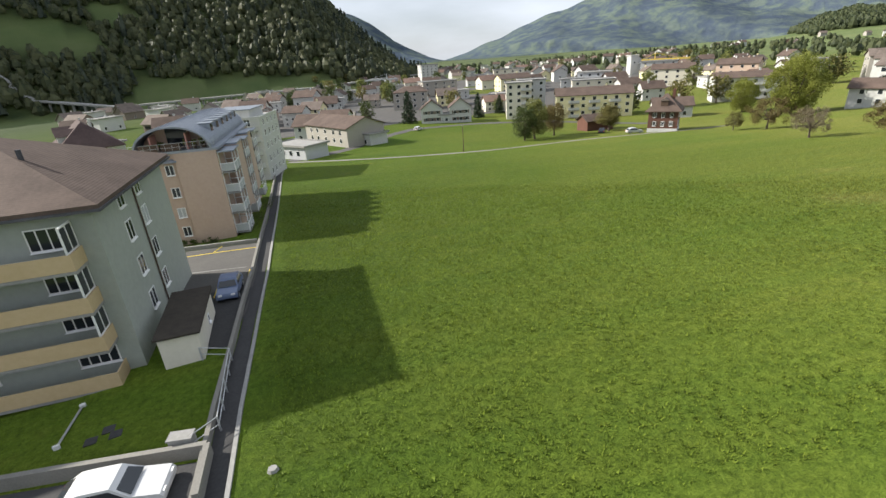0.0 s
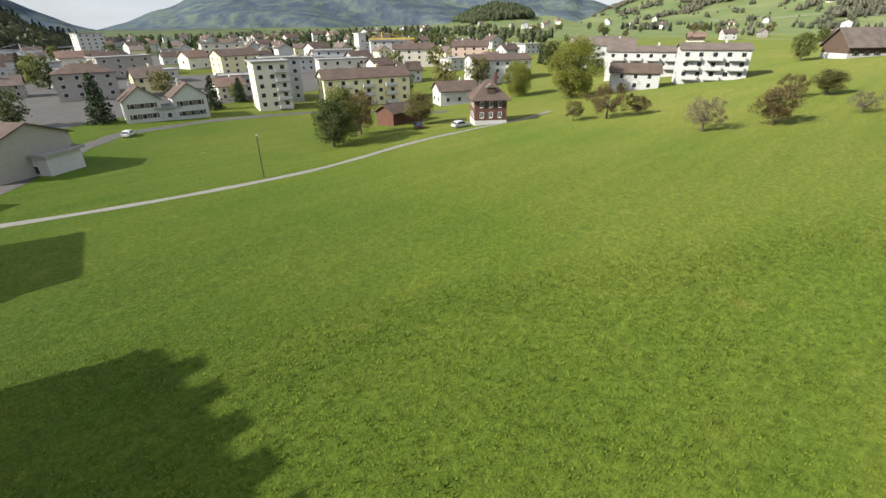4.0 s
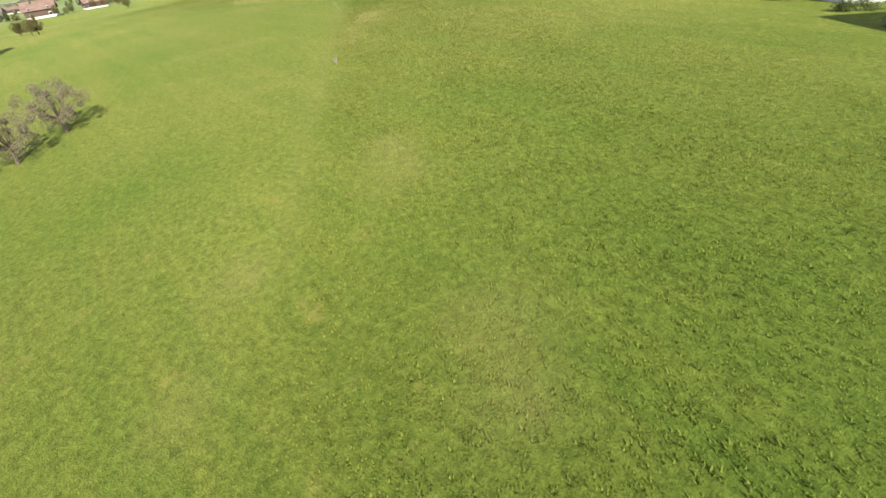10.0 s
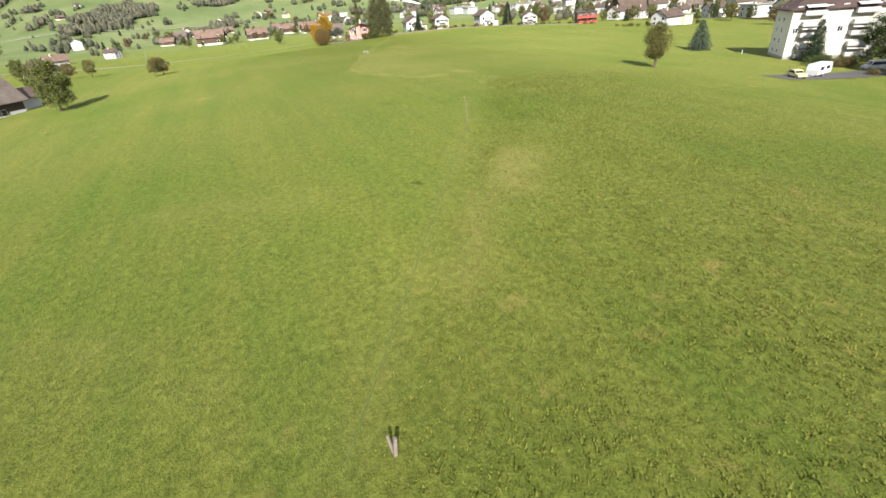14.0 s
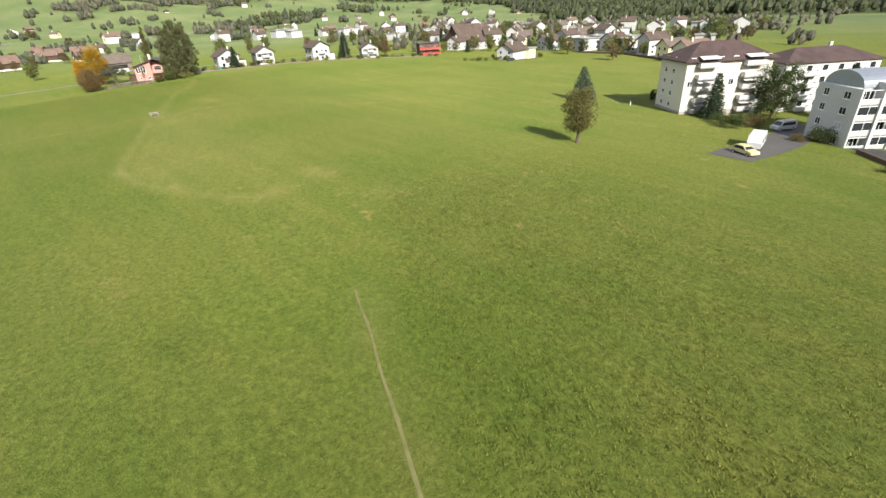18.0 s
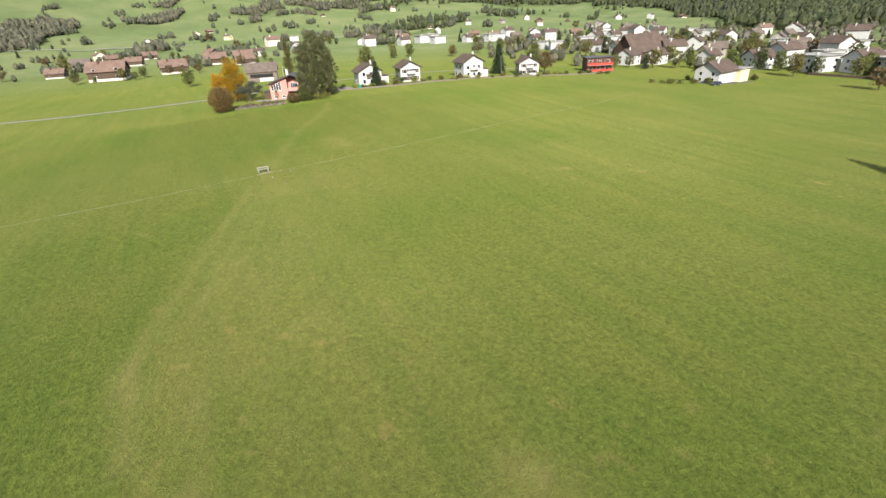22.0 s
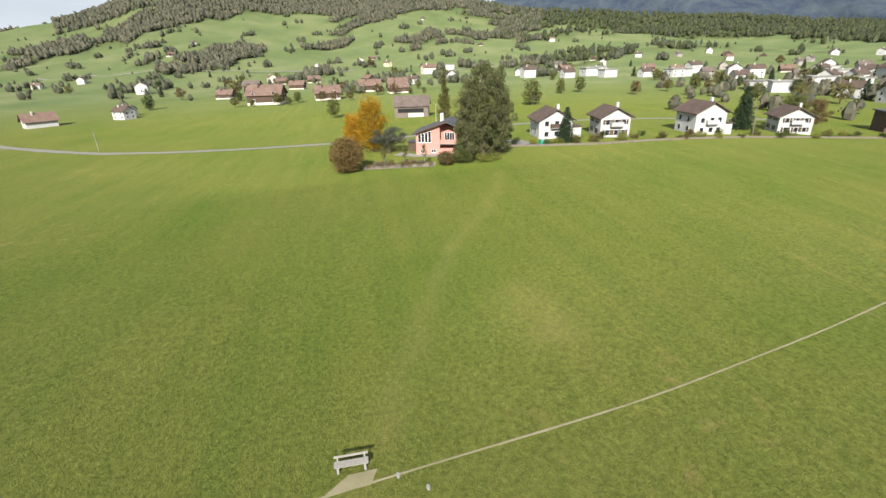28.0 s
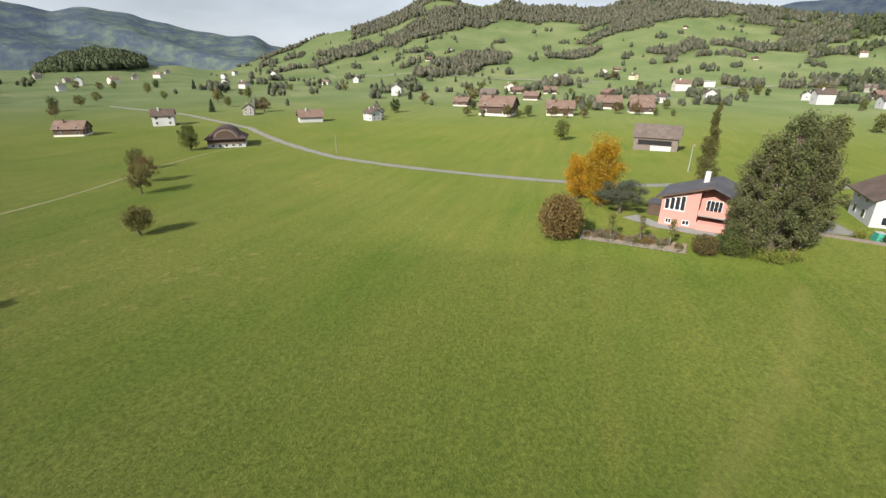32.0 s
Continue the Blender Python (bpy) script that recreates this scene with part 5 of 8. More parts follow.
def block_white():
    x, y, z = -28.9, 108.8, -5.6
    w, d, h = 11.5, 15.0, 12.6
    e = thing("apartment_block", pose(x, y, z, 0, 0, -2.5), "white rendered five-storey apartment block with curved balconies", "building")
    part("wall", Geo().box(-w / 2, w / 2, -d / 2, d / 2, -2.5, h).box(-w / 2 + 1.5, w / 2 - 2.5, -d / 2 + 2.5, d / 2 - 2, h, h + 1.7), WHITE, e)
    part("roof", Geo().box(-w / 2 + 1.1, w / 2 - 2.1, -d / 2 + 2.1, d / 2 - 1.6, h + 1.7, h + 1.9), METAL, e)
    part("parapet", Geo().box(-w / 2 - 0.1, w / 2 + 0.1, -d / 2 - 0.1, -d / 2 + 0.1, h, h + 0.5).box(w / 2 - 0.1, w / 2 + 0.1, -d / 2 + 0.1, d / 2, h, h + 0.5), WHITE, e)
    for i, zz in enumerate((0.9, 3.6, 6.3, 9.0, 11.2)):
        for u in (-5.0, -1.8, 1.6, 5.0):
            window(e, "r", u, zz, 1.0, 1.3, w / 2, d / 2)
        window(e, "f", 2.6, zz, 2.4, 1.4, w / 2, d / 2)
        if i:
            ring = [(-2.4 + 2.4 * 2 * k / 8, -1.6 * math.sin(math.pi * k / 8)) for k in range(9)]
            b = part("balcony", Geo().prism([(a, c, -0.15) for a, c in ring], [(a, c, 0.0) for a, c in ring]), CONCRETE, e, "", pose(w / 2 - 3.0, -d / 2, zz - 0.9))
            g = Geo()
            for (a, c), (a2, c2) in zip(ring, ring[1:]):
                g.bar((a, c, 0.52), (a2, c2, 0.52), 0.08, 1.0)
            part("parapet", g, WHITE, b)
    return e


block_sage()
block_peach()


def villa():
    """Two storeys in white render under a tall maroon hipped roof with dormers."""
    e = building("villa", -77, 137, -58, 25, 13, 8.8, "hip", 5.4, WHITE, TILE_PURPLE, {"f": grid((-10, -6, -2, 2, 6, 10), (1.0, 3.8, 6.4)), "r": grid((-4, 0, 4), (1.0, 3.8, 6.4))}, "white villa with steep maroon hipped roof and dormers", "villa", 0.8)
    for u in (-5.5, 5.5):
        b = part("dormer", Geo().box(u - 2.0, u + 2.0, -5.8, -1.5, 9.0, 11.4), WHITE, e)
        part("dormer_roof", Geo().prism([(u - 2.4, -6.1, 11.4), (u + 2.4, -6.1, 11.4), (u, -6.1, 13.0)], [(u - 2.4, -0.6, 11.4), (u + 2.4, -0.6, 11.4), (u, -0.6, 13.0)]), TILE_PURPLE, b)
        part("dormer_window", Geo().box(u - 1.3, u + 1.3, -5.83, -5.75, 9.7, 11.0), GLASS, b)
    return e


villa()
block_white()

# garage by the pale green block, hard standing, walls
e = thing("garage", pose(-14.85, 30.7, -1.7, 0, 0, 11), "small flat-roofed rendered garage with dark roof", "garage")
part("wall", Geo().box(-1.2, 1.2, -3.3, 3.3, -1.5, 2.35), CREAM, e)
part("roof", Geo().prism([(-1.38, -3.5, 2.35), (1.38, -3.5, 2.35), (1.38, 3.5, 2.35), (-1.38, 3.5, 2.35)], [(-1.38, -3.5, 2.48), (1.38, -3.5, 2.48), (1.38, 3.5, 2.6), (-1.38, 3.5, 2.6)]), FELT, e, "dark brown mossy roof felt")
window(e, "r", 0.6, 1.0, 0.5, 0.6, 1.2, 3.3)
pad("courtyard", [(-28.3, 54.4), (-15.3, 52.3), (-13.0, 42.9), (-11.8, 33.8), (-11.7, 28.9), (-13.4, 28.9), (-13.6, 34.3), (-18.2, 34.8), (-19.4, 42.8), (-28.2, 44.0)], ASPHALT, "worn grey asphalt car park between the blocks", "car park")
pad("driveway", [(-11.7, 28.6), (-13.2, 28.7), (-13.6, 34.3), (-18.0, 34.8), (-18.4, 38.6), (-12.2, 38.0)], ASPHALT_DARK, "patch of darker asphalt beside the garage", "driveway", 0.09)
for i, (a, b) in enumerate((((-27.3, 51.6), (-14.7, 50.4)), ((-19.8, 51.0), (-19.5, 53.2)), ((-27.1, 51.6), (-26.8, 53.9)), ((-13.7, 42.8), (-12.3, 34.8)), ((-15.9, 41.0), (-15.3, 37.0)))):
    strip("parking_line", [a, b], 0.14, YELLOWLINE, "yellow painted parking line on asphalt", "road marking", 0.11)
strip("drain_line", [(-24.1, 45.4), (-14.3, 43.7)], 0.12, CONCRETE, "pale drain joint across the asphalt", "drain", 0.10)
pad("front_court", [(-39.6, 20.0), (-10.1, 18.6), (-9.5, 7.9), (-39.9, 8.0)], ASPHALT_DARK, "dark paved forecourt with parked car", "car park")


def wall_line(name, pts, w, h, mat, label, sink=0.6):
    g = Geo()
    for (x0, y0), (x1, y1) in zip(pts, pts[1:]):
        n = max(1, int(math.hypot(x1 - x0, y1 - y0) / 6))
        for i in range(n):
            p = (x0 + (x1 - x0) * i / n, y0 + (y1 - y0) * i / n)
            q = (x0 + (x1 - x0) * (i + 1) / n, y0 + (y1 - y0) * (i + 1) / n)
            g.bar((*p, at_ground(*p) + (h - sink) / 2), (*q, at_ground(*q) + (h - sink) / 2), w, h + sink)
    return single(name, g, mat, label, "wall", "structure")


EDGE = list(zip(EDGE_X, EDGE_Y))
strip("ditch_path", [(x - 0.55, y) for x, y in EDGE], 1.1, ASPHALT_DARK, "narrow dark asphalt gutter beside the meadow", "gutter", 0.04)
wall_line("kerb", [(x + 0.15, y) for x, y in EDGE], 0.22, 0.14, CONCRETE, "pale concrete kerb along the meadow edge")
wall_line("retaining_wall", [(x - 1.25, y) for x, y in EDGE[:-1]], 0.25, 0.55, GRAVEL, "low grey concrete retaining wall")
wall_line("forecourt_wall", [(-39.6, 20.4), (-10.1, 19.0), (-9.7, 16.0)], 0.3, 0.8, GRAVEL, "low stone wall round the forecourt")
wall_line("courtyard_wall", [(-27.9, 54.8), (-15.3, 52.7)], 0.25, 0.5, CONCRETE, "low wall between car park and lawn")


def rail_fence(name, pts, label, h=1.0, step=1.6, mat=STEEL, rails=(0.5, 0.98)):
    x0, y0 = pts[0]
    e = thing(name, pose(0, 0, 0), label, "fence")
    for (xa, ya), (xb, yb) in zip(pts, pts[1:]):
        n = max(1, round(math.hypot(xb - xa, yb - ya) / step))
        for i in range(n):
            px, py = xa + (xb - xa) * i / n, ya + (yb - ya) * i / n
            gz = at_ground(px, py)
            part("post", Geo().box(px - 0.035, px + 0.035, py - 0.035, py + 0.035, gz - 0.3, gz + h), mat, e)
        for r in rails:
            for i in range(n):
                p = (xa + (xb - xa) * i / n, ya + (yb - ya) * i / n)
                q = (xa + (xb - xa) * (i + 1) / n, ya + (yb - ya) * (i + 1) / n)
                part("rail", Geo().tube((*p, at_ground(*p) + h * r), (*q, at_ground(*q) + h * r), 0.03, n=6), mat, e)
    return e


rail_fence("garden_fence", [(-13.2, 27.6), (-11.1, 26.9), (-10.0, 20.5), (-11.2, 19.3)], "pale metal tube fence round the lawn", 1.0)
e = thing("cabinet", pose(-11.5, 19.6, at_ground(-11.5, 19.6)), "small pale concrete service cabinet by the wall", "cabinet")
part("body", Geo().box(-0.55, 0.55, -0.3, 0.3, -0.2, 0.95), CONCRETE, e)
part("lid", Geo().box(-0.6, 0.6, -0.35, 0.35, 0.95, 1.03), CONCRETE, e)
e = thing("clothes_pole", pose(-19.1, 23.3, at_ground(-19.1, 23.3), 0, 0, 20), "pale metal pole lying across the lawn", "pole")
part("pole", Geo().tube((-0.35, -1.7, 0.12), (0.35, 1.7, 0.12), 0.06, n=8), STEEL, e)
part("bracket", Geo().box(-0.5, -0.2, -1.75, -1.6, 0.0, 0.24).box(0.2, 0.5, 1.6, 1.75, 0.0, 0.24), FRAME, e)
single("stone", Geo().prism([(math.cos(a) * 0.35, math.sin(a) * 0.28, -0.1) for a in np.arange(0, 6.2, 0.9)], [(math.cos(a) * 0.22, math.sin(a) * 0.2, 0.16) for a in np.arange(0, 6.2, 0.9)]), CONCRETE, "pale field stone lying in the grass", "stone", m=pose(-6.7, 17.2, at_ground(-6.7, 17.2)))
for px, py in ((-17.2, 21.7), (-16.6, 22.4), (-16.0, 21.9)):
    single("paving_slab", Geo().box(-0.3, 0.3, -0.3, 0.3, -0.05, 0.04), ASPHALT_DARK, "dark square paving slab set in the lawn", "paving slab", group="slabs in the lawn", m=pose(px, py, at_ground(px, py), 0, 0, 15))
car(-14.0, 37.6, -83, CAR_BLUE, "small light blue hatchback parked by the wall", 3.7, 1.65, 1.5)
car(-13.6, 17.2, 4, CAR_WHITE, "white estate car parked in the forecourt", 4.6)
bush(-24.0, 56.2, 7, 1.2, 0.8, LEAF_HEDGE, "low clipped shrubs at the house wall", name="hedge")
bush(-17.8, 66, 1.2, 18, 1.3, LEAF_HEDGE, "dark shrubs along the house wall", name="hedge")

# ---- north: path, pole, chalet, town ----
strip("gravel_path", [(-24, 125), (-16, 122.3), (-4.5, 118.3), (8, 115.2), (21, 113.4), (30, 113.0), (40, 115.2), (54, 118.6), (72, 118.6), (88, 116.5), (100, 119)], 1.7, GRAVEL, "pale gravel path across the meadow", "path")
strip("town_road", [(-24, 127), (-10, 140), (2, 168), (14, 186), (40, 192), (68, 186), (84, 165), (92, 150)], 4.5, ASPHALT, "grey asphalt lane at the edge of the town", "road")
e = thing("wooden_pole", pose(21, 115.6, at_ground(21, 115.6)), "thin wooden pole beside the gravel path", "pole")
part("pole", Geo().tube((0, 0, -0.5), (0, 0, 6.4), 0.11, 0.08, 8), BROWNWOOD, e)
part("cap", Geo().tube((0, 0, 6.4), (0, 0, 6.55), 0.1, 0.04, 8), STEEL, e)


def chalet():
    x, y = 79.5, 122.5
    e = thing("chalet", pose(x, y, at_ground(x, y) - 0.2, 0, 0, -38), "red-brown shingled house with steep tiled roof", "house")
    w, d, h = 7.4, 7.6, 6.6
    part("wall", Geo().box(-w / 2, w / 2, -d / 2, d / 2, 1.4, h), REDSHINGLE, e)
    part("plinth", Geo().box(-w / 2 - 0.05, w / 2 + 0.05, -d / 2 - 0.05, d / 2 + 0.05, -2, 1.4), WHITE, e)
    part("roof", roof_geo("hip", w, d, h, 3.4, 0.9), TILE, e)
    part("cornice", Geo().box(-w / 2 - 0.2, w / 2 + 0.2, -d / 2 - 0.2, d / 2 + 0.2, h - 0.25, h - 0.05), BROWNWOOD, e)
    for zz in (2.0, 4.3):
        for u in (-2.1, 0, 2.1):
            window(e, "f", u, zz, 0.85, 1.3, w / 2, d / 2, "shutter")
            window(e, "l", u, zz, 0.95, 1.3, w / 2, d / 2, "shutter")
            window(e, "r", u, zz, 0.95, 1.3, w / 2, d / 2)
    dm = part("dormer", Geo().box(-0.9, 0.9, -3.4, -1.0, h + 0.7, h + 2.0), BROWNWOOD, e)
    part("dormer_roof", Geo().prism([(-1.2, -3.6, h + 2.0), (1.2, -3.6, h + 2.0), (1.2, -0.6, h + 2.0), (-1.2, -0.6, h + 2.0)], [(-0.05, -3.6, h + 2.8), (0.05, -3.6, h + 2.8), (0.05, -0.6, h + 2.8), (-0.05, -0.6, h + 2.8)]), TILE_GREY, e)
    part("chimney", Geo().box(1.4, 2.1, 0.6, 1.2, h + 2.0, h + 4.8), REDSHINGLE, e)
    return e


chalet()
car(71.5, 123.6, -8, CAR_SILVER, "silver car parked in front of the shingled house", 4.4)
car(66.5, 133, 60, CAR_DARK, "dark car parked in the yard", 4.3)
car(15.5, 181, 55, CAR_SILVER, "silver car parked along the lane", 4.3)
building("barn", 70.5, 146, 8, 9.5, 6, 3.4, "gable", 1.6, REDSHINGLE, TILE, {}, "low red-brown timber barn", "barn", chimney=False)


def flats(x, y, rot, w, d, storeys, wall, roof, kind, label, cols=6, balc=(), rh=2.6, over=0.5, z=None, bal_mat=None, win=(1.3, 1.3)):
    h = storeys * 2.75 + 0.8
    e = building("apartment_block", x, y, rot, w, d, h, kind, rh, wall, roof, {}, label, "building", over, "apartment blocks", kind != "flat", z)
    for i in range(storeys):
        zz = 1.5 + i * 2.75
        for k in range(cols):
            u = -w / 2 + (k + 0.5) * w / cols
            window(e, "f", u, zz, *win, w / 2, d / 2, far=True)
            if k % 2 == 0:
                window(e, "b", u, zz, *win, w / 2, d / 2, far=True)
        for u in (-d / 4, d / 4):
            window(e, "r", u, zz, 1.0, 1.3, w / 2, d / 2, far=True)
            window(e, "l", u, zz, 1.0, 1.3, w / 2, d / 2, far=True)
        for u in balc:
            balcony(e, "f", u, zz - 0.9, 4.2, 1.4, w / 2, d / 2, bal_mat or WHITE)
    return e


flats(62, 203, -14, 10.5, 12, 5, CREAM, CONCRETE, "flat", "cream rendered five-storey block with flat roof", 3, (3,))
flats(72, 216, -14, 12, 12, 5, GREYR, CONCRETE, "flat", "grey rendered block behind the cream one", 3)
flats(90, 190, -18, 30, 11, 3, YELLOW, TILE, "gable", "pale yellow apartment block with brown roof and balconies", 7, (-8, 0, 8))
flats(158, 188, -28, 26, 12, 3, WHITE, TILE, "gable", "white apartment block with tiled roof", 6, (-8, 4), rh=2.0)
flats(176, 132, -62, 26, 11, 3, WHITE, TILE_GREY, "gable", "long white apartment block with rows of balconies", 6, (-9, -3, 3, 9), rh=1.6)
flats(161.5, 103.5, -62, 19, 11, 3, WHITE, TILE_GREY, "gable", "white apartment block with stair tower and balconies", 5, (-6, 0, 6), rh=1.5)
building("house", 144, 119, -58, 14, 8, 5.4, "gable", 2.2, WHITE, TILE, {"f": grid((-4, 0, 4), (1, 3.6)), "r": grid((-1.5, 1.5), (1, 3.6))}, "low white house with brown gabled roof")
building("house", 108, 163, -25, 13, 9, 4.6, "gable", 2.4, WHITE, TILE, {"f": grid((-4, 0, 4), (1.2,)), "l": grid((-2, 2), (1.2,))}, "white house with brown roof beside the lane")
for (x, y, rot, w, d, h, rh, label) in ((24, 205, -6, 9, 9, 6.0, 3.4, "white gabled house with dark shutters"), (36, 203, -6, 8, 9, 6.4, 3.4, "white gabled house joined by a low wing")):
    building("house", x, y, rot + 90, w, d, h, "gable", rh, WHITE, TILE, {"l": grid((-2.4, 0, 2.4), (1, 3.8)), "f": grid((-2, 2), (1, 3.8))}, label, style="shutter")
building("house", 30, 203.5, -6, 6, 7, 3.2, "flat", 0, WHITE, CONCRETE, {"f": grid((-2, 0, 2), (0.8,))}, "low white wing with a row of openings", chimney=False)
building("warehouse", -11, 160, -55, 26, 14, 6.2, "gable", 2.6, GREIGE, TILE, {"f": grid((-9, -5, 0, 5, 9), (1.5, 4)), "l": grid((-4, 0, 4), (1.5,))}, "long workshop building with shallow brown roof", "warehouse")
building("warehouse", -22, 134, -42, 14, 8, 3.6, "flat", 0, GREYR, CONCRETE, {"f": grid((-5, -2, 1, 4), (1.2,))}, "low grey workshop with flat roof", "warehouse", chimney=False)
building("garage", -4, 154, -50, 13, 7, 3.4, "flat", 0, WHITE, CONCRETE, {"f": grid((-4, 0, 4), (0.6,))}, "white flat-roofed garage row by the meadow", "garage", chimney=False)
building("tower", 196, 350, 0, 6, 6, 20.5, "flat", 0, WHITE, WHITE, {"f": [(0, 15)]}, "tall plain white tower above the roofs", "tower", chimney=False, z=-12)
flats(60, 520, 10, 18, 14, 6, WHITE, CONCRETE, "flat", "white six-storey block beyond the town", 4)
flats(225, 180, -40, 26, 12, 3, GREIGE, TILE_GREY, "gable", "pale apartment block behind the big tree", 6, (-6, 6))
flats(210, 165, -62, 22, 11, 3, WHITE, TILE_GREY, "gable", "white apartment block with balconies", 5, (-5, 5))


# generic town and village houses, a few patterns repeated
def house_patterns(far):
    base = [
        ("house", 10.5, 9, 5.6, 3.0, WHITE, TILE, "white rendered house with brown gabled roof"),
        ("house", 11.5, 9.5, 5.8, 2.8, CREAM, TILE_RED, "cream house with dull red tiled roof"),
        ("house", 10, 8.5, 5.4, 3.2, GREIGE, TILE_GREY, "pale grey house with weathered roof"),
        ("house", 12, 10, 7.8, 3.0, WHITE, TILE, "tall white house with brown roof"),
        ("house", 12, 10, 6.0, 0, WHITE, CONCRETE, "modern white house with flat roof"),
        ("house", 13.5, 10.5, 4.0, 3.4, BROWNWOOD, TILE_RED, "dark timber farmhouse with brown roof"),
        ("house", 9.5, 8.5, 5.4, 2.8, YELLOW, TILE_GREY, "pale yellow house with weathered roof"),
        ("barn", 15, 10, 5.2, 3.8, OLDWOOD, TILE_GREY, "weathered wooden barn with grey roof"),
    ]
    out = []
    for i, (n, w, d, h, rh, wall, roof, label) in enumerate(base):
        us = (-w * 0.3, 0, w * 0.3)
        wins = {"f": grid(us, (1.0, 3.6)), "l": grid((-d * 0.22, d * 0.22), (1.0, 3.6)), "r": grid((-d * 0.22, d * 0.22), (1.0, 3.6)), "b": grid(us[::2], (1.0, 3.6))} if n == "house" and not far else {"f": grid(us[::2], (1.0,)), "l": grid((0,), (2.6,)), "r": grid((0,), (2.6,))} if n == "house" else {"f": grid((0,), (1.0,))}
        spot = (((300, -330), (262, 640), (-70, 300), (150, 330), (270, -300), (588, 28), (330, -345), (441, -53)), ((760, -140), (830, 60), (900, -330), (720, 160), (905, -170), (790, 10), (980, -90), (700, 60)))[far][i]
        ob = building(n, *spot, (0, 20, 70, 10, 80, 100, 45, 78)[i], w, d, h, "flat" if rh == 0 else "gable", rh, wall, roof, wins, label, "barn" if n == "barn" else "house", 0.7, "houses of the valley", n == "house", win=(1.15, 1.25), base=(0.9, CREAM) if wall is BROWNWOOD else None)
        if n == "barn":
            # black panel on the wall stands for the shade inside the open loft
            part("hay_opening", Geo().box(-w * 0.36, w * 0.40, d / 2 - 0.1, d / 2 + 0.03, 2.3, 3.9), RUBBER, ob, "black panel for the shade in the hay loft")
            part("stable_front", Geo().box(-w * 0.36, w * 0.10, d / 2 - 0.1, d / 2 + 0.05, 0.0, 2.0), WHITE, ob, "whitewashed stable wall")
            part("beam", Geo().box(-w * 0.40, w * 0.44, d / 2 - 0.1, d / 2 + 0.10, 2.05, 2.28), BROWNWOOD, ob)
        out.append(ob)
    return out


PATTERN = house_patterns(0)
PATTERN_FAR = house_patterns(1)


def house(i, x, y, rot, s=1.0, far=False, label=""):
    ob = copy_thing((PATTERN_FAR if far else PATTERN)[i], pose(x, y, at_ground(x, y), 0, 0, rot) @ Matrix.Scale(s, 4))
    return tagged(ob, label) if label else ob


rng = random.Random(7)
taken = [(-77, 137), (-66, 118), (62, 203), (72, 216), (90, 190), (157, 199), (24, 205), (36, 203), (-11, 160), (108, 163), (150, 330), (196, 350), (60, 520), (225, 180), (210, 165)]


def free(x, y, gap):
    if any((x - a) ** 2 + (y - b) ** 2 < gap * gap for a, b in taken):
        return False
    taken.append((x, y))
    return True


# larger blocks among the houses
for x, y, r, w, s, wall, kind in ((20, 262, -8, 18, 3, GREIGE, "hip"), (118, 250, -20, 22, 3, CREAM, "flat"), (138, 290, -30, 20, 3, GREYR, "flat"), (88, 300, 5, 20, 3, YELLOW, "gable"), (172, 262, -35, 22, 3, CREAM, "gable"), (44, 330, 10, 24, 3, GREIGE, "flat"), (200, 245, -50, 20, 3, PEACH, "gable"), (100, 352, -12, 22, 4, CREAM, "flat"), (205, 330, -30, 24, 3, WHITE, "flat")):
    if free(x, y, 8):
        flats(x, y, r, w, 12, s, wall, CONCRETE if kind == "flat" else TILE, kind, "apartment block among the houses of the town", 4)
# the town fills the valley floor north of the meadow
count = 0
while count < 165:
    y = 172 + 640 * rng.random() ** 1.7
    x = rng.uniform(-60 - 0.2 * (y - 175), 240 + 0.35 * (y - 175))
    if (-10 < x < 90 and y < 226) or (90 < x < 250 and y < 222) or at_ground(x, y) - float(lie(x, y)) > 5 or not free(x, y, 13.5 if y < 420 else 18):
        continue
    house(rng.choice((0, 0, 4, 3, 2, 4, 6, 1)), x, y, rng.choice((0, 15, 80, 100, 170, -20)), rng.uniform(0.8, 1.12), y > 330)
    count += 1
# roofs west of the blocks
count = 0
while count < 24:
    x, y = rng.uniform(-230, -46), rng.uniform(90, 400)
    if x < -60 - (y - 95) * 0.55 or at_ground(x, y) - float(lie(x, y)) > 4 or not free(x, y, 18):
        continue
    house(rng.choice((2, 4, 7, 4, 0)), x, y, rng.choice((10, 60, 95, 150)), rng.uniform(0.9, 1.15), True)
    count += 1
pad("town_ground", [(-55, 176), (0, 200), (16, 212), (60, 224), (110, 234), (190, 262), (300, 340), (310, 470), (60, 500), (-60, 430), (-100, 300)], ASPHALT, "grey paved yards and streets between the town houses", "street", 0.05)


# ---- the railway embankment under the wooded hill ----
def viaduct():
    e = thing("railway_viaduct", pose(0, 0, 0), "long grey concrete railway viaduct along the wooded slope", "bridge")
    pts = [(-440, 505), (-343, 478), (-282, 455), (-215, 445), (-144, 472), (-53, 489), (12, 560), (60, 640)]
    for k, ((x0, y0), (x1, y1)) in enumerate(zip(pts, pts[1:])):
        z0, z1 = at_ground(x0, y0) + 5.5, at_ground(x1, y1) + 5.5
        part("deck", Geo().bar((x0, y0, z0), (x1, y1, z1), 8, 1.4), CONCRETE, e)
        n = 7
        for i in range(n):
            px, py = x0 + (x1 - x0) * i / n, y0 + (y1 - y0) * i / n
            part("pier", Geo().box(px - 0.8, px + 0.8, py - 0.8, py + 0.8, at_ground(px, py) - 1, z0 + (z1 - z0) * i / n), CONCRETE, e)
    return e


viaduct()

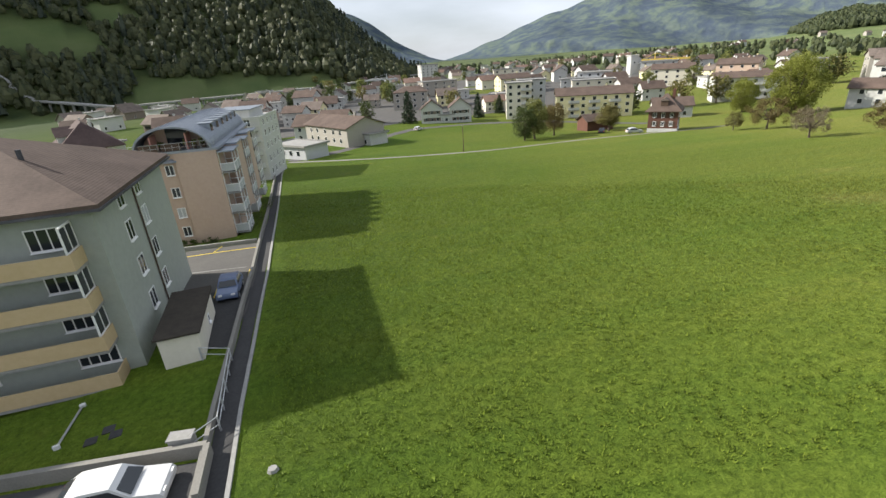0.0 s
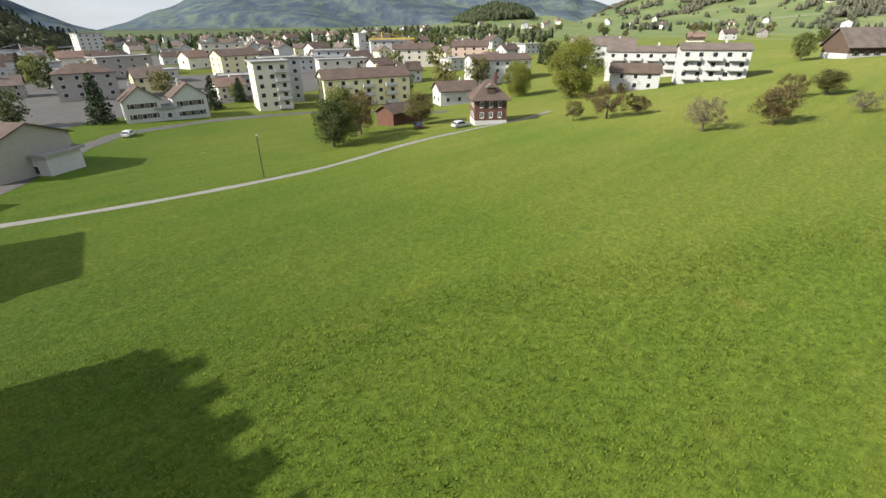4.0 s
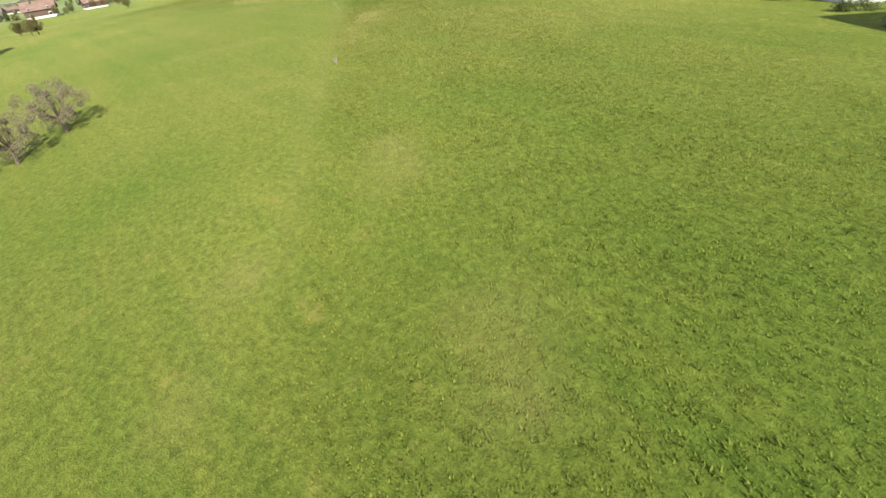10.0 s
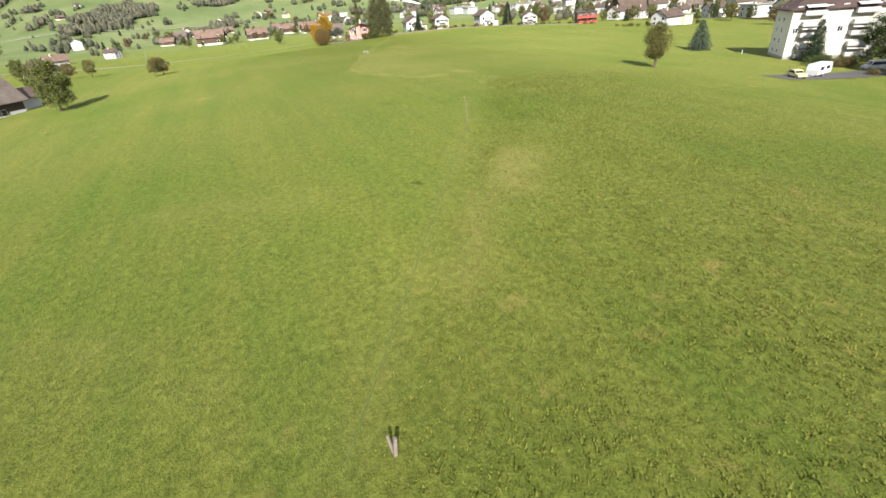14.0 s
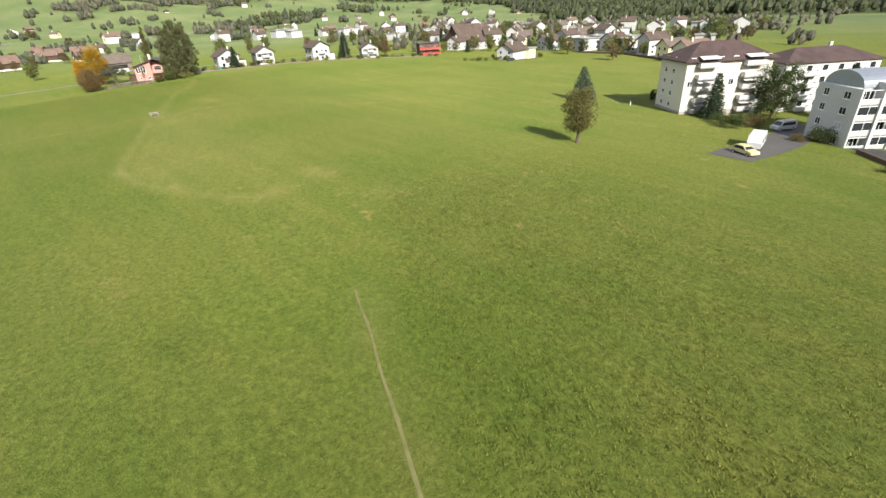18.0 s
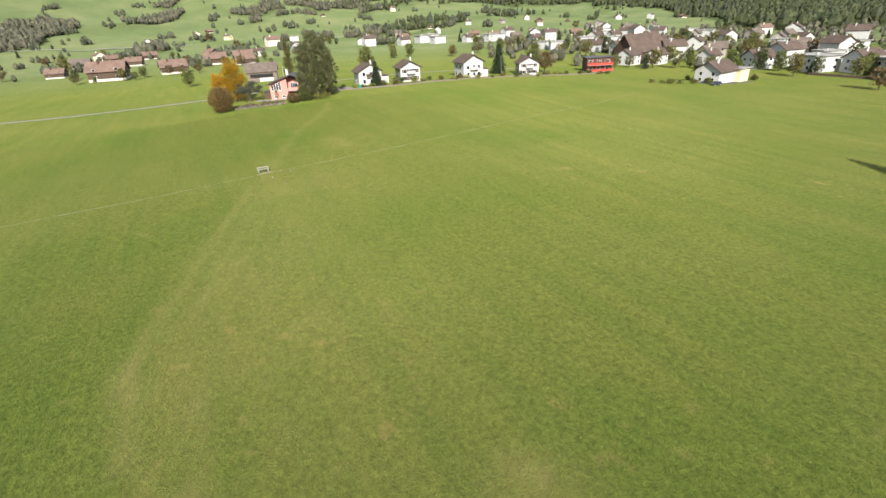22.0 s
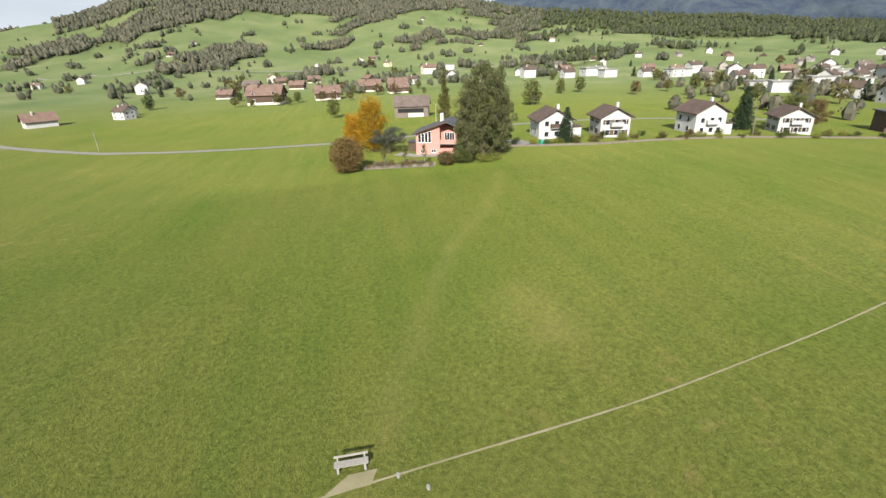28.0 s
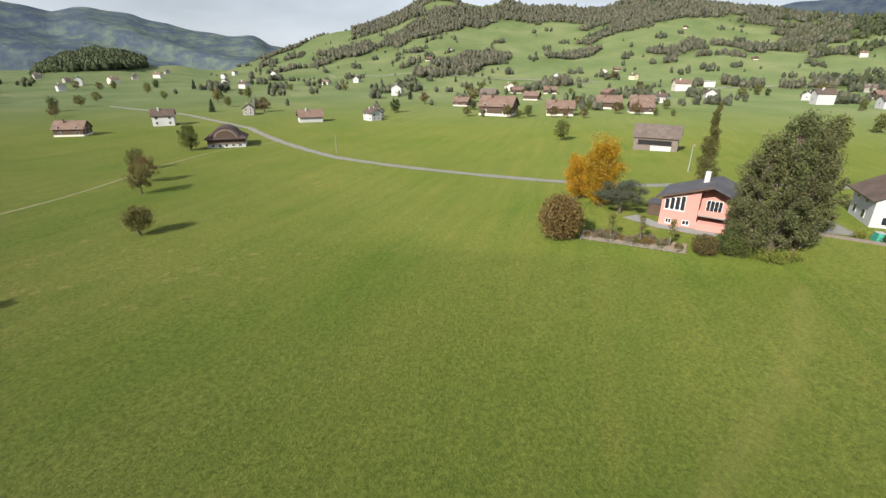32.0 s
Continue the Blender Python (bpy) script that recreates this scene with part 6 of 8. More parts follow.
# ---- south: blocks behind the slope, caravan, glass-fronted building ----
flats(60.5, -53.5, 0, 12, 10, 5, WHITE, CONCRETE, "flat", "plain white rendered block with rows of small windows", 3, z=-1.0, win=(0.9, 1.2)).matrix_basis = pose(57.1, -50.8, -0.9, 0, 0, 230.7)
flats(33, -24, 0, 20, 11, 4, GREYR, CONCRETE, "flat", "pale grey rendered block beside the garages", 5, z=-1.0, win=(0.9, 1.2)).matrix_basis = pose(29.7, -27.5, -1.4, 0, 0, 230.7)
flats(30, -92, 50, 30, 13, 5, GREIGE, CONCRETE, "flat", "large grey block behind the white one", 7, z=-3)


def block_p():
    """Five storeys, hipped maroon roof, shaded end wall and white balconies."""
    w, d, h = 20.5, 12.0, 12.6
    e = thing("apartment_block", pose(162.6, -127.2, -2.0, 0, 0, 230.5), "cream five-storey apartment block with maroon hipped roof", "building")
    part("wall", walls_geo("hip", w, d, h, 0), CREAM, e)
    part("roof", roof_geo("hip", w, d, h, 3.2, 0.9, 0.25), TILE_PURPLE, e)
    part("plinth", Geo().box(-w / 2 - 0.04, w / 2 + 0.04, -d / 2 - 0.04, d / 2 + 0.04, -2.4, 1.1), GREIGE, e)
    part("chimney", Geo().box(4.0, 4.8, -0.5, 0.5, h + 1.2, h + 4.4), TILE_PURPLE, e)
    for i in range(5):
        zz = 1.6 + i * 2.55
        for u in (-3.0, 0.6):
            window(e, "l", u, zz, 0.95, 1.1, w / 2, d / 2)
            window(e, "r", u, zz, 0.95, 1.1, w / 2, d / 2)
        for u in (-8.9, -2.4, 1.0, 8.9):
            window(e, "b", u, zz, 1.2, 1.3, w / 2, d / 2, "plain", BLIND if (i + int(u)) % 3 else GLASS)
            window(e, "f", u, zz, 1.2, 1.3, w / 2, d / 2, "plain", BLIND if (i + int(u)) % 3 else GLASS)
        for u in (-5.6, 5.4):
            for side in ("b", "f"):
                b = balcony(e, side, u, zz - 0.8, 4.6, 1.5, w / 2, d / 2, WHITE)
                if i % 2 == 0:
                    part("awning", Geo().prism([(-2.2, -1.75, 1.75), (2.2, -1.75, 1.75), (2.2, 0, 2.3), (-2.2, 0, 2.3)], [(-2.2, -1.75, 1.8), (2.2, -1.75, 1.8), (2.2, 0, 2.35), (-2.2, 0, 2.35)]), WHITE, b, "white canvas awning")
    return e


block_p()
flats(147, -151, 230.7, 24, 12, 4, WHITE, TILE_PURPLE, "hip", "pale apartment block with maroon roof", 6, (-6, 6))


def block_glass(x, y, w, label):
    """A white tower house, its front all glazed balconies between white piers, under a barrel roof. (x, y): the corner of end wall and front."""
    d, h, turn = 10.0, 11.2, 48.7
    e = thing("apartment_block", pose(x, y, at_ground(x, y) - 1.0, 0, 0, turn) @ pose(-w / 2, -d / 2, 0), label, "building")
    part("wall", Geo().box(-w / 2, w / 2, -d / 2, d / 2 - 1.6, -2.5, h).box(w / 2 - 0.35, w / 2, d / 2 - 1.6, d / 2, -2.5, h), WHITE, e)
    n = 14
    arc = [(math.cos(math.pi * i / n) * (d / 2 - 0.6) - 0.8, h + math.sin(math.pi * i / n) * 2.6) for i in range(n + 1)]
    part("roof", Geo().prism([(-w / 2 + 0.3, a, zz) for a, zz in arc], [(w / 2 - 1.2, a, zz) for a, zz in arc]), METAL, e, "barrel-shaped zinc roof")
    bays = max(2, round(w / 3.8))
    step = (w - 0.35) / bays
    for k in range(bays):
        u = -w / 2 + k * step
        part("pier", Geo().box(u - 0.12, u + 0.5, d / 2 - 1.6, d / 2 + 0.3, -2.5, h + (0.9 if k % 2 else 0.2)), WHITE, e)
        for i in range(4):
            zz = 0.2 + i * 2.75
            b = part("balcony", Geo().box(u + 0.38, u + step, d / 2 - 1.6, d / 2, zz - 0.18, zz), CONCRETE, e)
            part("balustrade", Geo().box(u + 0.42, u + step - 0.04, d / 2 - 0.10, d / 2 - 0.05, zz + 0.08, zz + 1.0), BLIND, b, "pale glass balustrade")
            part("frame", Geo().box(u + step / 2, u + step / 2 + 0.07, d / 2 - 0.1, d / 2 - 0.03, zz, zz + 2.5).box(u + 0.38, u + step, d / 2 - 0.1, d / 2 - 0.03, zz + 1.0, zz + 1.08).box(u + 0.38, u + step, d / 2 - 0.1, d / 2 - 0.03, zz + 2.45, zz + 2.55), FRAME, b)
            if (i + k) % 3:
                part("glazing", Geo().box(u + 0.42, u + step - 0.04, d / 2 - 0.09, d / 2 - 0.07, zz + 1.1, zz + 2.42), GLASS, b)
            window(e, "b", -(u + 0.19 + step / 2), zz + 0.1, step - 0.9, 2.1, w / 2, d / 2 - 1.6)
    for i in range(4):
        window(e, "r", 2.2, 1.1 + i * 2.7, 1.5, 1.3, w / 2, d / 2, "plain", BLIND if i == 1 else GLASS)
        window(e, "r", -2.6, 1.1 + i * 2.7, 1.2, 1.3, w / 2, d / 2)
    return e


block_glass(131.3, -106.3, 16.0, "white apartment house with glazed balconies and barrel roof")
block_glass(97.2, -78.4, 14.0, "white apartment house with plain end wall and glazed front")
block_glass(80.5, -80.0, 12.0, "white glazed apartment house behind the gardens")
pad("gravel_drive", [(145.7, -79.6), (139.1, -79.8), (137.6, -90), (136.6, -100), (136.0, -126), (144.5, -126), (143.3, -100.7), (145.2, -88)], ASPHALT, "grey gravel drive with parked vehicles", "drive", 0.05)


def caravan():
    x, y = 142.0, -92.6
    e = thing("caravan", pose(x, y, at_ground(x, y), 0, 0, 98), "white touring caravan parked on gravel", "caravan")
    prof = [(-3.0, 0.5), (-3.15, 1.2), (-2.7, 2.55), (2.6, 2.55), (3.1, 1.5), (3.0, 0.5)]
    part("body", Geo().prism([(a, -1.1, b) for a, b in prof], [(a, 1.1, b) for a, b in prof]), CAR_WHITE, e)
    part("window", Geo().box(-1.9, -0.6, -1.12, 1.12, 1.35, 2.0).box(0.6, 2.0, -1.12, 1.12, 1.35, 2.0), GLASS, e)
    part("front_window", Geo().prism([(-3.13, -0.8, 1.4), (-3.13, 0.8, 1.4), (-2.85, 0.8, 2.2), (-2.85, -0.8, 2.2)], [(-3.0, -0.8, 1.4), (-3.0, 0.8, 1.4), (-2.75, 0.8, 2.2), (-2.75, -0.8, 2.2)]), GLASS, e)
    for s in (-1, 1):
        t = part("wheel", Geo().tube((0, -0.1, 0), (0, 0.1, 0), 0.32, n=14), RUBBER, e, "", pose(0.2, s * 0.95, 0.32))
        part("rim", Geo().tube((0, -0.11, 0), (0, 0.11, 0), 0.2, n=10), STEEL, t)
    part("drawbar", Geo().bar((3.0, -0.5, 0.45), (4.2, 0, 0.45), 0.08, 0.1).bar((3.0, 0.5, 0.45), (4.2, 0, 0.45), 0.08, 0.1), STEEL, e)
    return e


caravan()
car(141.6, -84.8, 150, CAR_YELLOW, "small pale yellow pickup car parked before the caravan", 4.5)
car(143.0, -115.5, 60, CAR_SILVER, "pale van parked beside the hedge", 4.9, 1.9, 2.0, True)
car(28.0, -9.5, 20, CAR_WHITE, "white van parked at the block", 4.8, 1.9, 2.0, True)
car(33.0, -11.0, 15, CAR_SILVER, "silver car parked at the block", 4.2)
car(24.5, -0.5, 80, CAR_SILVER, "silver car parked before the garages", 4.2)
pad("yard", [(34, -14), (34.5, -7), (24, -4), (10, -4), (10, -16)], ASPHALT, "grey asphalt yard in front of the block", "yard", 0.05)
pad("garage_yard", [(30.5, 2), (24, 4), (10, 7), (10, -2), (24, -3)], ASPHALT_DARK, "dark asphalt before the garages", "yard", 0.08)
e = thing("garage_row", pose(25.5, 2.4, at_ground(25.5, 2.4) - 0.8, 0, 0, -14), "low white garage row with grey doors", "garage")
part("wall", Geo().box(-7, 5.5, -2.5, 2.5, -1.5, 2.0), WHITE, e)
part("roof", Geo().box(-7.2, 5.7, -2.7, 2.7, 2.0, 2.2), CONCRETE, e)
for k in range(4):
    part("door", Geo().box(-6.4 + k * 3.0, -4.0 + k * 3.0, 2.5, 2.55, 0.05, 1.85), GREYR, e)
rail_fence("paddock_fence", [(37.6, -14.5), (36.4, -1.5), (26.5, 8.8)], "thin pale post and rail fence at the meadow edge", 0.9, 2.6, BENCHWOOD, (0.45, 0.85))
rail_fence("paddock_fence", [(40.9, -5.5), (42.5, -17)], "old wooden post fence down the slope", 1.0, 1.8, OLDWOOD, (0.9,))
for (x, y, w, d, h, m, lab, r) in (
    (66, -42.5, 7, 2.5, 2.2, LEAF_HEDGE, "dark hedge below the white block", 0), (52.5, -37, 10, 2.2, 1.8, LEAF_HEDGE, "ragged hedge along the slope", 52),
    (46, -28, 10, 3, 2.4, LEAF_OLIVE, "olive and yellow shrubs by the block", 60), (41, -20.5, 5, 3, 2.6, LEAF_HEDGE, "dark green shrubs by the fence", 60),
    (74, -45, 8, 4, 3.0, LEAF_HEDGE, "dense dark shrubs at the terrace", 10), (81.5, -68.5, 6, 3, 2.6, LEAF_RED, "red-leaved shrubs below the glass front", 40),
    (74.5, -52, 9, 3, 2.2, LEAF_HEDGE, "clipped hedge at the meadow edge", 40), (112, -86, 9, 3, 2.2, LEAF_HEDGE, "dark hedge along the terrace", 50),
    (121, -94.5, 11, 2.5, 1.9, LEAF_HEDGE, "low hedge before the glazed balconies", 53), (106.5, -73.5, 9, 3.2, 3.0, LEAF_RUST, "tall brownish hedge at the court corner", 53), (99, -65.5, 8, 2.6, 2.0, LEAF_HEDGE, "dark hedge at the meadow edge", 40), (115, -86.5, 8, 2.2, 1.7, LEAF_HEDGE, "dark hedge above the court", 53), (150, -115, 6, 3, 2.4, LEAF_OLIVE, "tall shrubs beside the drive", 30),
    (154, -112, 5, 3, 2.2, LEAF_HEDGE, "rounded shrubs beside the drive", 10), (135, -108, 5, 3, 3.0, LEAF_HEDGE, "dark evergreen shrub at the drive", 0), (150.8, -108.2, 5, 4, 3.0, LEAF_HEDGE, "rounded green shrub beside the drive", 20), (148.4, -113.4, 4.5, 3.5, 2.8, LEAF_RUST, "brownish shrub beside the drive", 40),
    (137.4, -107.5, 7, 3, 1.6, LEAF_RUST, "low dark hedge at the end of the drive", 60), (160.5, -116.5, 6, 2.5, 1.5, LEAF_HEDGE, "low shrubs at the foot of the block", -40), (152.5, -122.5, 7, 2.5, 1.8, LEAF_HEDGE, "dark shrubs at the foot of the block", 50)):
    bush(x, y, w, d, h, m, lab, 1, "shrubs at the blocks", r)
tree("dark", 77.5, -70, 5.5, "small dark tree before the glass front", 3)
tree("rust", 72, -64, 5.5, "small red-leaved tree on the terrace", 2)
wall_line("terrace_wall", [(129, -103.5), (118, -88), (108, -75)], 0.4, 0.7, BROWNWOOD, "dark timber retaining wall of the terrace", 1.5)
pad("terrace_court", [(131, -108), (127, -101.5), (107, -73.5), (101, -66), (96, -76), (112, -96), (124, -111)], ASPHALT_DARK, "dark paved court before the glazed front", "court", 0.05)
tree("fruit", 163.2, -68.3, 9.4, "lone fruit tree with a thin brownish crown on the meadow", 0, wide=0.66)
tree("bluespruce", 190.8, -115.4, 9.2, "blue spruce standing on the meadow", 0, wide=1.6)
tree("spruce", 157.5, -116.5, 10.5, "dark slender conifer before the block", 0)
tree("dark", 148.5, -129, 12, "broad dark evergreen before the block", 0, wide=1.25)
tree("spruce", 137.0, -137.5, 13, "dark conifer before the further block", 1)
tree("spruce", 131.5, -134.0, 10, "dark conifer beside the glazed building", 0)
tree("dark", 178, -131, 3.0, "dark shrub in the shade of the block", 1)
tree("round", 118, -165, 13, "tall green tree behind the blocks", 0)
tree("round", 141, -168, 12, "green tree behind the blocks", 1)
e = thing("post", pose(178, -118, at_ground(178, -118)), "short white marker post in the grass", "post")
part("shaft", Geo().tube((0, 0, -0.2), (0, 0, 1.0), 0.09, 0.07, 8), FRAME, e)
part("cap", Geo().tube((0, 0, 1.0), (0, 0, 1.1), 0.09, 0.03, 8), FRAME, e)

# ---- middle of the meadow ----
e = thing("post", pose(91.0, 19.0, at_ground(91.0, 19.0), 8, 6, 0), "leaning pair of wooden field posts", "post")
part("shaft", Geo().box(-0.07, 0.07, -0.07, 0.07, -0.3, 0.8), OLDWOOD, e)
part("brace", Geo().bar((0.1, 0, -0.1), (0.35, 0.2, 0.7), 0.08, 0.08), OLDWOOD, e)


def bench():
    x, y = 244.9, -22.8
    e = thing("bench", pose(x, y, at_ground(x, y) + 0.04, 0, 0, -90), "bleached wooden bench beside the footpath", "bench")
    for k in range(3):
        part("seat_slat", Geo().box(-0.95, 0.95, -0.24 + k * 0.16, -0.1 + k * 0.16, 0.42, 0.46), BENCHWOOD, e)
    part("back_slat", Geo().box(-0.95, 0.95, 0.29, 0.325, 0.62, 0.77), BENCHWOOD, e)
    for s in (-0.75, 0.75):
        part("leg", Geo().box(s - 0.06, s + 0.06, -0.25, -0.15, -0.15, 0.42), CONCRETE, e)
        part("leg", Geo().box(s - 0.06, s + 0.06, 0.18, 0.28, -0.15, 0.42).bar((s, 0.25, 0.4), (s, 0.33, 0.76), 0.08, 0.05), CONCRETE, e)
    return e


bench()
pad("worn_patch", [(243.3, -21.2), (243.6, -23.8), (244.6, -24.2), (244.5, -22.6)], TROD, "bare trodden patch in front of the bench", "ground", 0.035)
strip("footpath", [(240.5, 40), (240.4, 20), (240.8, 4.2), (241.0, -6.4), (241.8, -11.5), (242.6, -16.7), (243.75, -23.6), (244.8, -31.0), (246.3, -41.4), (248.4, -50.5), (251.3, -62.7), (260.9, -96.6), (266, -118), (279, -150)], 0.16, TROD, "narrow trodden footpath through the grass", "path", 0.03)
for px, py in ((243.9, -25.3), (242.8, -26.8), (240.7, -23.5)):
    single("paving_stone", Geo().prism([(math.cos(a) * 0.24, math.sin(a) * 0.13, -0.05) for a in np.arange(0, 6.2, 0.8)], [(math.cos(a) * 0.2, math.sin(a) * 0.1, 0.06) for a in np.arange(0, 6.2, 0.8)]), CONCRETE, "pale flat stone beside the bench", "stone", group="stones by the bench", m=pose(px, py, at_ground(px, py)))

# ---- east: the salmon house and its garden ----
def salmon_house():
    """Gabled front under a slate roof that climbs to a ridge, a recessed balcony bay beside it and a lower wing."""
    w, d = 5.7, 9.0
    e = thing("house", pose(333.8, -39.4, 5.3, 0, 0, -109.7) @ pose(w / 2, d / 2, 0), "salmon rendered house with sloping slate roof", "house")
    x0, x1, y0, y1 = -w / 2, w / 2, -d / 2, d / 2
    part("wall", Geo().prism([(x0, y0, -2), (x1, y0, -2), (x1, y1, -2), (x0, y1, -2)], [(x0, y0, 5.0), (x1, y0, 6.9), (x1, y1, 6.9), (x0, y1, 5.0)]), SALMON, e)
    part("recessed_wall", Geo().prism([(x1, y0 + 2.2, -2), (x1 + 5.5, y0 + 2.2, -2), (x1 + 5.5, y1, -2), (x1, y1, -2)], [(x1, y0 + 2.2, 6.9), (x1 + 5.5, y0 + 2.2, 5.4), (x1 + 5.5, y1, 5.4), (x1, y1, 6.9)]), SALMON, e)
    rk = lambda u: 5.0 + (u - x0) * 0.335
    top = x1 + 1.6
    for lo, hi, za, zb in ((x0 - 0.9, top, rk(x0 - 0.9), rk(top)), (top, x1 + 6.3, rk(top), rk(top) - 2.0)):
        part("roof", Geo().prism([(lo, y0 - 0.8, za), (hi, y0 - 0.8, zb), (hi, y1 + 0.8, zb), (lo, y1 + 0.8, za)], [(lo, y0 - 0.8, za + 0.26), (hi, y0 - 0.8, zb + 0.26), (hi, y1 + 0.8, zb + 0.26), (lo, y1 + 0.8, za + 0.26)]), SLATE, e)
    part("fascia", Geo().bar((x0 - 0.9, y0 - 0.84, rk(x0 - 0.9) + 0.1), (top, y0 - 0.84, rk(top) + 0.1), 0.06, 0.3), BROWNWOOD, e)
    part("chimney", Geo().box(x1 - 0.6, x1 + 0.2, 0.8, 1.6, 6.6, 8.9), WHITE, e)
    for k in range(4):
        window(e, "f", x0 + 0.9 + k * 0.8, 2.9, 0.74, 1.9 + 0.22 * k, w / 2, d / 2, "plain", GLASS)
    window(e, "f", x0 + 1.5, 0.5, 0.9, 0.8, w / 2, d / 2)
    window(e, "f", x0 + 4.2, 0.6, 1.1, 0.8, w / 2, d / 2)
    for u in (-2.5, 1.0):
        window(e, "l", u, 2.9, 1.3, 1.4, w / 2, d / 2)
        window(e, "b", u, 2.9, 1.3, 1.4, w / 2, d / 2)
    window(e, "f", x1 + 2.0, 2.75, 2.4, 2.1, w / 2, d / 2 - 2.2)
    b = part("balcony", Geo().box(x1 + 0.02, x1 + 4.6, y0 + 0.3, y0 + 2.18, 2.4, 2.6), CONCRETE, e)
    part("parapet", Geo().box(x1 + 0.02, x1 + 4.6, y0 + 0.3, y0 + 0.4, 2.6, 3.5), SALMON, b)
    part("garden_wall", Geo().box(x1 + 0.02, x1 + 6.5, y0 - 0.6, y0 - 0.3, -1.5, 1.6), SALMON, e)
    part("lower_wing", Geo().box(x0 - 3.0, x0 - 0.02, 0.5, 3.6, -1.5, 2.2), BROWNWOOD, e)
    part("wing_roof", Geo().box(x0 - 3.3, x0 - 0.02, 0.2, 3.9, 2.2, 2.35), SLATE, e)
    return e


salmon_house()
pad("terrace", [(336.6, -33.8), (339.0, -36.5), (333.6, -39.8), (330.0, -48.0), (327.4, -46.6), (331.4, -38.6)], CONCRETE, "pale paved terrace beside the house", "terrace", 0.06)
pad("flower_bed", [(322.9, -26.6), (319.0, -41.0), (323.6, -42.2), (327.8, -27.0)], SOIL, "long bed of bare soil and dry plants", "flower bed", 0.05)
rail_fence("garden_fence", [(322.5, -26.6), (318.6, -41.2)], "low bleached slat fence along the bed", 0.75, 1.5, BENCHWOOD, (0.35, 0.65, 0.95))
for k, (px, py) in enumerate(((323.8, -31.1), (322.9, -35.4), (322.0, -39.5))):
    e = thing("sapling", pose(px, py, at_ground(px, py)), "young staked sapling in the flower bed", "tree", "saplings in the bed")
    part("stake", Geo().tube((0.15, 0, -0.2), (0.15, 0, 2.3), 0.08, n=7), BENCHWOOD, e)
    part("trunk", Geo().tube((0, 0, -0.2), (0, 0, 3.2), 0.05, 0.02, 6), BARK, e)
    part("crown", quads_mesh("crown", leaf_quads(np.random.default_rng(k), [(0, 0, 2.4), (0.1, 0, 3.1), (0, 0.1, 3.9)], [0.7, 0.7, 0.5], 240, 0.26), LEAF_OLIVE), None, e)
bed = random.Random(8)
for k in range(46):
    t, f = bed.random(), bed.random()
    bush(323.4 - 3.7 * t + f * 3.8, -27.4 - 13.6 * t, bed.uniform(1.0, 1.9), bed.uniform(0.9, 1.5), bed.uniform(0.5, 1.15), bed.choice((LEAF_PALE, LEAF_PALE, LEAF_BROWN, LEAF_OLIVE)), "low dry perennial in the flower bed", k, "plants in the bed")
bush(322.2, -23.2, 7.6, 7.6, 7.6, LEAF_BROWN, "large rounded rusty-leaved beech shrub", 5, ball=True)
bush(319.6, -43.6, 5.4, 4.2, 3.0, LEAF_RUST, "dark brownish rounded shrub at the garden corner", 2, ball=True)
bush(320.4, -47.0, 4.6, 4.2, 4.2, LEAF_HEDGE, "dark green shrub under the tall trees", 2, ball=True)
bush(331.5, -50.5, 3.5, 3, 3.2, LEAF_RED, "red-leaved shrub at the house wall", 3)
tree("golden", 344.5, -30.0, 13.5, "big maple with golden autumn leaves", 0, wide=0.85)
tree("golden", 350.0, -25.5, 9.5, "smaller maple turning yellow", 1)
tree("pine", 339.5, -33.5, 6.6, "spreading blue-green pine in the garden", 0, wide=1.0)
tree("tall", 320.2, -49.0, 16.6, "tall leafy tree of the loose green group", 0, wide=0.9)
tree("tall", 321.0, -52.0, 19.6, "tallest leafy tree of the green group", 1, wide=0.85)
tree("tall", 323.0, -55.8, 18.4, "tall ragged leafy tree at the garden edge", 2, wide=0.85)
tree("tall", 326.0, -57.8, 14.2, "slender leafy tree at the garden edge", 0, wide=0.8)
tree("tall", 325.0, -50.0, 14.0, "smaller leafy tree close to the salmon house", 2, wide=1.0)
bush(318.0, -53.0, 3, 7, 2.4, LEAF_BRIGHT, "bright green undergrowth below the tall trees", 4)
bush(319.0, -47.5, 3, 4, 3.4, LEAF_GREEN, "green undergrowth below the tall trees", 4)
tree("poplar", 366.2, -53.0, 19.5, "slim columnar poplar behind the house", 0)
e = thing("street_lamp", pose(388, -54.2, at_ground(388, -54.2)), "tall slim street lamp beside the lane", "street lamp")
part("pole", Geo().tube((0, 0, -0.3), (0, 0, 7.2), 0.12, 0.07, 8), STEEL, e)
part("arm", Geo().tube((0, 0, 7.2), (-1.3, 0, 7.5), 0.06, n=6), STEEL, e)
part("lamp_head", Geo().box(-1.9, -1.2, -0.15, 0.15, 7.42, 7.56), STEEL, e)

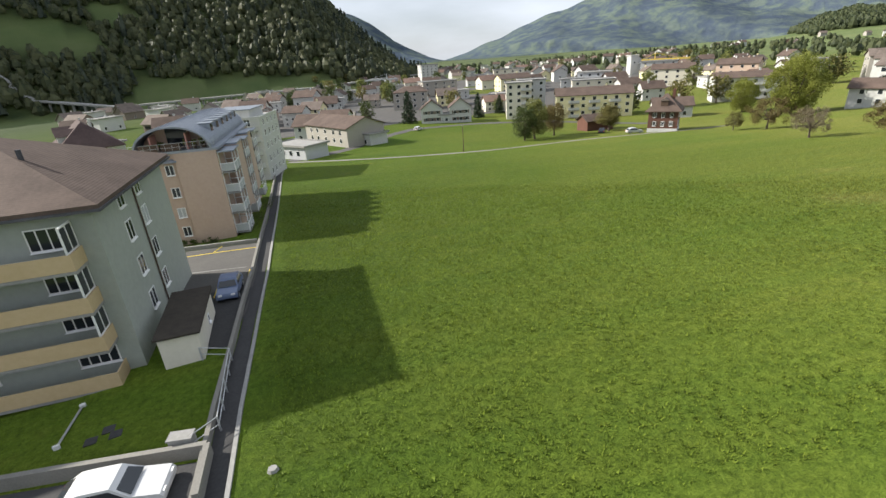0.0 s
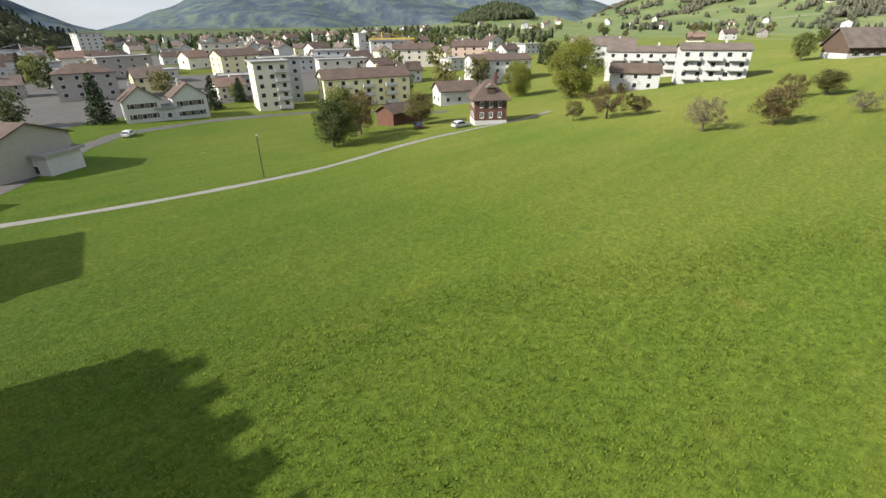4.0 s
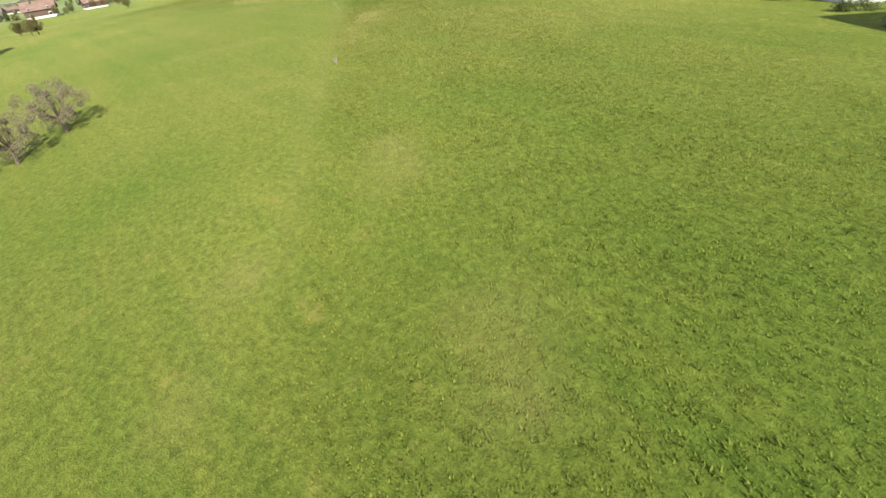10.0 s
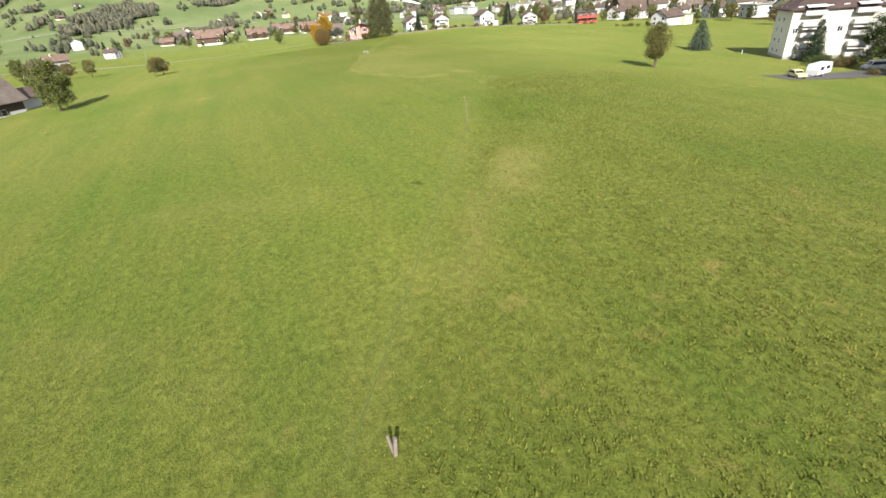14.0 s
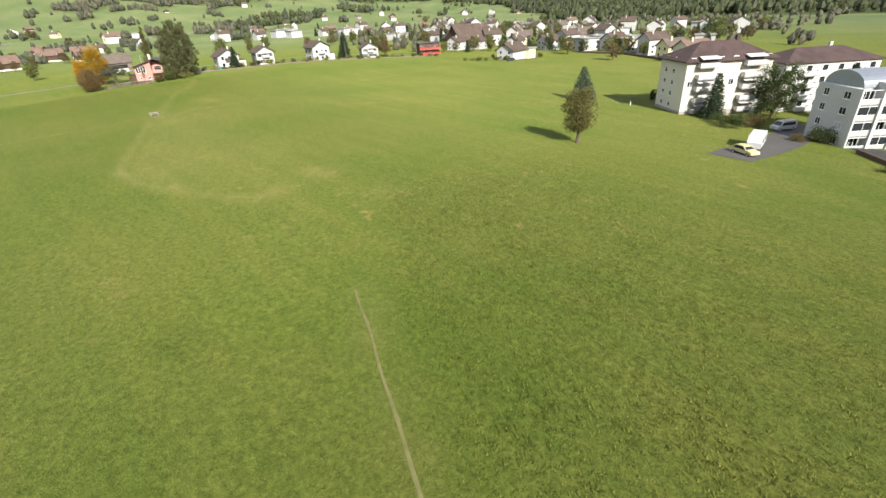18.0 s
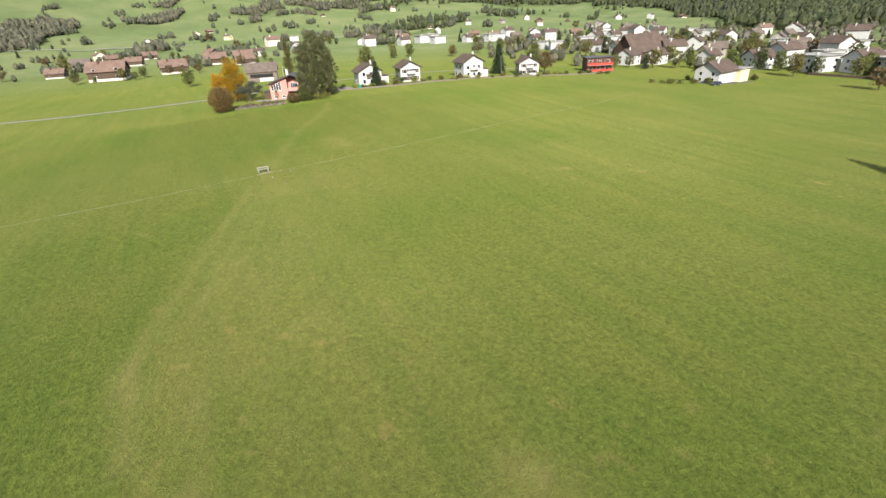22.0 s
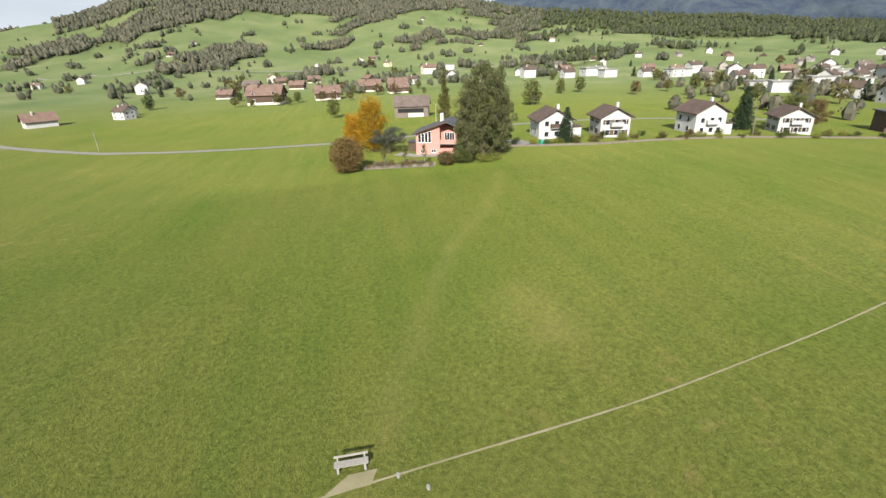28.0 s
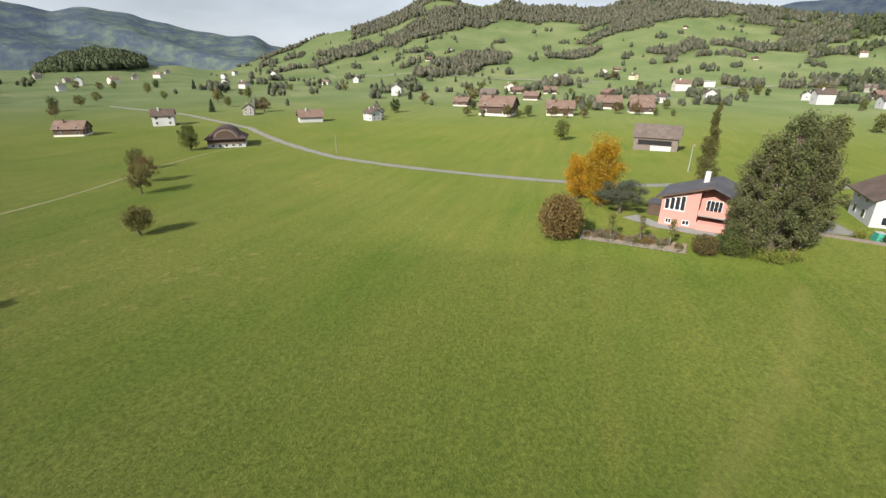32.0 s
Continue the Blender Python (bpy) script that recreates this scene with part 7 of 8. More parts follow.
# row of white houses
ROW = ((344.0, -77.4, 8.6, 10.0, 4.9, 2.4), (340.5, -92.6, 7.6, 9.0, 5.3, 2.1), (341.0, -120.6, 8.6, 9.5, 6.0, 2.4), (342.6, -152.1, 8.6, 9.0, 5.0, 2.3))
for k, (x, y, d, w, h, rh) in enumerate(ROW):
    e = building("house", x, y, (172, 170, 174, 155)[k], w, d, h, "gable", rh, WHITE, TILE, {"r": grid((-d * 0.27, 0.3, d * 0.28), (0.6, 3.2)), "f": grid((-2.5, 1.5), (0.8, 3.4)), "b": grid((-2, 2), (0.8, 3.4))}, "white gabled house with brown tiled roof facing the meadow", over=0.9, group="row of white houses", style="shutter" if k in (1, 3) else "plain")
    balcony(e, "r", 0.2, 2.9, 3.2, 1.1, w / 2, d / 2, (BROWNWOOD, BLIND, WHITE, WHITE)[k])
    if k in (0, 2):
        part("annex", Geo().box(-2, 3.5, d / 2, d / 2 + 3.0, -1.5, 2.6), WHITE, e)
        part("annex_roof", Geo().box(-2.3, 3.8, d / 2, d / 2 + 3.3, 2.6, 2.8), TILE, e)
tree("spruce", 333.5, -77.0, 8.8, "dark garden spruce before the white house", 1)
tree("spruce", 346.5, -139.5, 13.0, "tall dark spruce between the white houses", 0)
tree("round", 350.5, -161.0, 10.5, "leafy garden tree turning brown", 2)
tree("rust", 348, -167, 9.5, "garden tree with rusty leaves", 1)
rng = random.Random(3)
for k in range(34):
    y = -64 - 3.9 * k + rng.uniform(-1, 1)
    x = 330.6 + rng.uniform(-1.0, 3.5) + (3 if k % 3 == 0 else 0)
    bush(x, y, rng.uniform(2, 3.6), rng.uniform(1.5, 2.6), rng.uniform(0.9, 2.3), rng.choice((LEAF_HEDGE, LEAF_GREEN, LEAF_OLIVE, LEAF_RUST, LEAF_BRIGHT)), rng.choice(("clipped garden shrub by the white houses", "leafy garden shrub by the white houses")), k, "garden shrubs of the row", rng.uniform(0, 90))
wall_line("garden_wall", [(333.0, -62.0), (330.0, -69.5), (327.5, -82.5), (329, -100), (331, -128), (331.5, -160), (332, -186)], 0.3, 0.45, OLDWOOD, "low pale garden wall at the meadow edge")
pad("forecourt", [(343, -60.5), (342, -68), (333.5, -69), (334.5, -61)], GRAVEL, "gravel forecourt beside the white house", "forecourt", 0.05)
e = thing("cistern", pose(332.0, -70.2, at_ground(332.0, -70.2)), "green tarpaulin-covered barrow by the wall", "garden store")
part("body", Geo().prism([(-0.9, -0.7, -0.1), (0.9, -0.7, -0.1), (0.9, 0.7, -0.1), (-0.9, 0.7, -0.1)], [(-0.6, -0.5, 1.3), (0.6, -0.5, 1.3), (0.6, 0.5, 1.3), (-0.6, 0.5, 1.3)]), material("green_tarpaulin", (0.05, 0.3, 0.22), 0.5), e)
part("rim", Geo().box(-0.65, 0.65, -0.55, 0.55, 1.3, 1.36), STEEL, e)
e = thing("wooden_pole", pose(335.5, -133.5, at_ground(335.5, -133.5), 0, 5, 0), "leaning wooden power pole", "pole")
part("pole", Geo().tube((0, 0, -0.5), (0, 0, 8.0), 0.13, 0.09, 8), OLDWOOD, e)
part("insulator", Geo().box(-0.5, 0.5, -0.05, 0.05, 7.5, 7.62), OLDWOOD, e)


def red_frame():
    e = thing("house", pose(343, -195, at_ground(343, -195), 0, 0, 152), "house wrapped in red steel balconies", "house")
    part("wall", Geo().box(-4, 4, -6, 6, -2, 6.4), BROWNWOOD, e)
    part("roof", Geo().box(-4.6, 4.6, -6.6, 6.6, 6.4, 6.7), SLATE, e)
    for zz in (0.3, 3.2):
        b = part("balcony", Geo().box(4, 6.2, -6, 6, zz - 0.15, zz), CONCRETE, e)
        for k in range(7):
            part("post", Geo().box(6.05, 6.2, -6 + k * 1.98, -5.85 + k * 1.98, zz, zz + 2.9), REDPAINT, b)
        part("parapet", Geo().box(6.1, 6.18, -6, 6, zz + 0.1, zz + 1.05), REDPAINT, b)
        for u in (-4, 0, 4):
            window(e, "r", u, zz + 0.2, 1.8, 2.0, 4, 6)
    return e


red_frame()
building("barn", 372, -258, 85, 24, 15, 6.5, "gable", 8.2, BROWNWOOD, TILE, {"r": grid((-3, 3), (1.5,)), "f": grid((-8, 0, 8), (1.5,))}, "huge dark timber barn with steep brown roof", "barn", 1.2, chimney=False)
for i, x, y, r, s in ((0, 360, -236, 100, 0.95), (0, 353, -250, 100, 0.9), (3, 362, -274, 60, 1.0), (6, 345, -283, 80, 0.95), (0, 330, -262, 95, 0.9), (2, 352, -300, 40, 1.0), (0, 306, -264, 70, 1.0), (3, 304, -282, 80, 1.0), (4, 283, -270, 70, 1.1), (0, 268, -276, 75, 1.1), (4, 254, -273, 60, 1.1), (3, 238, -262, 60, 1.0), (6, 222, -247, 60, 1.1), (1, 208, -236, 60, 1.1), (3, 395, -300, 30, 1.0), (0, 412, -285, 80, 1.0), (2, 430, -310, 60, 1.0)):
    house(i, x, y, r, s)
taken += [(x, y) for x, y in ((360, -236), (353, -250), (362, -274), (345, -283), (330, -262), (352, -300), (306, -264), (283, -270), (267, -276), (254, -273), (238, -262), (222, -247), (395, -300), (412, -285), (372, -258), (288, -206))]
wall_line("hedge_bank", [(278, -255), (250, -256), (228, -242), (205, -226)], 1.2, 0.9, BROWNWOOD, "dark timber boundary along the houses")
e = building("house", 288.5, -206, 96, 13, 10, 4.9, "gable", 3.2, WHITE, TILE, {"f": grid((-4, 0, 4), (0.8,)), "l": grid((-2.5, 2.5), (0.8, 3)), "r": grid((-2.5, 2.5), (0.8, 3))}, "white house with balcony and brown roof by the meadow", over=1.0)
balcony(e, "l", 0, 2.6, 8, 1.6, 6.5, 5, BROWNWOOD)
building("garage", 285.5, -215.5, 96, 7, 6, 4.9, "flat", 0, YELLOW, CONCRETE, {"l": grid((-2, 2), (0.7, 2.6))}, "cream flat-roofed annex with balcony", "annex", chimney=False)
pad("terrace", [(290, -196), (282, -197), (279, -218), (284, -220)], ASPHALT, "pale paved terrace round the house", "terrace", 0.08)
car(281, -196, 80, CAR_DARK, "dark car on the terrace", 4.2)
for k in range(22):
    bush(296 - 6.0 * (k % 11) * 0.2 + rng.uniform(-3, 3), -178 - 2.2 * k + rng.uniform(-2, 2), 2.6, 2.2, rng.uniform(1.2, 2.6), rng.choice((LEAF_HEDGE, LEAF_OLIVE, LEAF_GREEN)), "garden shrub beside the gabled house", k, "garden shrubs of the village")

# trees and shrubs along the village edge
rng = random.Random(21)
for k in range(46):
    f = rng.random()
    x, y = 352 - 140 * f + rng.uniform(-4, 6), -214 - 40 * min(1, f * 2.2) + 18 * max(0, f - 0.6) - rng.uniform(0, 16)
    if not free(x, y, 6.5):
        continue
    tree(rng.choice(("round", "dark", "spruce", "round", "fruit")), x, y, rng.uniform(4.5, 9.5), "garden tree along the village edge", rng.choice((0, 1)), "trees of the village", far=True)

# village behind, and scattered houses on the slopes
count = 0
while count < 52:
    x, y = rng.uniform(230, 560), rng.uniform(-470, -285)
    if not free(x, y, 17):
        continue
    house(rng.choice((0, 0, 4, 2, 3, 4, 4)), x, y, rng.choice((20, 60, 90, 110, 160)), rng.uniform(0.85, 1.1), True)
    count += 1
for i, x, y, r, s in ((5, 624, 67, 80, 0.9), (0, 515, 96, 60, 0.8),
                      (0, 700, -90, 60, 0.9), (1, 857, -131, 100, 1.4), (5, 700, 20, 80, 1.0), (4, 706, -278, 95, 1.3), (4, 676, -282, 95, 1.2), (0, 690, -246, 95, 1.1), (4, 730, -300, 95, 1.3), (0, 655, -310, 95, 1.0), (4, 640, -330, 100, 1.2),
                      (3, 720, -215, 95, 1.1), (0, 760, -232, 90, 1.2), (1, 672, -356, 70, 1.0), (2, 620, -350, 70, 1.0), (3, 590, -372, 70, 1.0), (0, 560, -330, 80, 1.0), (0, 460, 196, 130, 1.0), (5, 416, 205, 120, 0.9), (2, 520, 187, 30, 0.8), (0, 530, 100, 70, 0.7)):
    house(i, x, y, r, s, x > 640)
for x, y, r, s in ((566, 28, 82, 1.6), (577, -11, 95, 1.25), (634, -44, 88, 1.25), (606, -64, 95, 1.1), (650, -69, 80, 1.2)):
    tagged(house(5, x, y, r, s), "broad timber farmhouse under a low brown roof")
    for k in range(4):
        tree(rng.choice(("round", "rust", "fruit")), x - 9 - 3 * s - rng.uniform(0, 6), y + (k - 1.5) * 11 + rng.uniform(-3, 3), rng.uniform(4.5, 8.5), "small tree in the farm garden", rng.choice((0, 1)), "trees of the farms", far=True)
building("farmhouse", 498, 128, 130, 13, 8, 3.6, "gable", 3.2, WHITE, TILE_RED, {"f": grid((-5, 0, 5), (1.0,))}, "farmhouse with long red tiled roof", "farmhouse", 1.0)


def dome_barn():
    e = thing("barn", pose(411, 114, at_ground(411, 114) - 0.2, 0, 0, 305), "dark barn with arched gable and pale base", "barn")
    part("wall", Geo().box(-7, 7, -6, 6, -2, 1.7), WHITE, e)
    part("upper_wall", Geo().box(-6.9, 6.9, -5.9, 5.9, 1.7, 4.2), BROWNWOOD, e)
    for q, y0, y1, mat, name in ((5.6, -6.1, 5.5, TILE_PURPLE, "arch"), (4.7, -6.4, -6.0, OLDWOOD, "arch_board"), (4.2, -6.5, -6.1, BROWNWOOD, "gable")):
        ring = [(math.cos(math.pi * i / 14) * q, 3.0 + math.sin(math.pi * i / 14) * q * 0.94) for i in range(15)]
        part(name, Geo().prism([(a, y0, zz) for a, zz in ring], [(a, y1, zz) for a, zz in ring]), mat, e)
    part("beam", Geo().box(-7.0, 7.0, -6.3, -5.9, 1.7, 2.0), OLDWOOD, e)
    part("roof", roof_geo("hip", 14, 12, 4.2, 4.0, 1.0), TILE_PURPLE, e)
    for u in (-5, -2.5, 0, 2.5, 5):
        window(e, "f", u, 0.6, 1.2, 1.0, 7, 6)
    return e


dome_barn()


def farm():
    e = building("farmhouse", 221, 77, -38, 16, 11, 4.0, "gable", 5.2, BROWNWOOD, TILE_GREY, {"f": grid((-5, -1, 3), (0.6,)), "r": grid((-3, 0, 3), (1.6, 4.0))}, "half-timbered farmhouse with large tiled roof", "farmhouse", 1.0, base=(1.3, WHITE), style="shutter")
    part("annex", Geo().box(8.2, 14, -3, 3.5, -2, 3.4), WHITE, e)
    part("annex_roof", roof_geo("gable", 6.4, 7, 3.4, 1.8, 0.5), TILE, e, "", pose(11.2, 0.2, 0))
    return e


farm()
rng = random.Random(11)
count = 0
while count < 20:
    az, r = radians(rng.uniform(58, 150)), rng.uniform(560, 1450)
    x, y = 150 + r * math.sin(az), r * math.cos(az)
    if (x < 700 and -260 < y < 160) or float(wooded(x, y)) > 0.2 or not free(x, y, 34):
        continue
    house(rng.choice((0, 1, 1, 5, 5, 5)), x, y, rng.uniform(0, 180), rng.uniform(0.75, 1.05), True)
    count += 1
count = 0
while count < 18:
    az, r = radians(rng.uniform(28, 58)), rng.uniform(760, 1250)
    x, y = 150 + r * math.sin(az), r * math.cos(az)
    if float(wooded(x, y)) > 0.2 or not free(x, y, 30):
        continue
    house(rng.choice((0, 1, 2, 3, 5)), x, y, rng.uniform(0, 180), rng.uniform(0.8, 1.1), True)
    count += 1

# white and timber houses on the terraces south-east of the village
count = 0
while count < 26:
    az, r = radians(rng.uniform(114, 143)), rng.uniform(560, 1050)
    x, y = 150 + r * math.sin(az), r * math.cos(az)
    if (x < 700 and y > -240) or float(wooded(x, y)) > 0.3 or not free(x, y, 22):
        continue
    house(rng.choice((0, 4, 3, 0, 2, 5)), x, y, rng.choice((60, 95, 110, 150)), rng.uniform(0.85, 1.15), True)
    count += 1

# lanes in the east
strip("country_road", [(462, 142), (452, 131), (430, 104), (414, 82), (398, 58), (387, 31), (376, 1), (369, -20), (366, -40), (372, -62), (376, -90), (378, -130), (375, -180)], 3.6, GRAVEL, "pale tarred country lane curving through meadows", "road", 0.06)
strip("country_road", [(462, 142), (480, 175), (510, 230), (540, 330)], 3.6, GRAVEL, "pale lane leading into the valley", "road", 0.06)
strip("farm_track", [(270, 82), (313, 88), (328, 90.5), (345, 96), (367, 103.5), (392, 108), (414, 104), (428, 101)], 0.7, TROD, "faint farm track across the meadow", "path", 0.04)
strip("hill_road", [(760, -40), (835, -114), (900, -190), (950, -263), (1010, -350)], 4.0, GRAVEL, "pale road along the foot of the hill", "road", 0.3)
strip("hill_road", [(1050, 420), (1000, 300), (980, 180), (960, 60), (955, -40)], 4.5, GRAVEL, "pale road cut across the hillside", "road", 1.2)
rail_fence("pasture_fence", [(366, -18), (376, 8), (389, 40), (404, 70)], "row of thin pasture fence posts beside the lane", 0.9, 5.0, OLDWOOD, ())
e = thing("wooden_pole", pose(406.5, 62, at_ground(406.5, 62)), "wooden power pole beside the lane", "pole")
part("pole", Geo().tube((0, 0, -0.5), (0, 0, 7.0), 0.14, 0.1, 8), BENCHWOOD, e)
part("insulator", Geo().box(-0.45, 0.45, -0.05, 0.05, 6.5, 6.62), OLDWOOD, e)

# shade of the long grass painted along the mown strip, bare earth at its far end
for name, ax, ay, bx, by, width, mat, label in (("mown_edge", 91.5, 20.8, 131, -4.3, 0.09, EDGE_SHADE, "narrow painted shade line along the mown grass"), ("wheel_rut", 131, -4.3, 147, -11.8, 0.20, RUT, "narrow bare earth rut along the mown grass")):
    n = int(math.hypot(bx - ax, by - ay) / 2.2)
    strip(name, [(ax + (bx - ax) * i / n, ay + (by - ay) * i / n + 0.14 * math.sin(i * 1.9) + 0.10 * math.sin(i * 4.7)) for i in range(n + 1)], width, mat, label, "path", 0.03)

# ---- orchard and single trees ----
for kind, x, y, h, seed, label in (
    ("fruit", 84.9, 102.5, 4.3, 1, "small fruit tree on the meadow"), ("rust", 88.8, 97.0, 7.2, 0, "fruit tree with rusty autumn leaves"), ("rust", 93.8, 92.6, 4.0, 1, "small reddish fruit tree"),
    ("thin", 76.0, 73.3, 5.4, 0, "half-bare fruit tree with pale twigs"), ("rust", 83.2, 65.7, 5.8, 2, "fruit tree with thin rusty crown"), ("thin", 95.0, 56.8, 3.4, 1, "thin young fruit tree"),
    ("thin", 97.8, 52.2, 5.2, 0, "pale half-bare fruit tree"), ("thin", 102.8, 47.2, 5.4, 1, "bare-twigged fruit tree on the slope"), ("rust", 114.0, 70.5, 4.9, 0, "reddish fruit tree of the orchard"), ("fruit", 118.0, 65.5, 5.0, 0, "green fruit tree of the orchard"),
    ("chestnut", 125.5, 129.3, 17.5, 0, "huge leafy chestnut tree beside the houses"), ("chestnut", 128.0, 152.0, 11.5, 0, "broad yellow-green tree beside the white block"),
    ("round", 209, 90, 9.5, 1, "round leafy tree beside the farmhouse"), ("round", 210, 57, 11.0, 0, "leafy tree beside the farmhouse"), ("round", 236, 68, 7.0, 2, "tree behind the farmhouse"), ("fruit", 270, 44, 5.5, 1, "small leafy orchard tree"), ("rust", 275, 42, 5.5, 1, "small orchard tree with rusty leaves"),
    ("round", 45.5, 132.5, 11.5, 0, "dense dark green tree by the path"), ("dark", 41.5, 129.5, 9.5, 1, "dark bushy tree beside the path"), ("rust", 53.5, 138, 9.6, 2, "tree with thin brown crown"), ("fruit", 71.0, 137.5, 8.0, 0, "garden tree near the shingled house"),
    ("spruce", 14.1, 206, 14.0, 0, "tall dark spruce among the white houses"), ("spruce", 46, 212, 11, 1, "dark spruce in the town"),
    ("fruit", 308.5, 47.2, 5.4, 0, "small rounded fruit tree on the meadow"), ("fruit", 334.5, 75.5, 7.4, 1, "dark fruit tree beside the farm track"), ("rust", 346.0, 86.5, 7.0, 1, "fruit tree beside the farm track"), ("fruit", 359.5, 104.5, 6.6, 1, "olive fruit tree close to the farm track"), ("round", 396.0, 119.0, 10.0, 0, "yellow-green tree beside the barn"),
    ("round", 460.6, -17.5, 9.0, 1, "leafy tree alone in the pasture"), ("round", 468.0, -120.6, 13.5, 2, "tall leafy tree in the pasture"), ("fruit", 476.5, -127.0, 6.5, 0, "small tree in the pasture"), ("round", 535, -168, 10.0, 0, "leafy tree in the pasture"), ("round", 537, -183, 10.5, 1, "broad leafy tree in the pasture"),
    ("rust", 505, -205, 8.5, 0, "fruit tree with rusty leaves in the pasture"), ("fruit", 515, -235, 7.5, 1, "fruit tree in the pasture"), ("round", 522, -262, 9, 2, "leafy tree in the pasture"), ("round", 505, -290, 9, 1, "leafy tree at the village edge")):
    tree(kind, x, y, h, label, seed, "orchard trees" if kind in ("fruit", "rust", "thin") else "", 1.35 if 70 < x < 130 and 40 < y < 110 else 1.0, far=x > 430 or y > 190)
rng = random.Random(5)
for k in range(95):
    az, r = radians(rng.uniform(40, 160)), rng.uniform(420, 820)
    x, y = 150 + r * math.sin(az), r * math.cos(az)
    if x < 430 or (x < 600 and -290 < y < -20):
        continue
    tree(rng.choice(("round", "rust", "fruit", "dark", "spruce")), x, y, rng.uniform(6, 12), rng.choice(("leafy pasture tree", "tree beside the farms")) + " on the far slope", rng.choice((0, 1)), "trees of the valley", far=True)
for k in range(80):
    y = 185 + 420 * rng.random()
    x = rng.uniform(-60, 260 + 0.3 * (y - 180))
    if (-5 < x < 88 and y < 200):
        continue
    tree(rng.choice(("round", "fruit", "dark", "spruce")), x, y, rng.uniform(7, 13), "garden tree among the houses of the town", rng.choice((0, 1)), "trees of the town", far=True)
for k in range(110):
    x, y = rng.uniform(215, 540), rng.uniform(-460, -225)
    if not free(x, y, 8):
        continue
    tree(rng.choice(("round", "fruit", "dark", "spruce", "rust")), x, y, rng.uniform(6, 11), "garden tree among the village houses", rng.choice((0, 1)), "trees of the village", far=True)


CRANE_YELLOW = mottled("yellow_crane_paint", (0.50, 0.36, 0.06), (0.60, 0.44, 0.10), 4, 0.5, 0.5, 0.003)


def tower_crane(x, y, foot, top, turn, mat, label):
    e = thing("tower_crane", pose(x, y, foot, 0, 0, turn), label, "crane")
    t = top - foot
    part("mast", Geo().box(-0.7, 0.7, -0.7, 0.7, -1, t), mat, e)
    part("jib", Geo().bar((-9, 0, t + 0.6), (23, 0, t + 0.6), 0.8, 1.1), mat, e)
    part("apex", Geo().tube((0, 0, t), (0, 0, t + 5), 0.5, 0.2, 6), mat, e)
    part("tie", Geo().bar((0, 0, t + 5), (16, 0, t + 1.2), 0.2, 0.2).bar((0, 0, t + 5), (-8, 0, t + 1.2), 0.2, 0.2), mat, e)
    part("counterweight", Geo().box(-9, -6.5, -0.9, 0.9, t - 1.6, t + 0.1), CONCRETE, e)
    part("cab", Geo().box(0.8, 2.4, -0.8, 0.8, t - 1.8, t + 0.05), FRAME, e)


tower_crane(206.5, 338, at_ground(206.5, 338), 4.4, -35, CRANE_YELLOW, "yellow tower crane above the town roofs")
tower_crane(13, 420, at_ground(13, 420), 1.8, 178, STEEL, "grey tower crane above the town roofs")


# ---- woodland on the hills ----
def woodland(name, want, seed, az_range, r_range, conifer, mat, label, quads_each=34, scale=1.0, need=0.45, clumps=0.0, tight=0.28):
    g = np.random.default_rng(seed)
    n = want * 22
    az = np.radians(g.uniform(*az_range, n))
    r = np.sqrt(g.uniform(r_range[0] ** 2, r_range[1] ** 2, n))
    x, y = 150 + r * np.sin(az), r * np.cos(az)
    keep = wooded(x, y) > need
    if clumps:
        keep &= waves(x, y, clumps, 9.0) > tight
    x, y = x[keep][:want], y[keep][:want]
    z = height(x, y)
    k = len(x)
    h = (g.uniform(9, 19, k) if conifer else g.uniform(8, 15, k)) * scale
    rad = h * g.uniform(0.24, 0.36, k) * (0.75 if conifer else 1.35)
    ring = np.array([0.06, 0.34, 0.66, 0.97])
    prof = np.array([1.0, 0.72, 0.4, 0.06]) if conifer else np.array([0.66, 1.0, 0.88, 0.36])
    side = 6
    th = np.arange(side) * 2 * np.pi / side
    jit = g.uniform(0.7, 1.3, (k, 4, side))
    th = th + g.uniform(0, 6, (k, 1, 1))
    rad = rad * 0.86
    px = x[:, None, None] + np.cos(th) * rad[:, None, None] * prof[None, :, None] * jit
    py = y[:, None, None] + np.sin(th) * rad[:, None, None] * prof[None, :, None] * jit
    pz = z[:, None, None] + (ring[None, :, None] + g.uniform(-0.06, 0.06, (k, 4, side))) * h[:, None, None]
    c = np.stack([px, py, pz], -1)
    nx = np.roll(c, -1, axis=2)
    shell = np.stack([c[:, :-1], nx[:, :-1], nx[:, 1:], c[:, 1:]], 3).reshape(-1, 4, 3)
    m = quads_each
    u = g.uniform(0.1, 1.0, (k, m))
    ang = g.uniform(0, 2 * np.pi, (k, m))
    q = rad[:, None] * np.interp(u, ring, prof) * g.uniform(0.9, 1.4, (k, m))
    p = np.stack([x[:, None] + np.cos(ang) * q, y[:, None] + np.sin(ang) * q, z[:, None] + u * h[:, None]], -1).reshape(-1, 3)
    a = g.normal(size=p.shape)
    a /= np.linalg.norm(a, axis=1)[:, None]
    b = np.cross(a, g.normal(size=p.shape))
    b /= np.linalg.norm(b, axis=1)[:, None]
    s = (np.repeat(h, m) * g.uniform(0.10, 0.24, k * m))[:, None]
    a, b = a * s, b * s * 0.75
    me = quads_mesh(name, np.concatenate([shell, np.stack([p - a * 0.5, p + b * 0.5, p + a * 0.5, p - b * 0.5], 1)]), mat)
    tagged(new(name, me), label, "forest", "", "stuff")


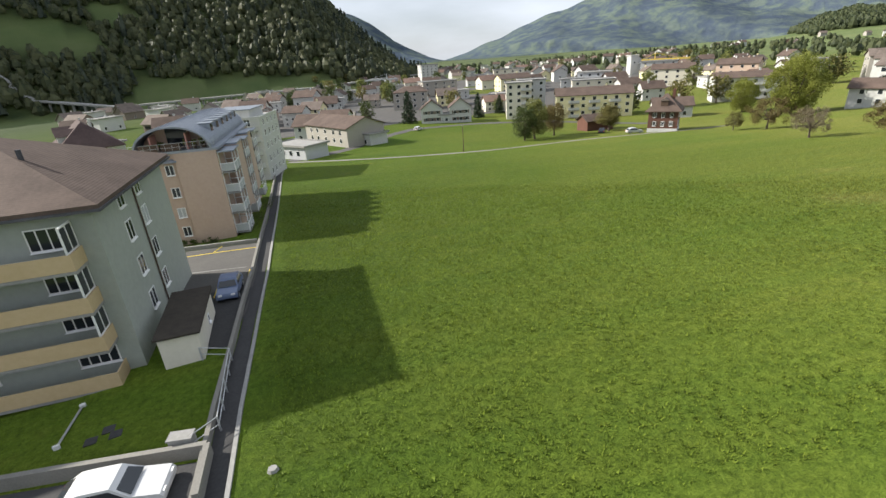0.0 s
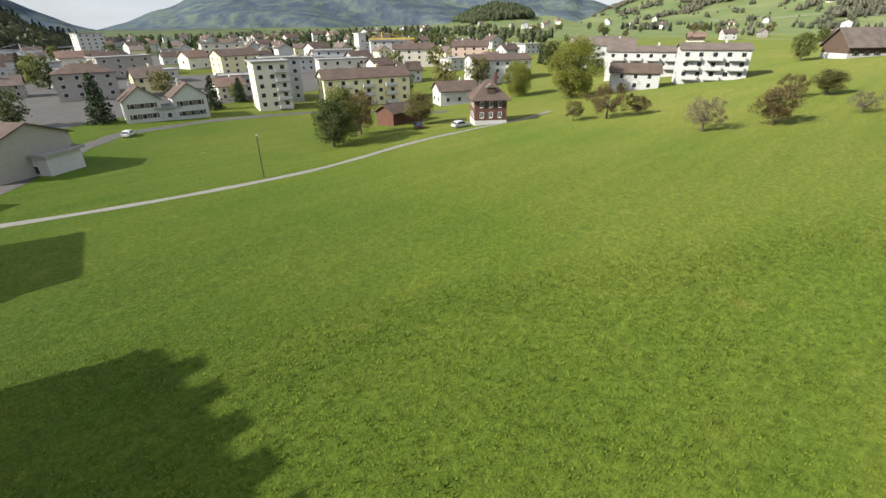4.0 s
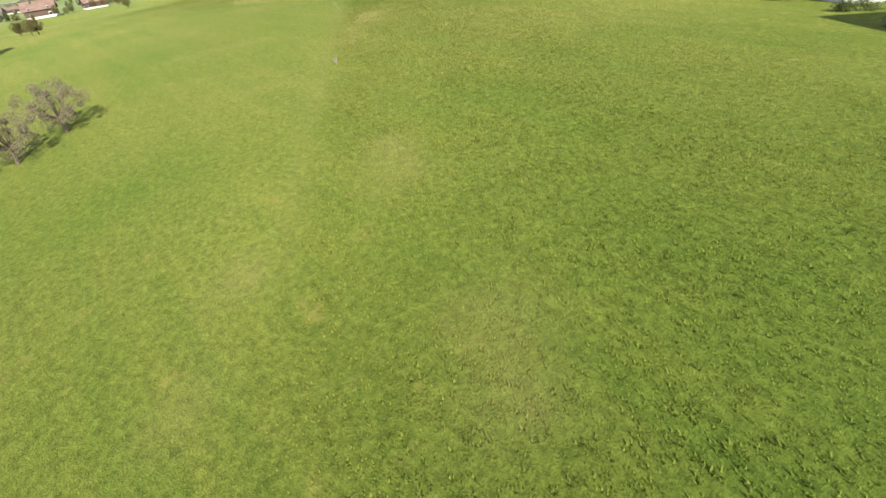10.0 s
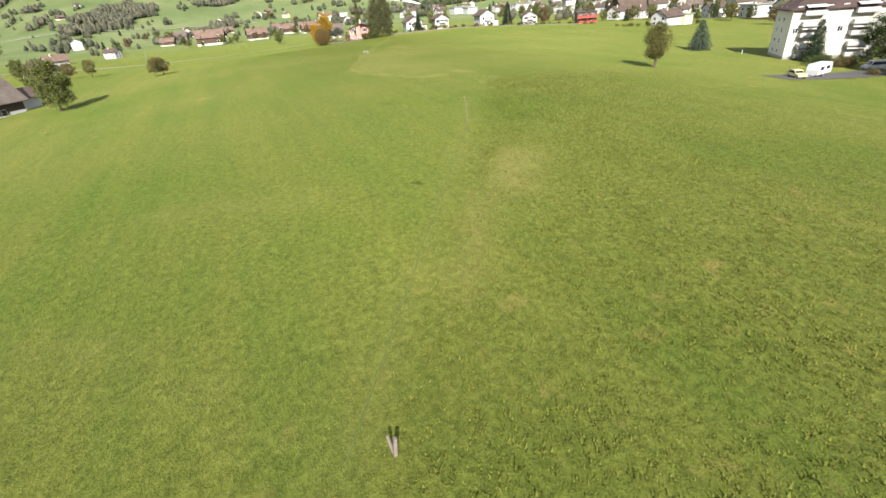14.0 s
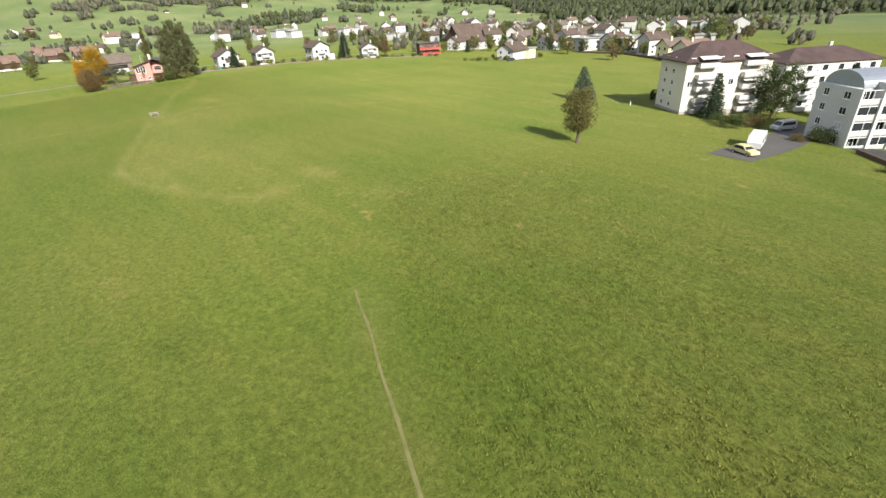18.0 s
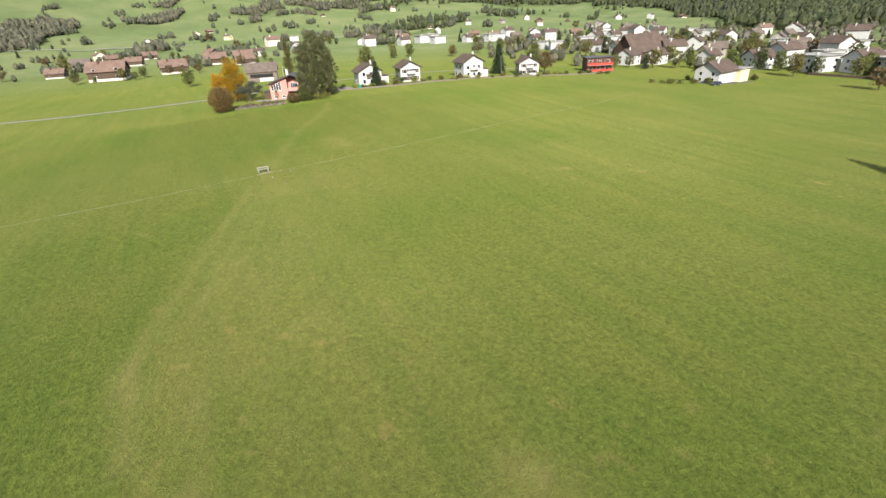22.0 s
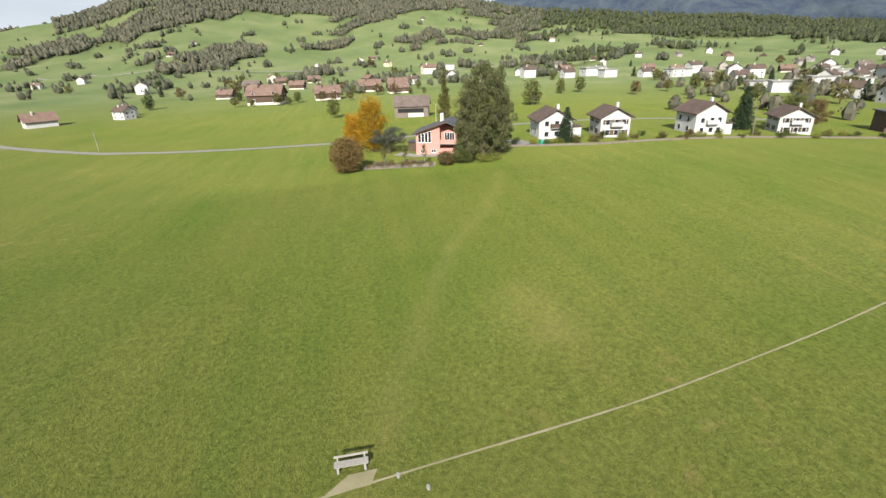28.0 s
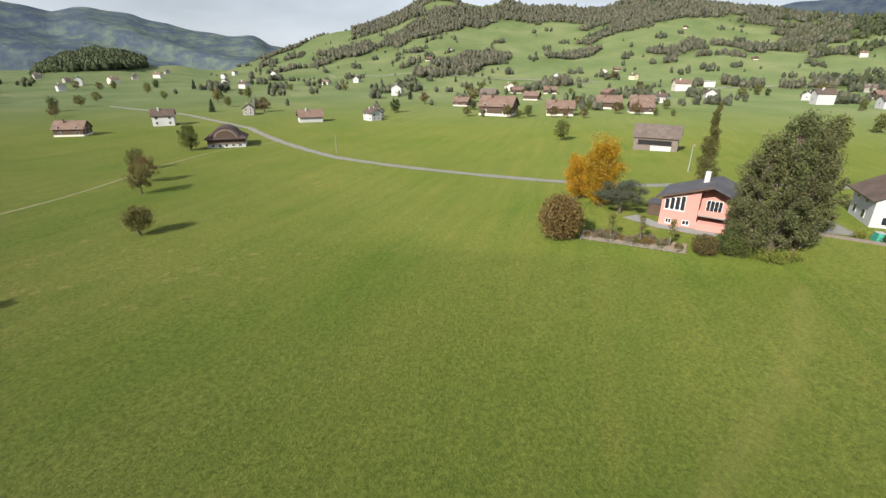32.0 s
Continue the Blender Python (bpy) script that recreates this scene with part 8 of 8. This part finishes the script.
woodland("forest", 6400, 1, (-72, -3.5), (570, 960), False, WOODS, "mixed forest covering the steep western hill", 22, 0.95, 0.3)
woodland("forest", 900, 2, (-70, -3.5), (570, 960), True, WOODS_CONIFER, "dark conifers in the western forest", 24, 1.2, 0.3)
woodland("forest", 6600, 3, (55, 112), (700, 1750), False, WOODS_EAST, "belts of mixed woodland on the eastern hills", 12, 0.9)
woodland("forest", 3000, 12, (106, 142), (900, 2100), False, WOODS, "close dark forest under the southern mountain", 10, 1.05)
woodland("forest", 3300, 11, (138, 178), (560, 2300), False, WOODS, "dark forest on the southern mountain foot", 10, 1.1)
woodland("forest", 220, 6, (52, 150), (640, 1650), False, WOODS_EAST, "scattered trees and bushes on the eastern pastures", 8, 0.5, -1)
woodland("forest", 900, 8, (54, 125), (620, 1500), False, WOODS_EAST, "hedgerows and copses on the eastern pastures", 8, 0.7, -1, 150, 0.56)
woodland("forest", 170, 7, (60, 106), (430, 820), False, WOODS_EAST, "small trees round the farms of the valley", 12, 0.55, -1, 95, 0.48)
woodland("forest", 700, 4, (60, 150), (850, 1900), True, WOODS_CONIFER, "dark conifers on the eastern hills", 16, 1.05)
woodland("forest", 1300, 5, (38.5, 49.8), (1120, 1500), False, WOODS, "dense wood capping the rounded hill", 14, 1.2)
woodland("forest", 330, 10, (122, 174), (300, 700), False, WOODS_EAST, "garden trees between the village houses", 26, 0.5, -1, 70, 0.15)
woodland("forest", 440, 9, (-5, 40), (380, 980), False, WOODS, "dark trees between and behind the town houses", 22, 0.75, -1, 110, 0.1)

# ---- the model aircraft ----
def flying_wing():
    m = Matrix.Translation((94.54, 15.62, 18.90)) @ pose(0, 0, 0, 0, 0, -118.5) @ pose(0, 0, 0, 6, 11, 0)
    e = thing("flying_wing", m, "white foam flying-wing model aircraft with a dark electronics bay", "model aircraft")
    for s in (-1, 1):
        rib = lambda x, lead, trail, t: [(s * x, lead, 0.0), (s * x, lead - 0.02, t), (s * x, lead * 0.6 + trail * 0.4, t * 1.2), (s * x, trail, 0.004), (s * x, trail, -0.004), (s * x, lead * 0.6 + trail * 0.4, -t * 0.6), (s * x, lead - 0.02, -t * 0.6)]
        ribs = [rib(0.03, 0.15, -0.15, 0.03), rib(0.30, 0.02, -0.22, 0.022), rib(0.57, -0.12, -0.30, 0.014), rib(0.62, -0.17, -0.30, 0.008)]
        g = Geo()
        for a, b in zip(ribs, ribs[1:]):
            g.prism(a, b)
        part("wing", g, CAR_WHITE, e, smooth=False)
        part("elevon", Geo().prism([(s * 0.14, -0.185, -0.004), (s * 0.56, -0.302, -0.004), (s * 0.56, -0.352, -0.004), (s * 0.14, -0.235, -0.004)], [(s * 0.14, -0.185, 0.004), (s * 0.56, -0.302, 0.004), (s * 0.56, -0.352, 0.002), (s * 0.14, -0.235, 0.002)]), CAR_WHITE, e)
        part("control_horn", Geo().box(min(s * 0.2, s * 0.21), max(s * 0.2, s * 0.21), -0.23, -0.20, -0.05, 0.0), RUBBER, e)
    part("centre_section", Geo().box(-0.05, 0.05, -0.16, 0.14, -0.025, 0.028), CAR_WHITE, e)
    bay = part("electronics_bay", Geo().prism([(-0.042, -0.19, 0.02), (0.042, -0.19, 0.02), (0.042, 0.13, 0.02), (-0.042, 0.13, 0.02)], [(-0.038, -0.17, 0.075), (0.038, -0.17, 0.075), (0.032, 0.10, 0.07), (-0.032, 0.10, 0.07)]), material("navy_cover", (0.018, 0.022, 0.075), 0.5), e, "navy electronics cover")
    part("camera_pod", Geo().box(-0.022, 0.022, 0.06, 0.115, 0.072, 0.11), FRAME, bay)
    part("motor", Geo().tube((0, -0.19, 0.045), (0, -0.26, 0.045), 0.022, n=10), STEEL, e)
    part("propeller", Geo().box(-0.1, 0.1, -0.272, -0.265, 0.035, 0.055), RUBBER, e)
    mast = part("antenna", Geo().tube((0, 0.06, 0.07), (0, 0.05, 0.21), 0.006, n=6), RUBBER, e)
    part("antenna_cap", Geo().tube((0, 0.05, 0.20), (0, 0.05, 0.235), 0.025, 0.02, 8), FRAME, mast)
    return e


flying_wing()
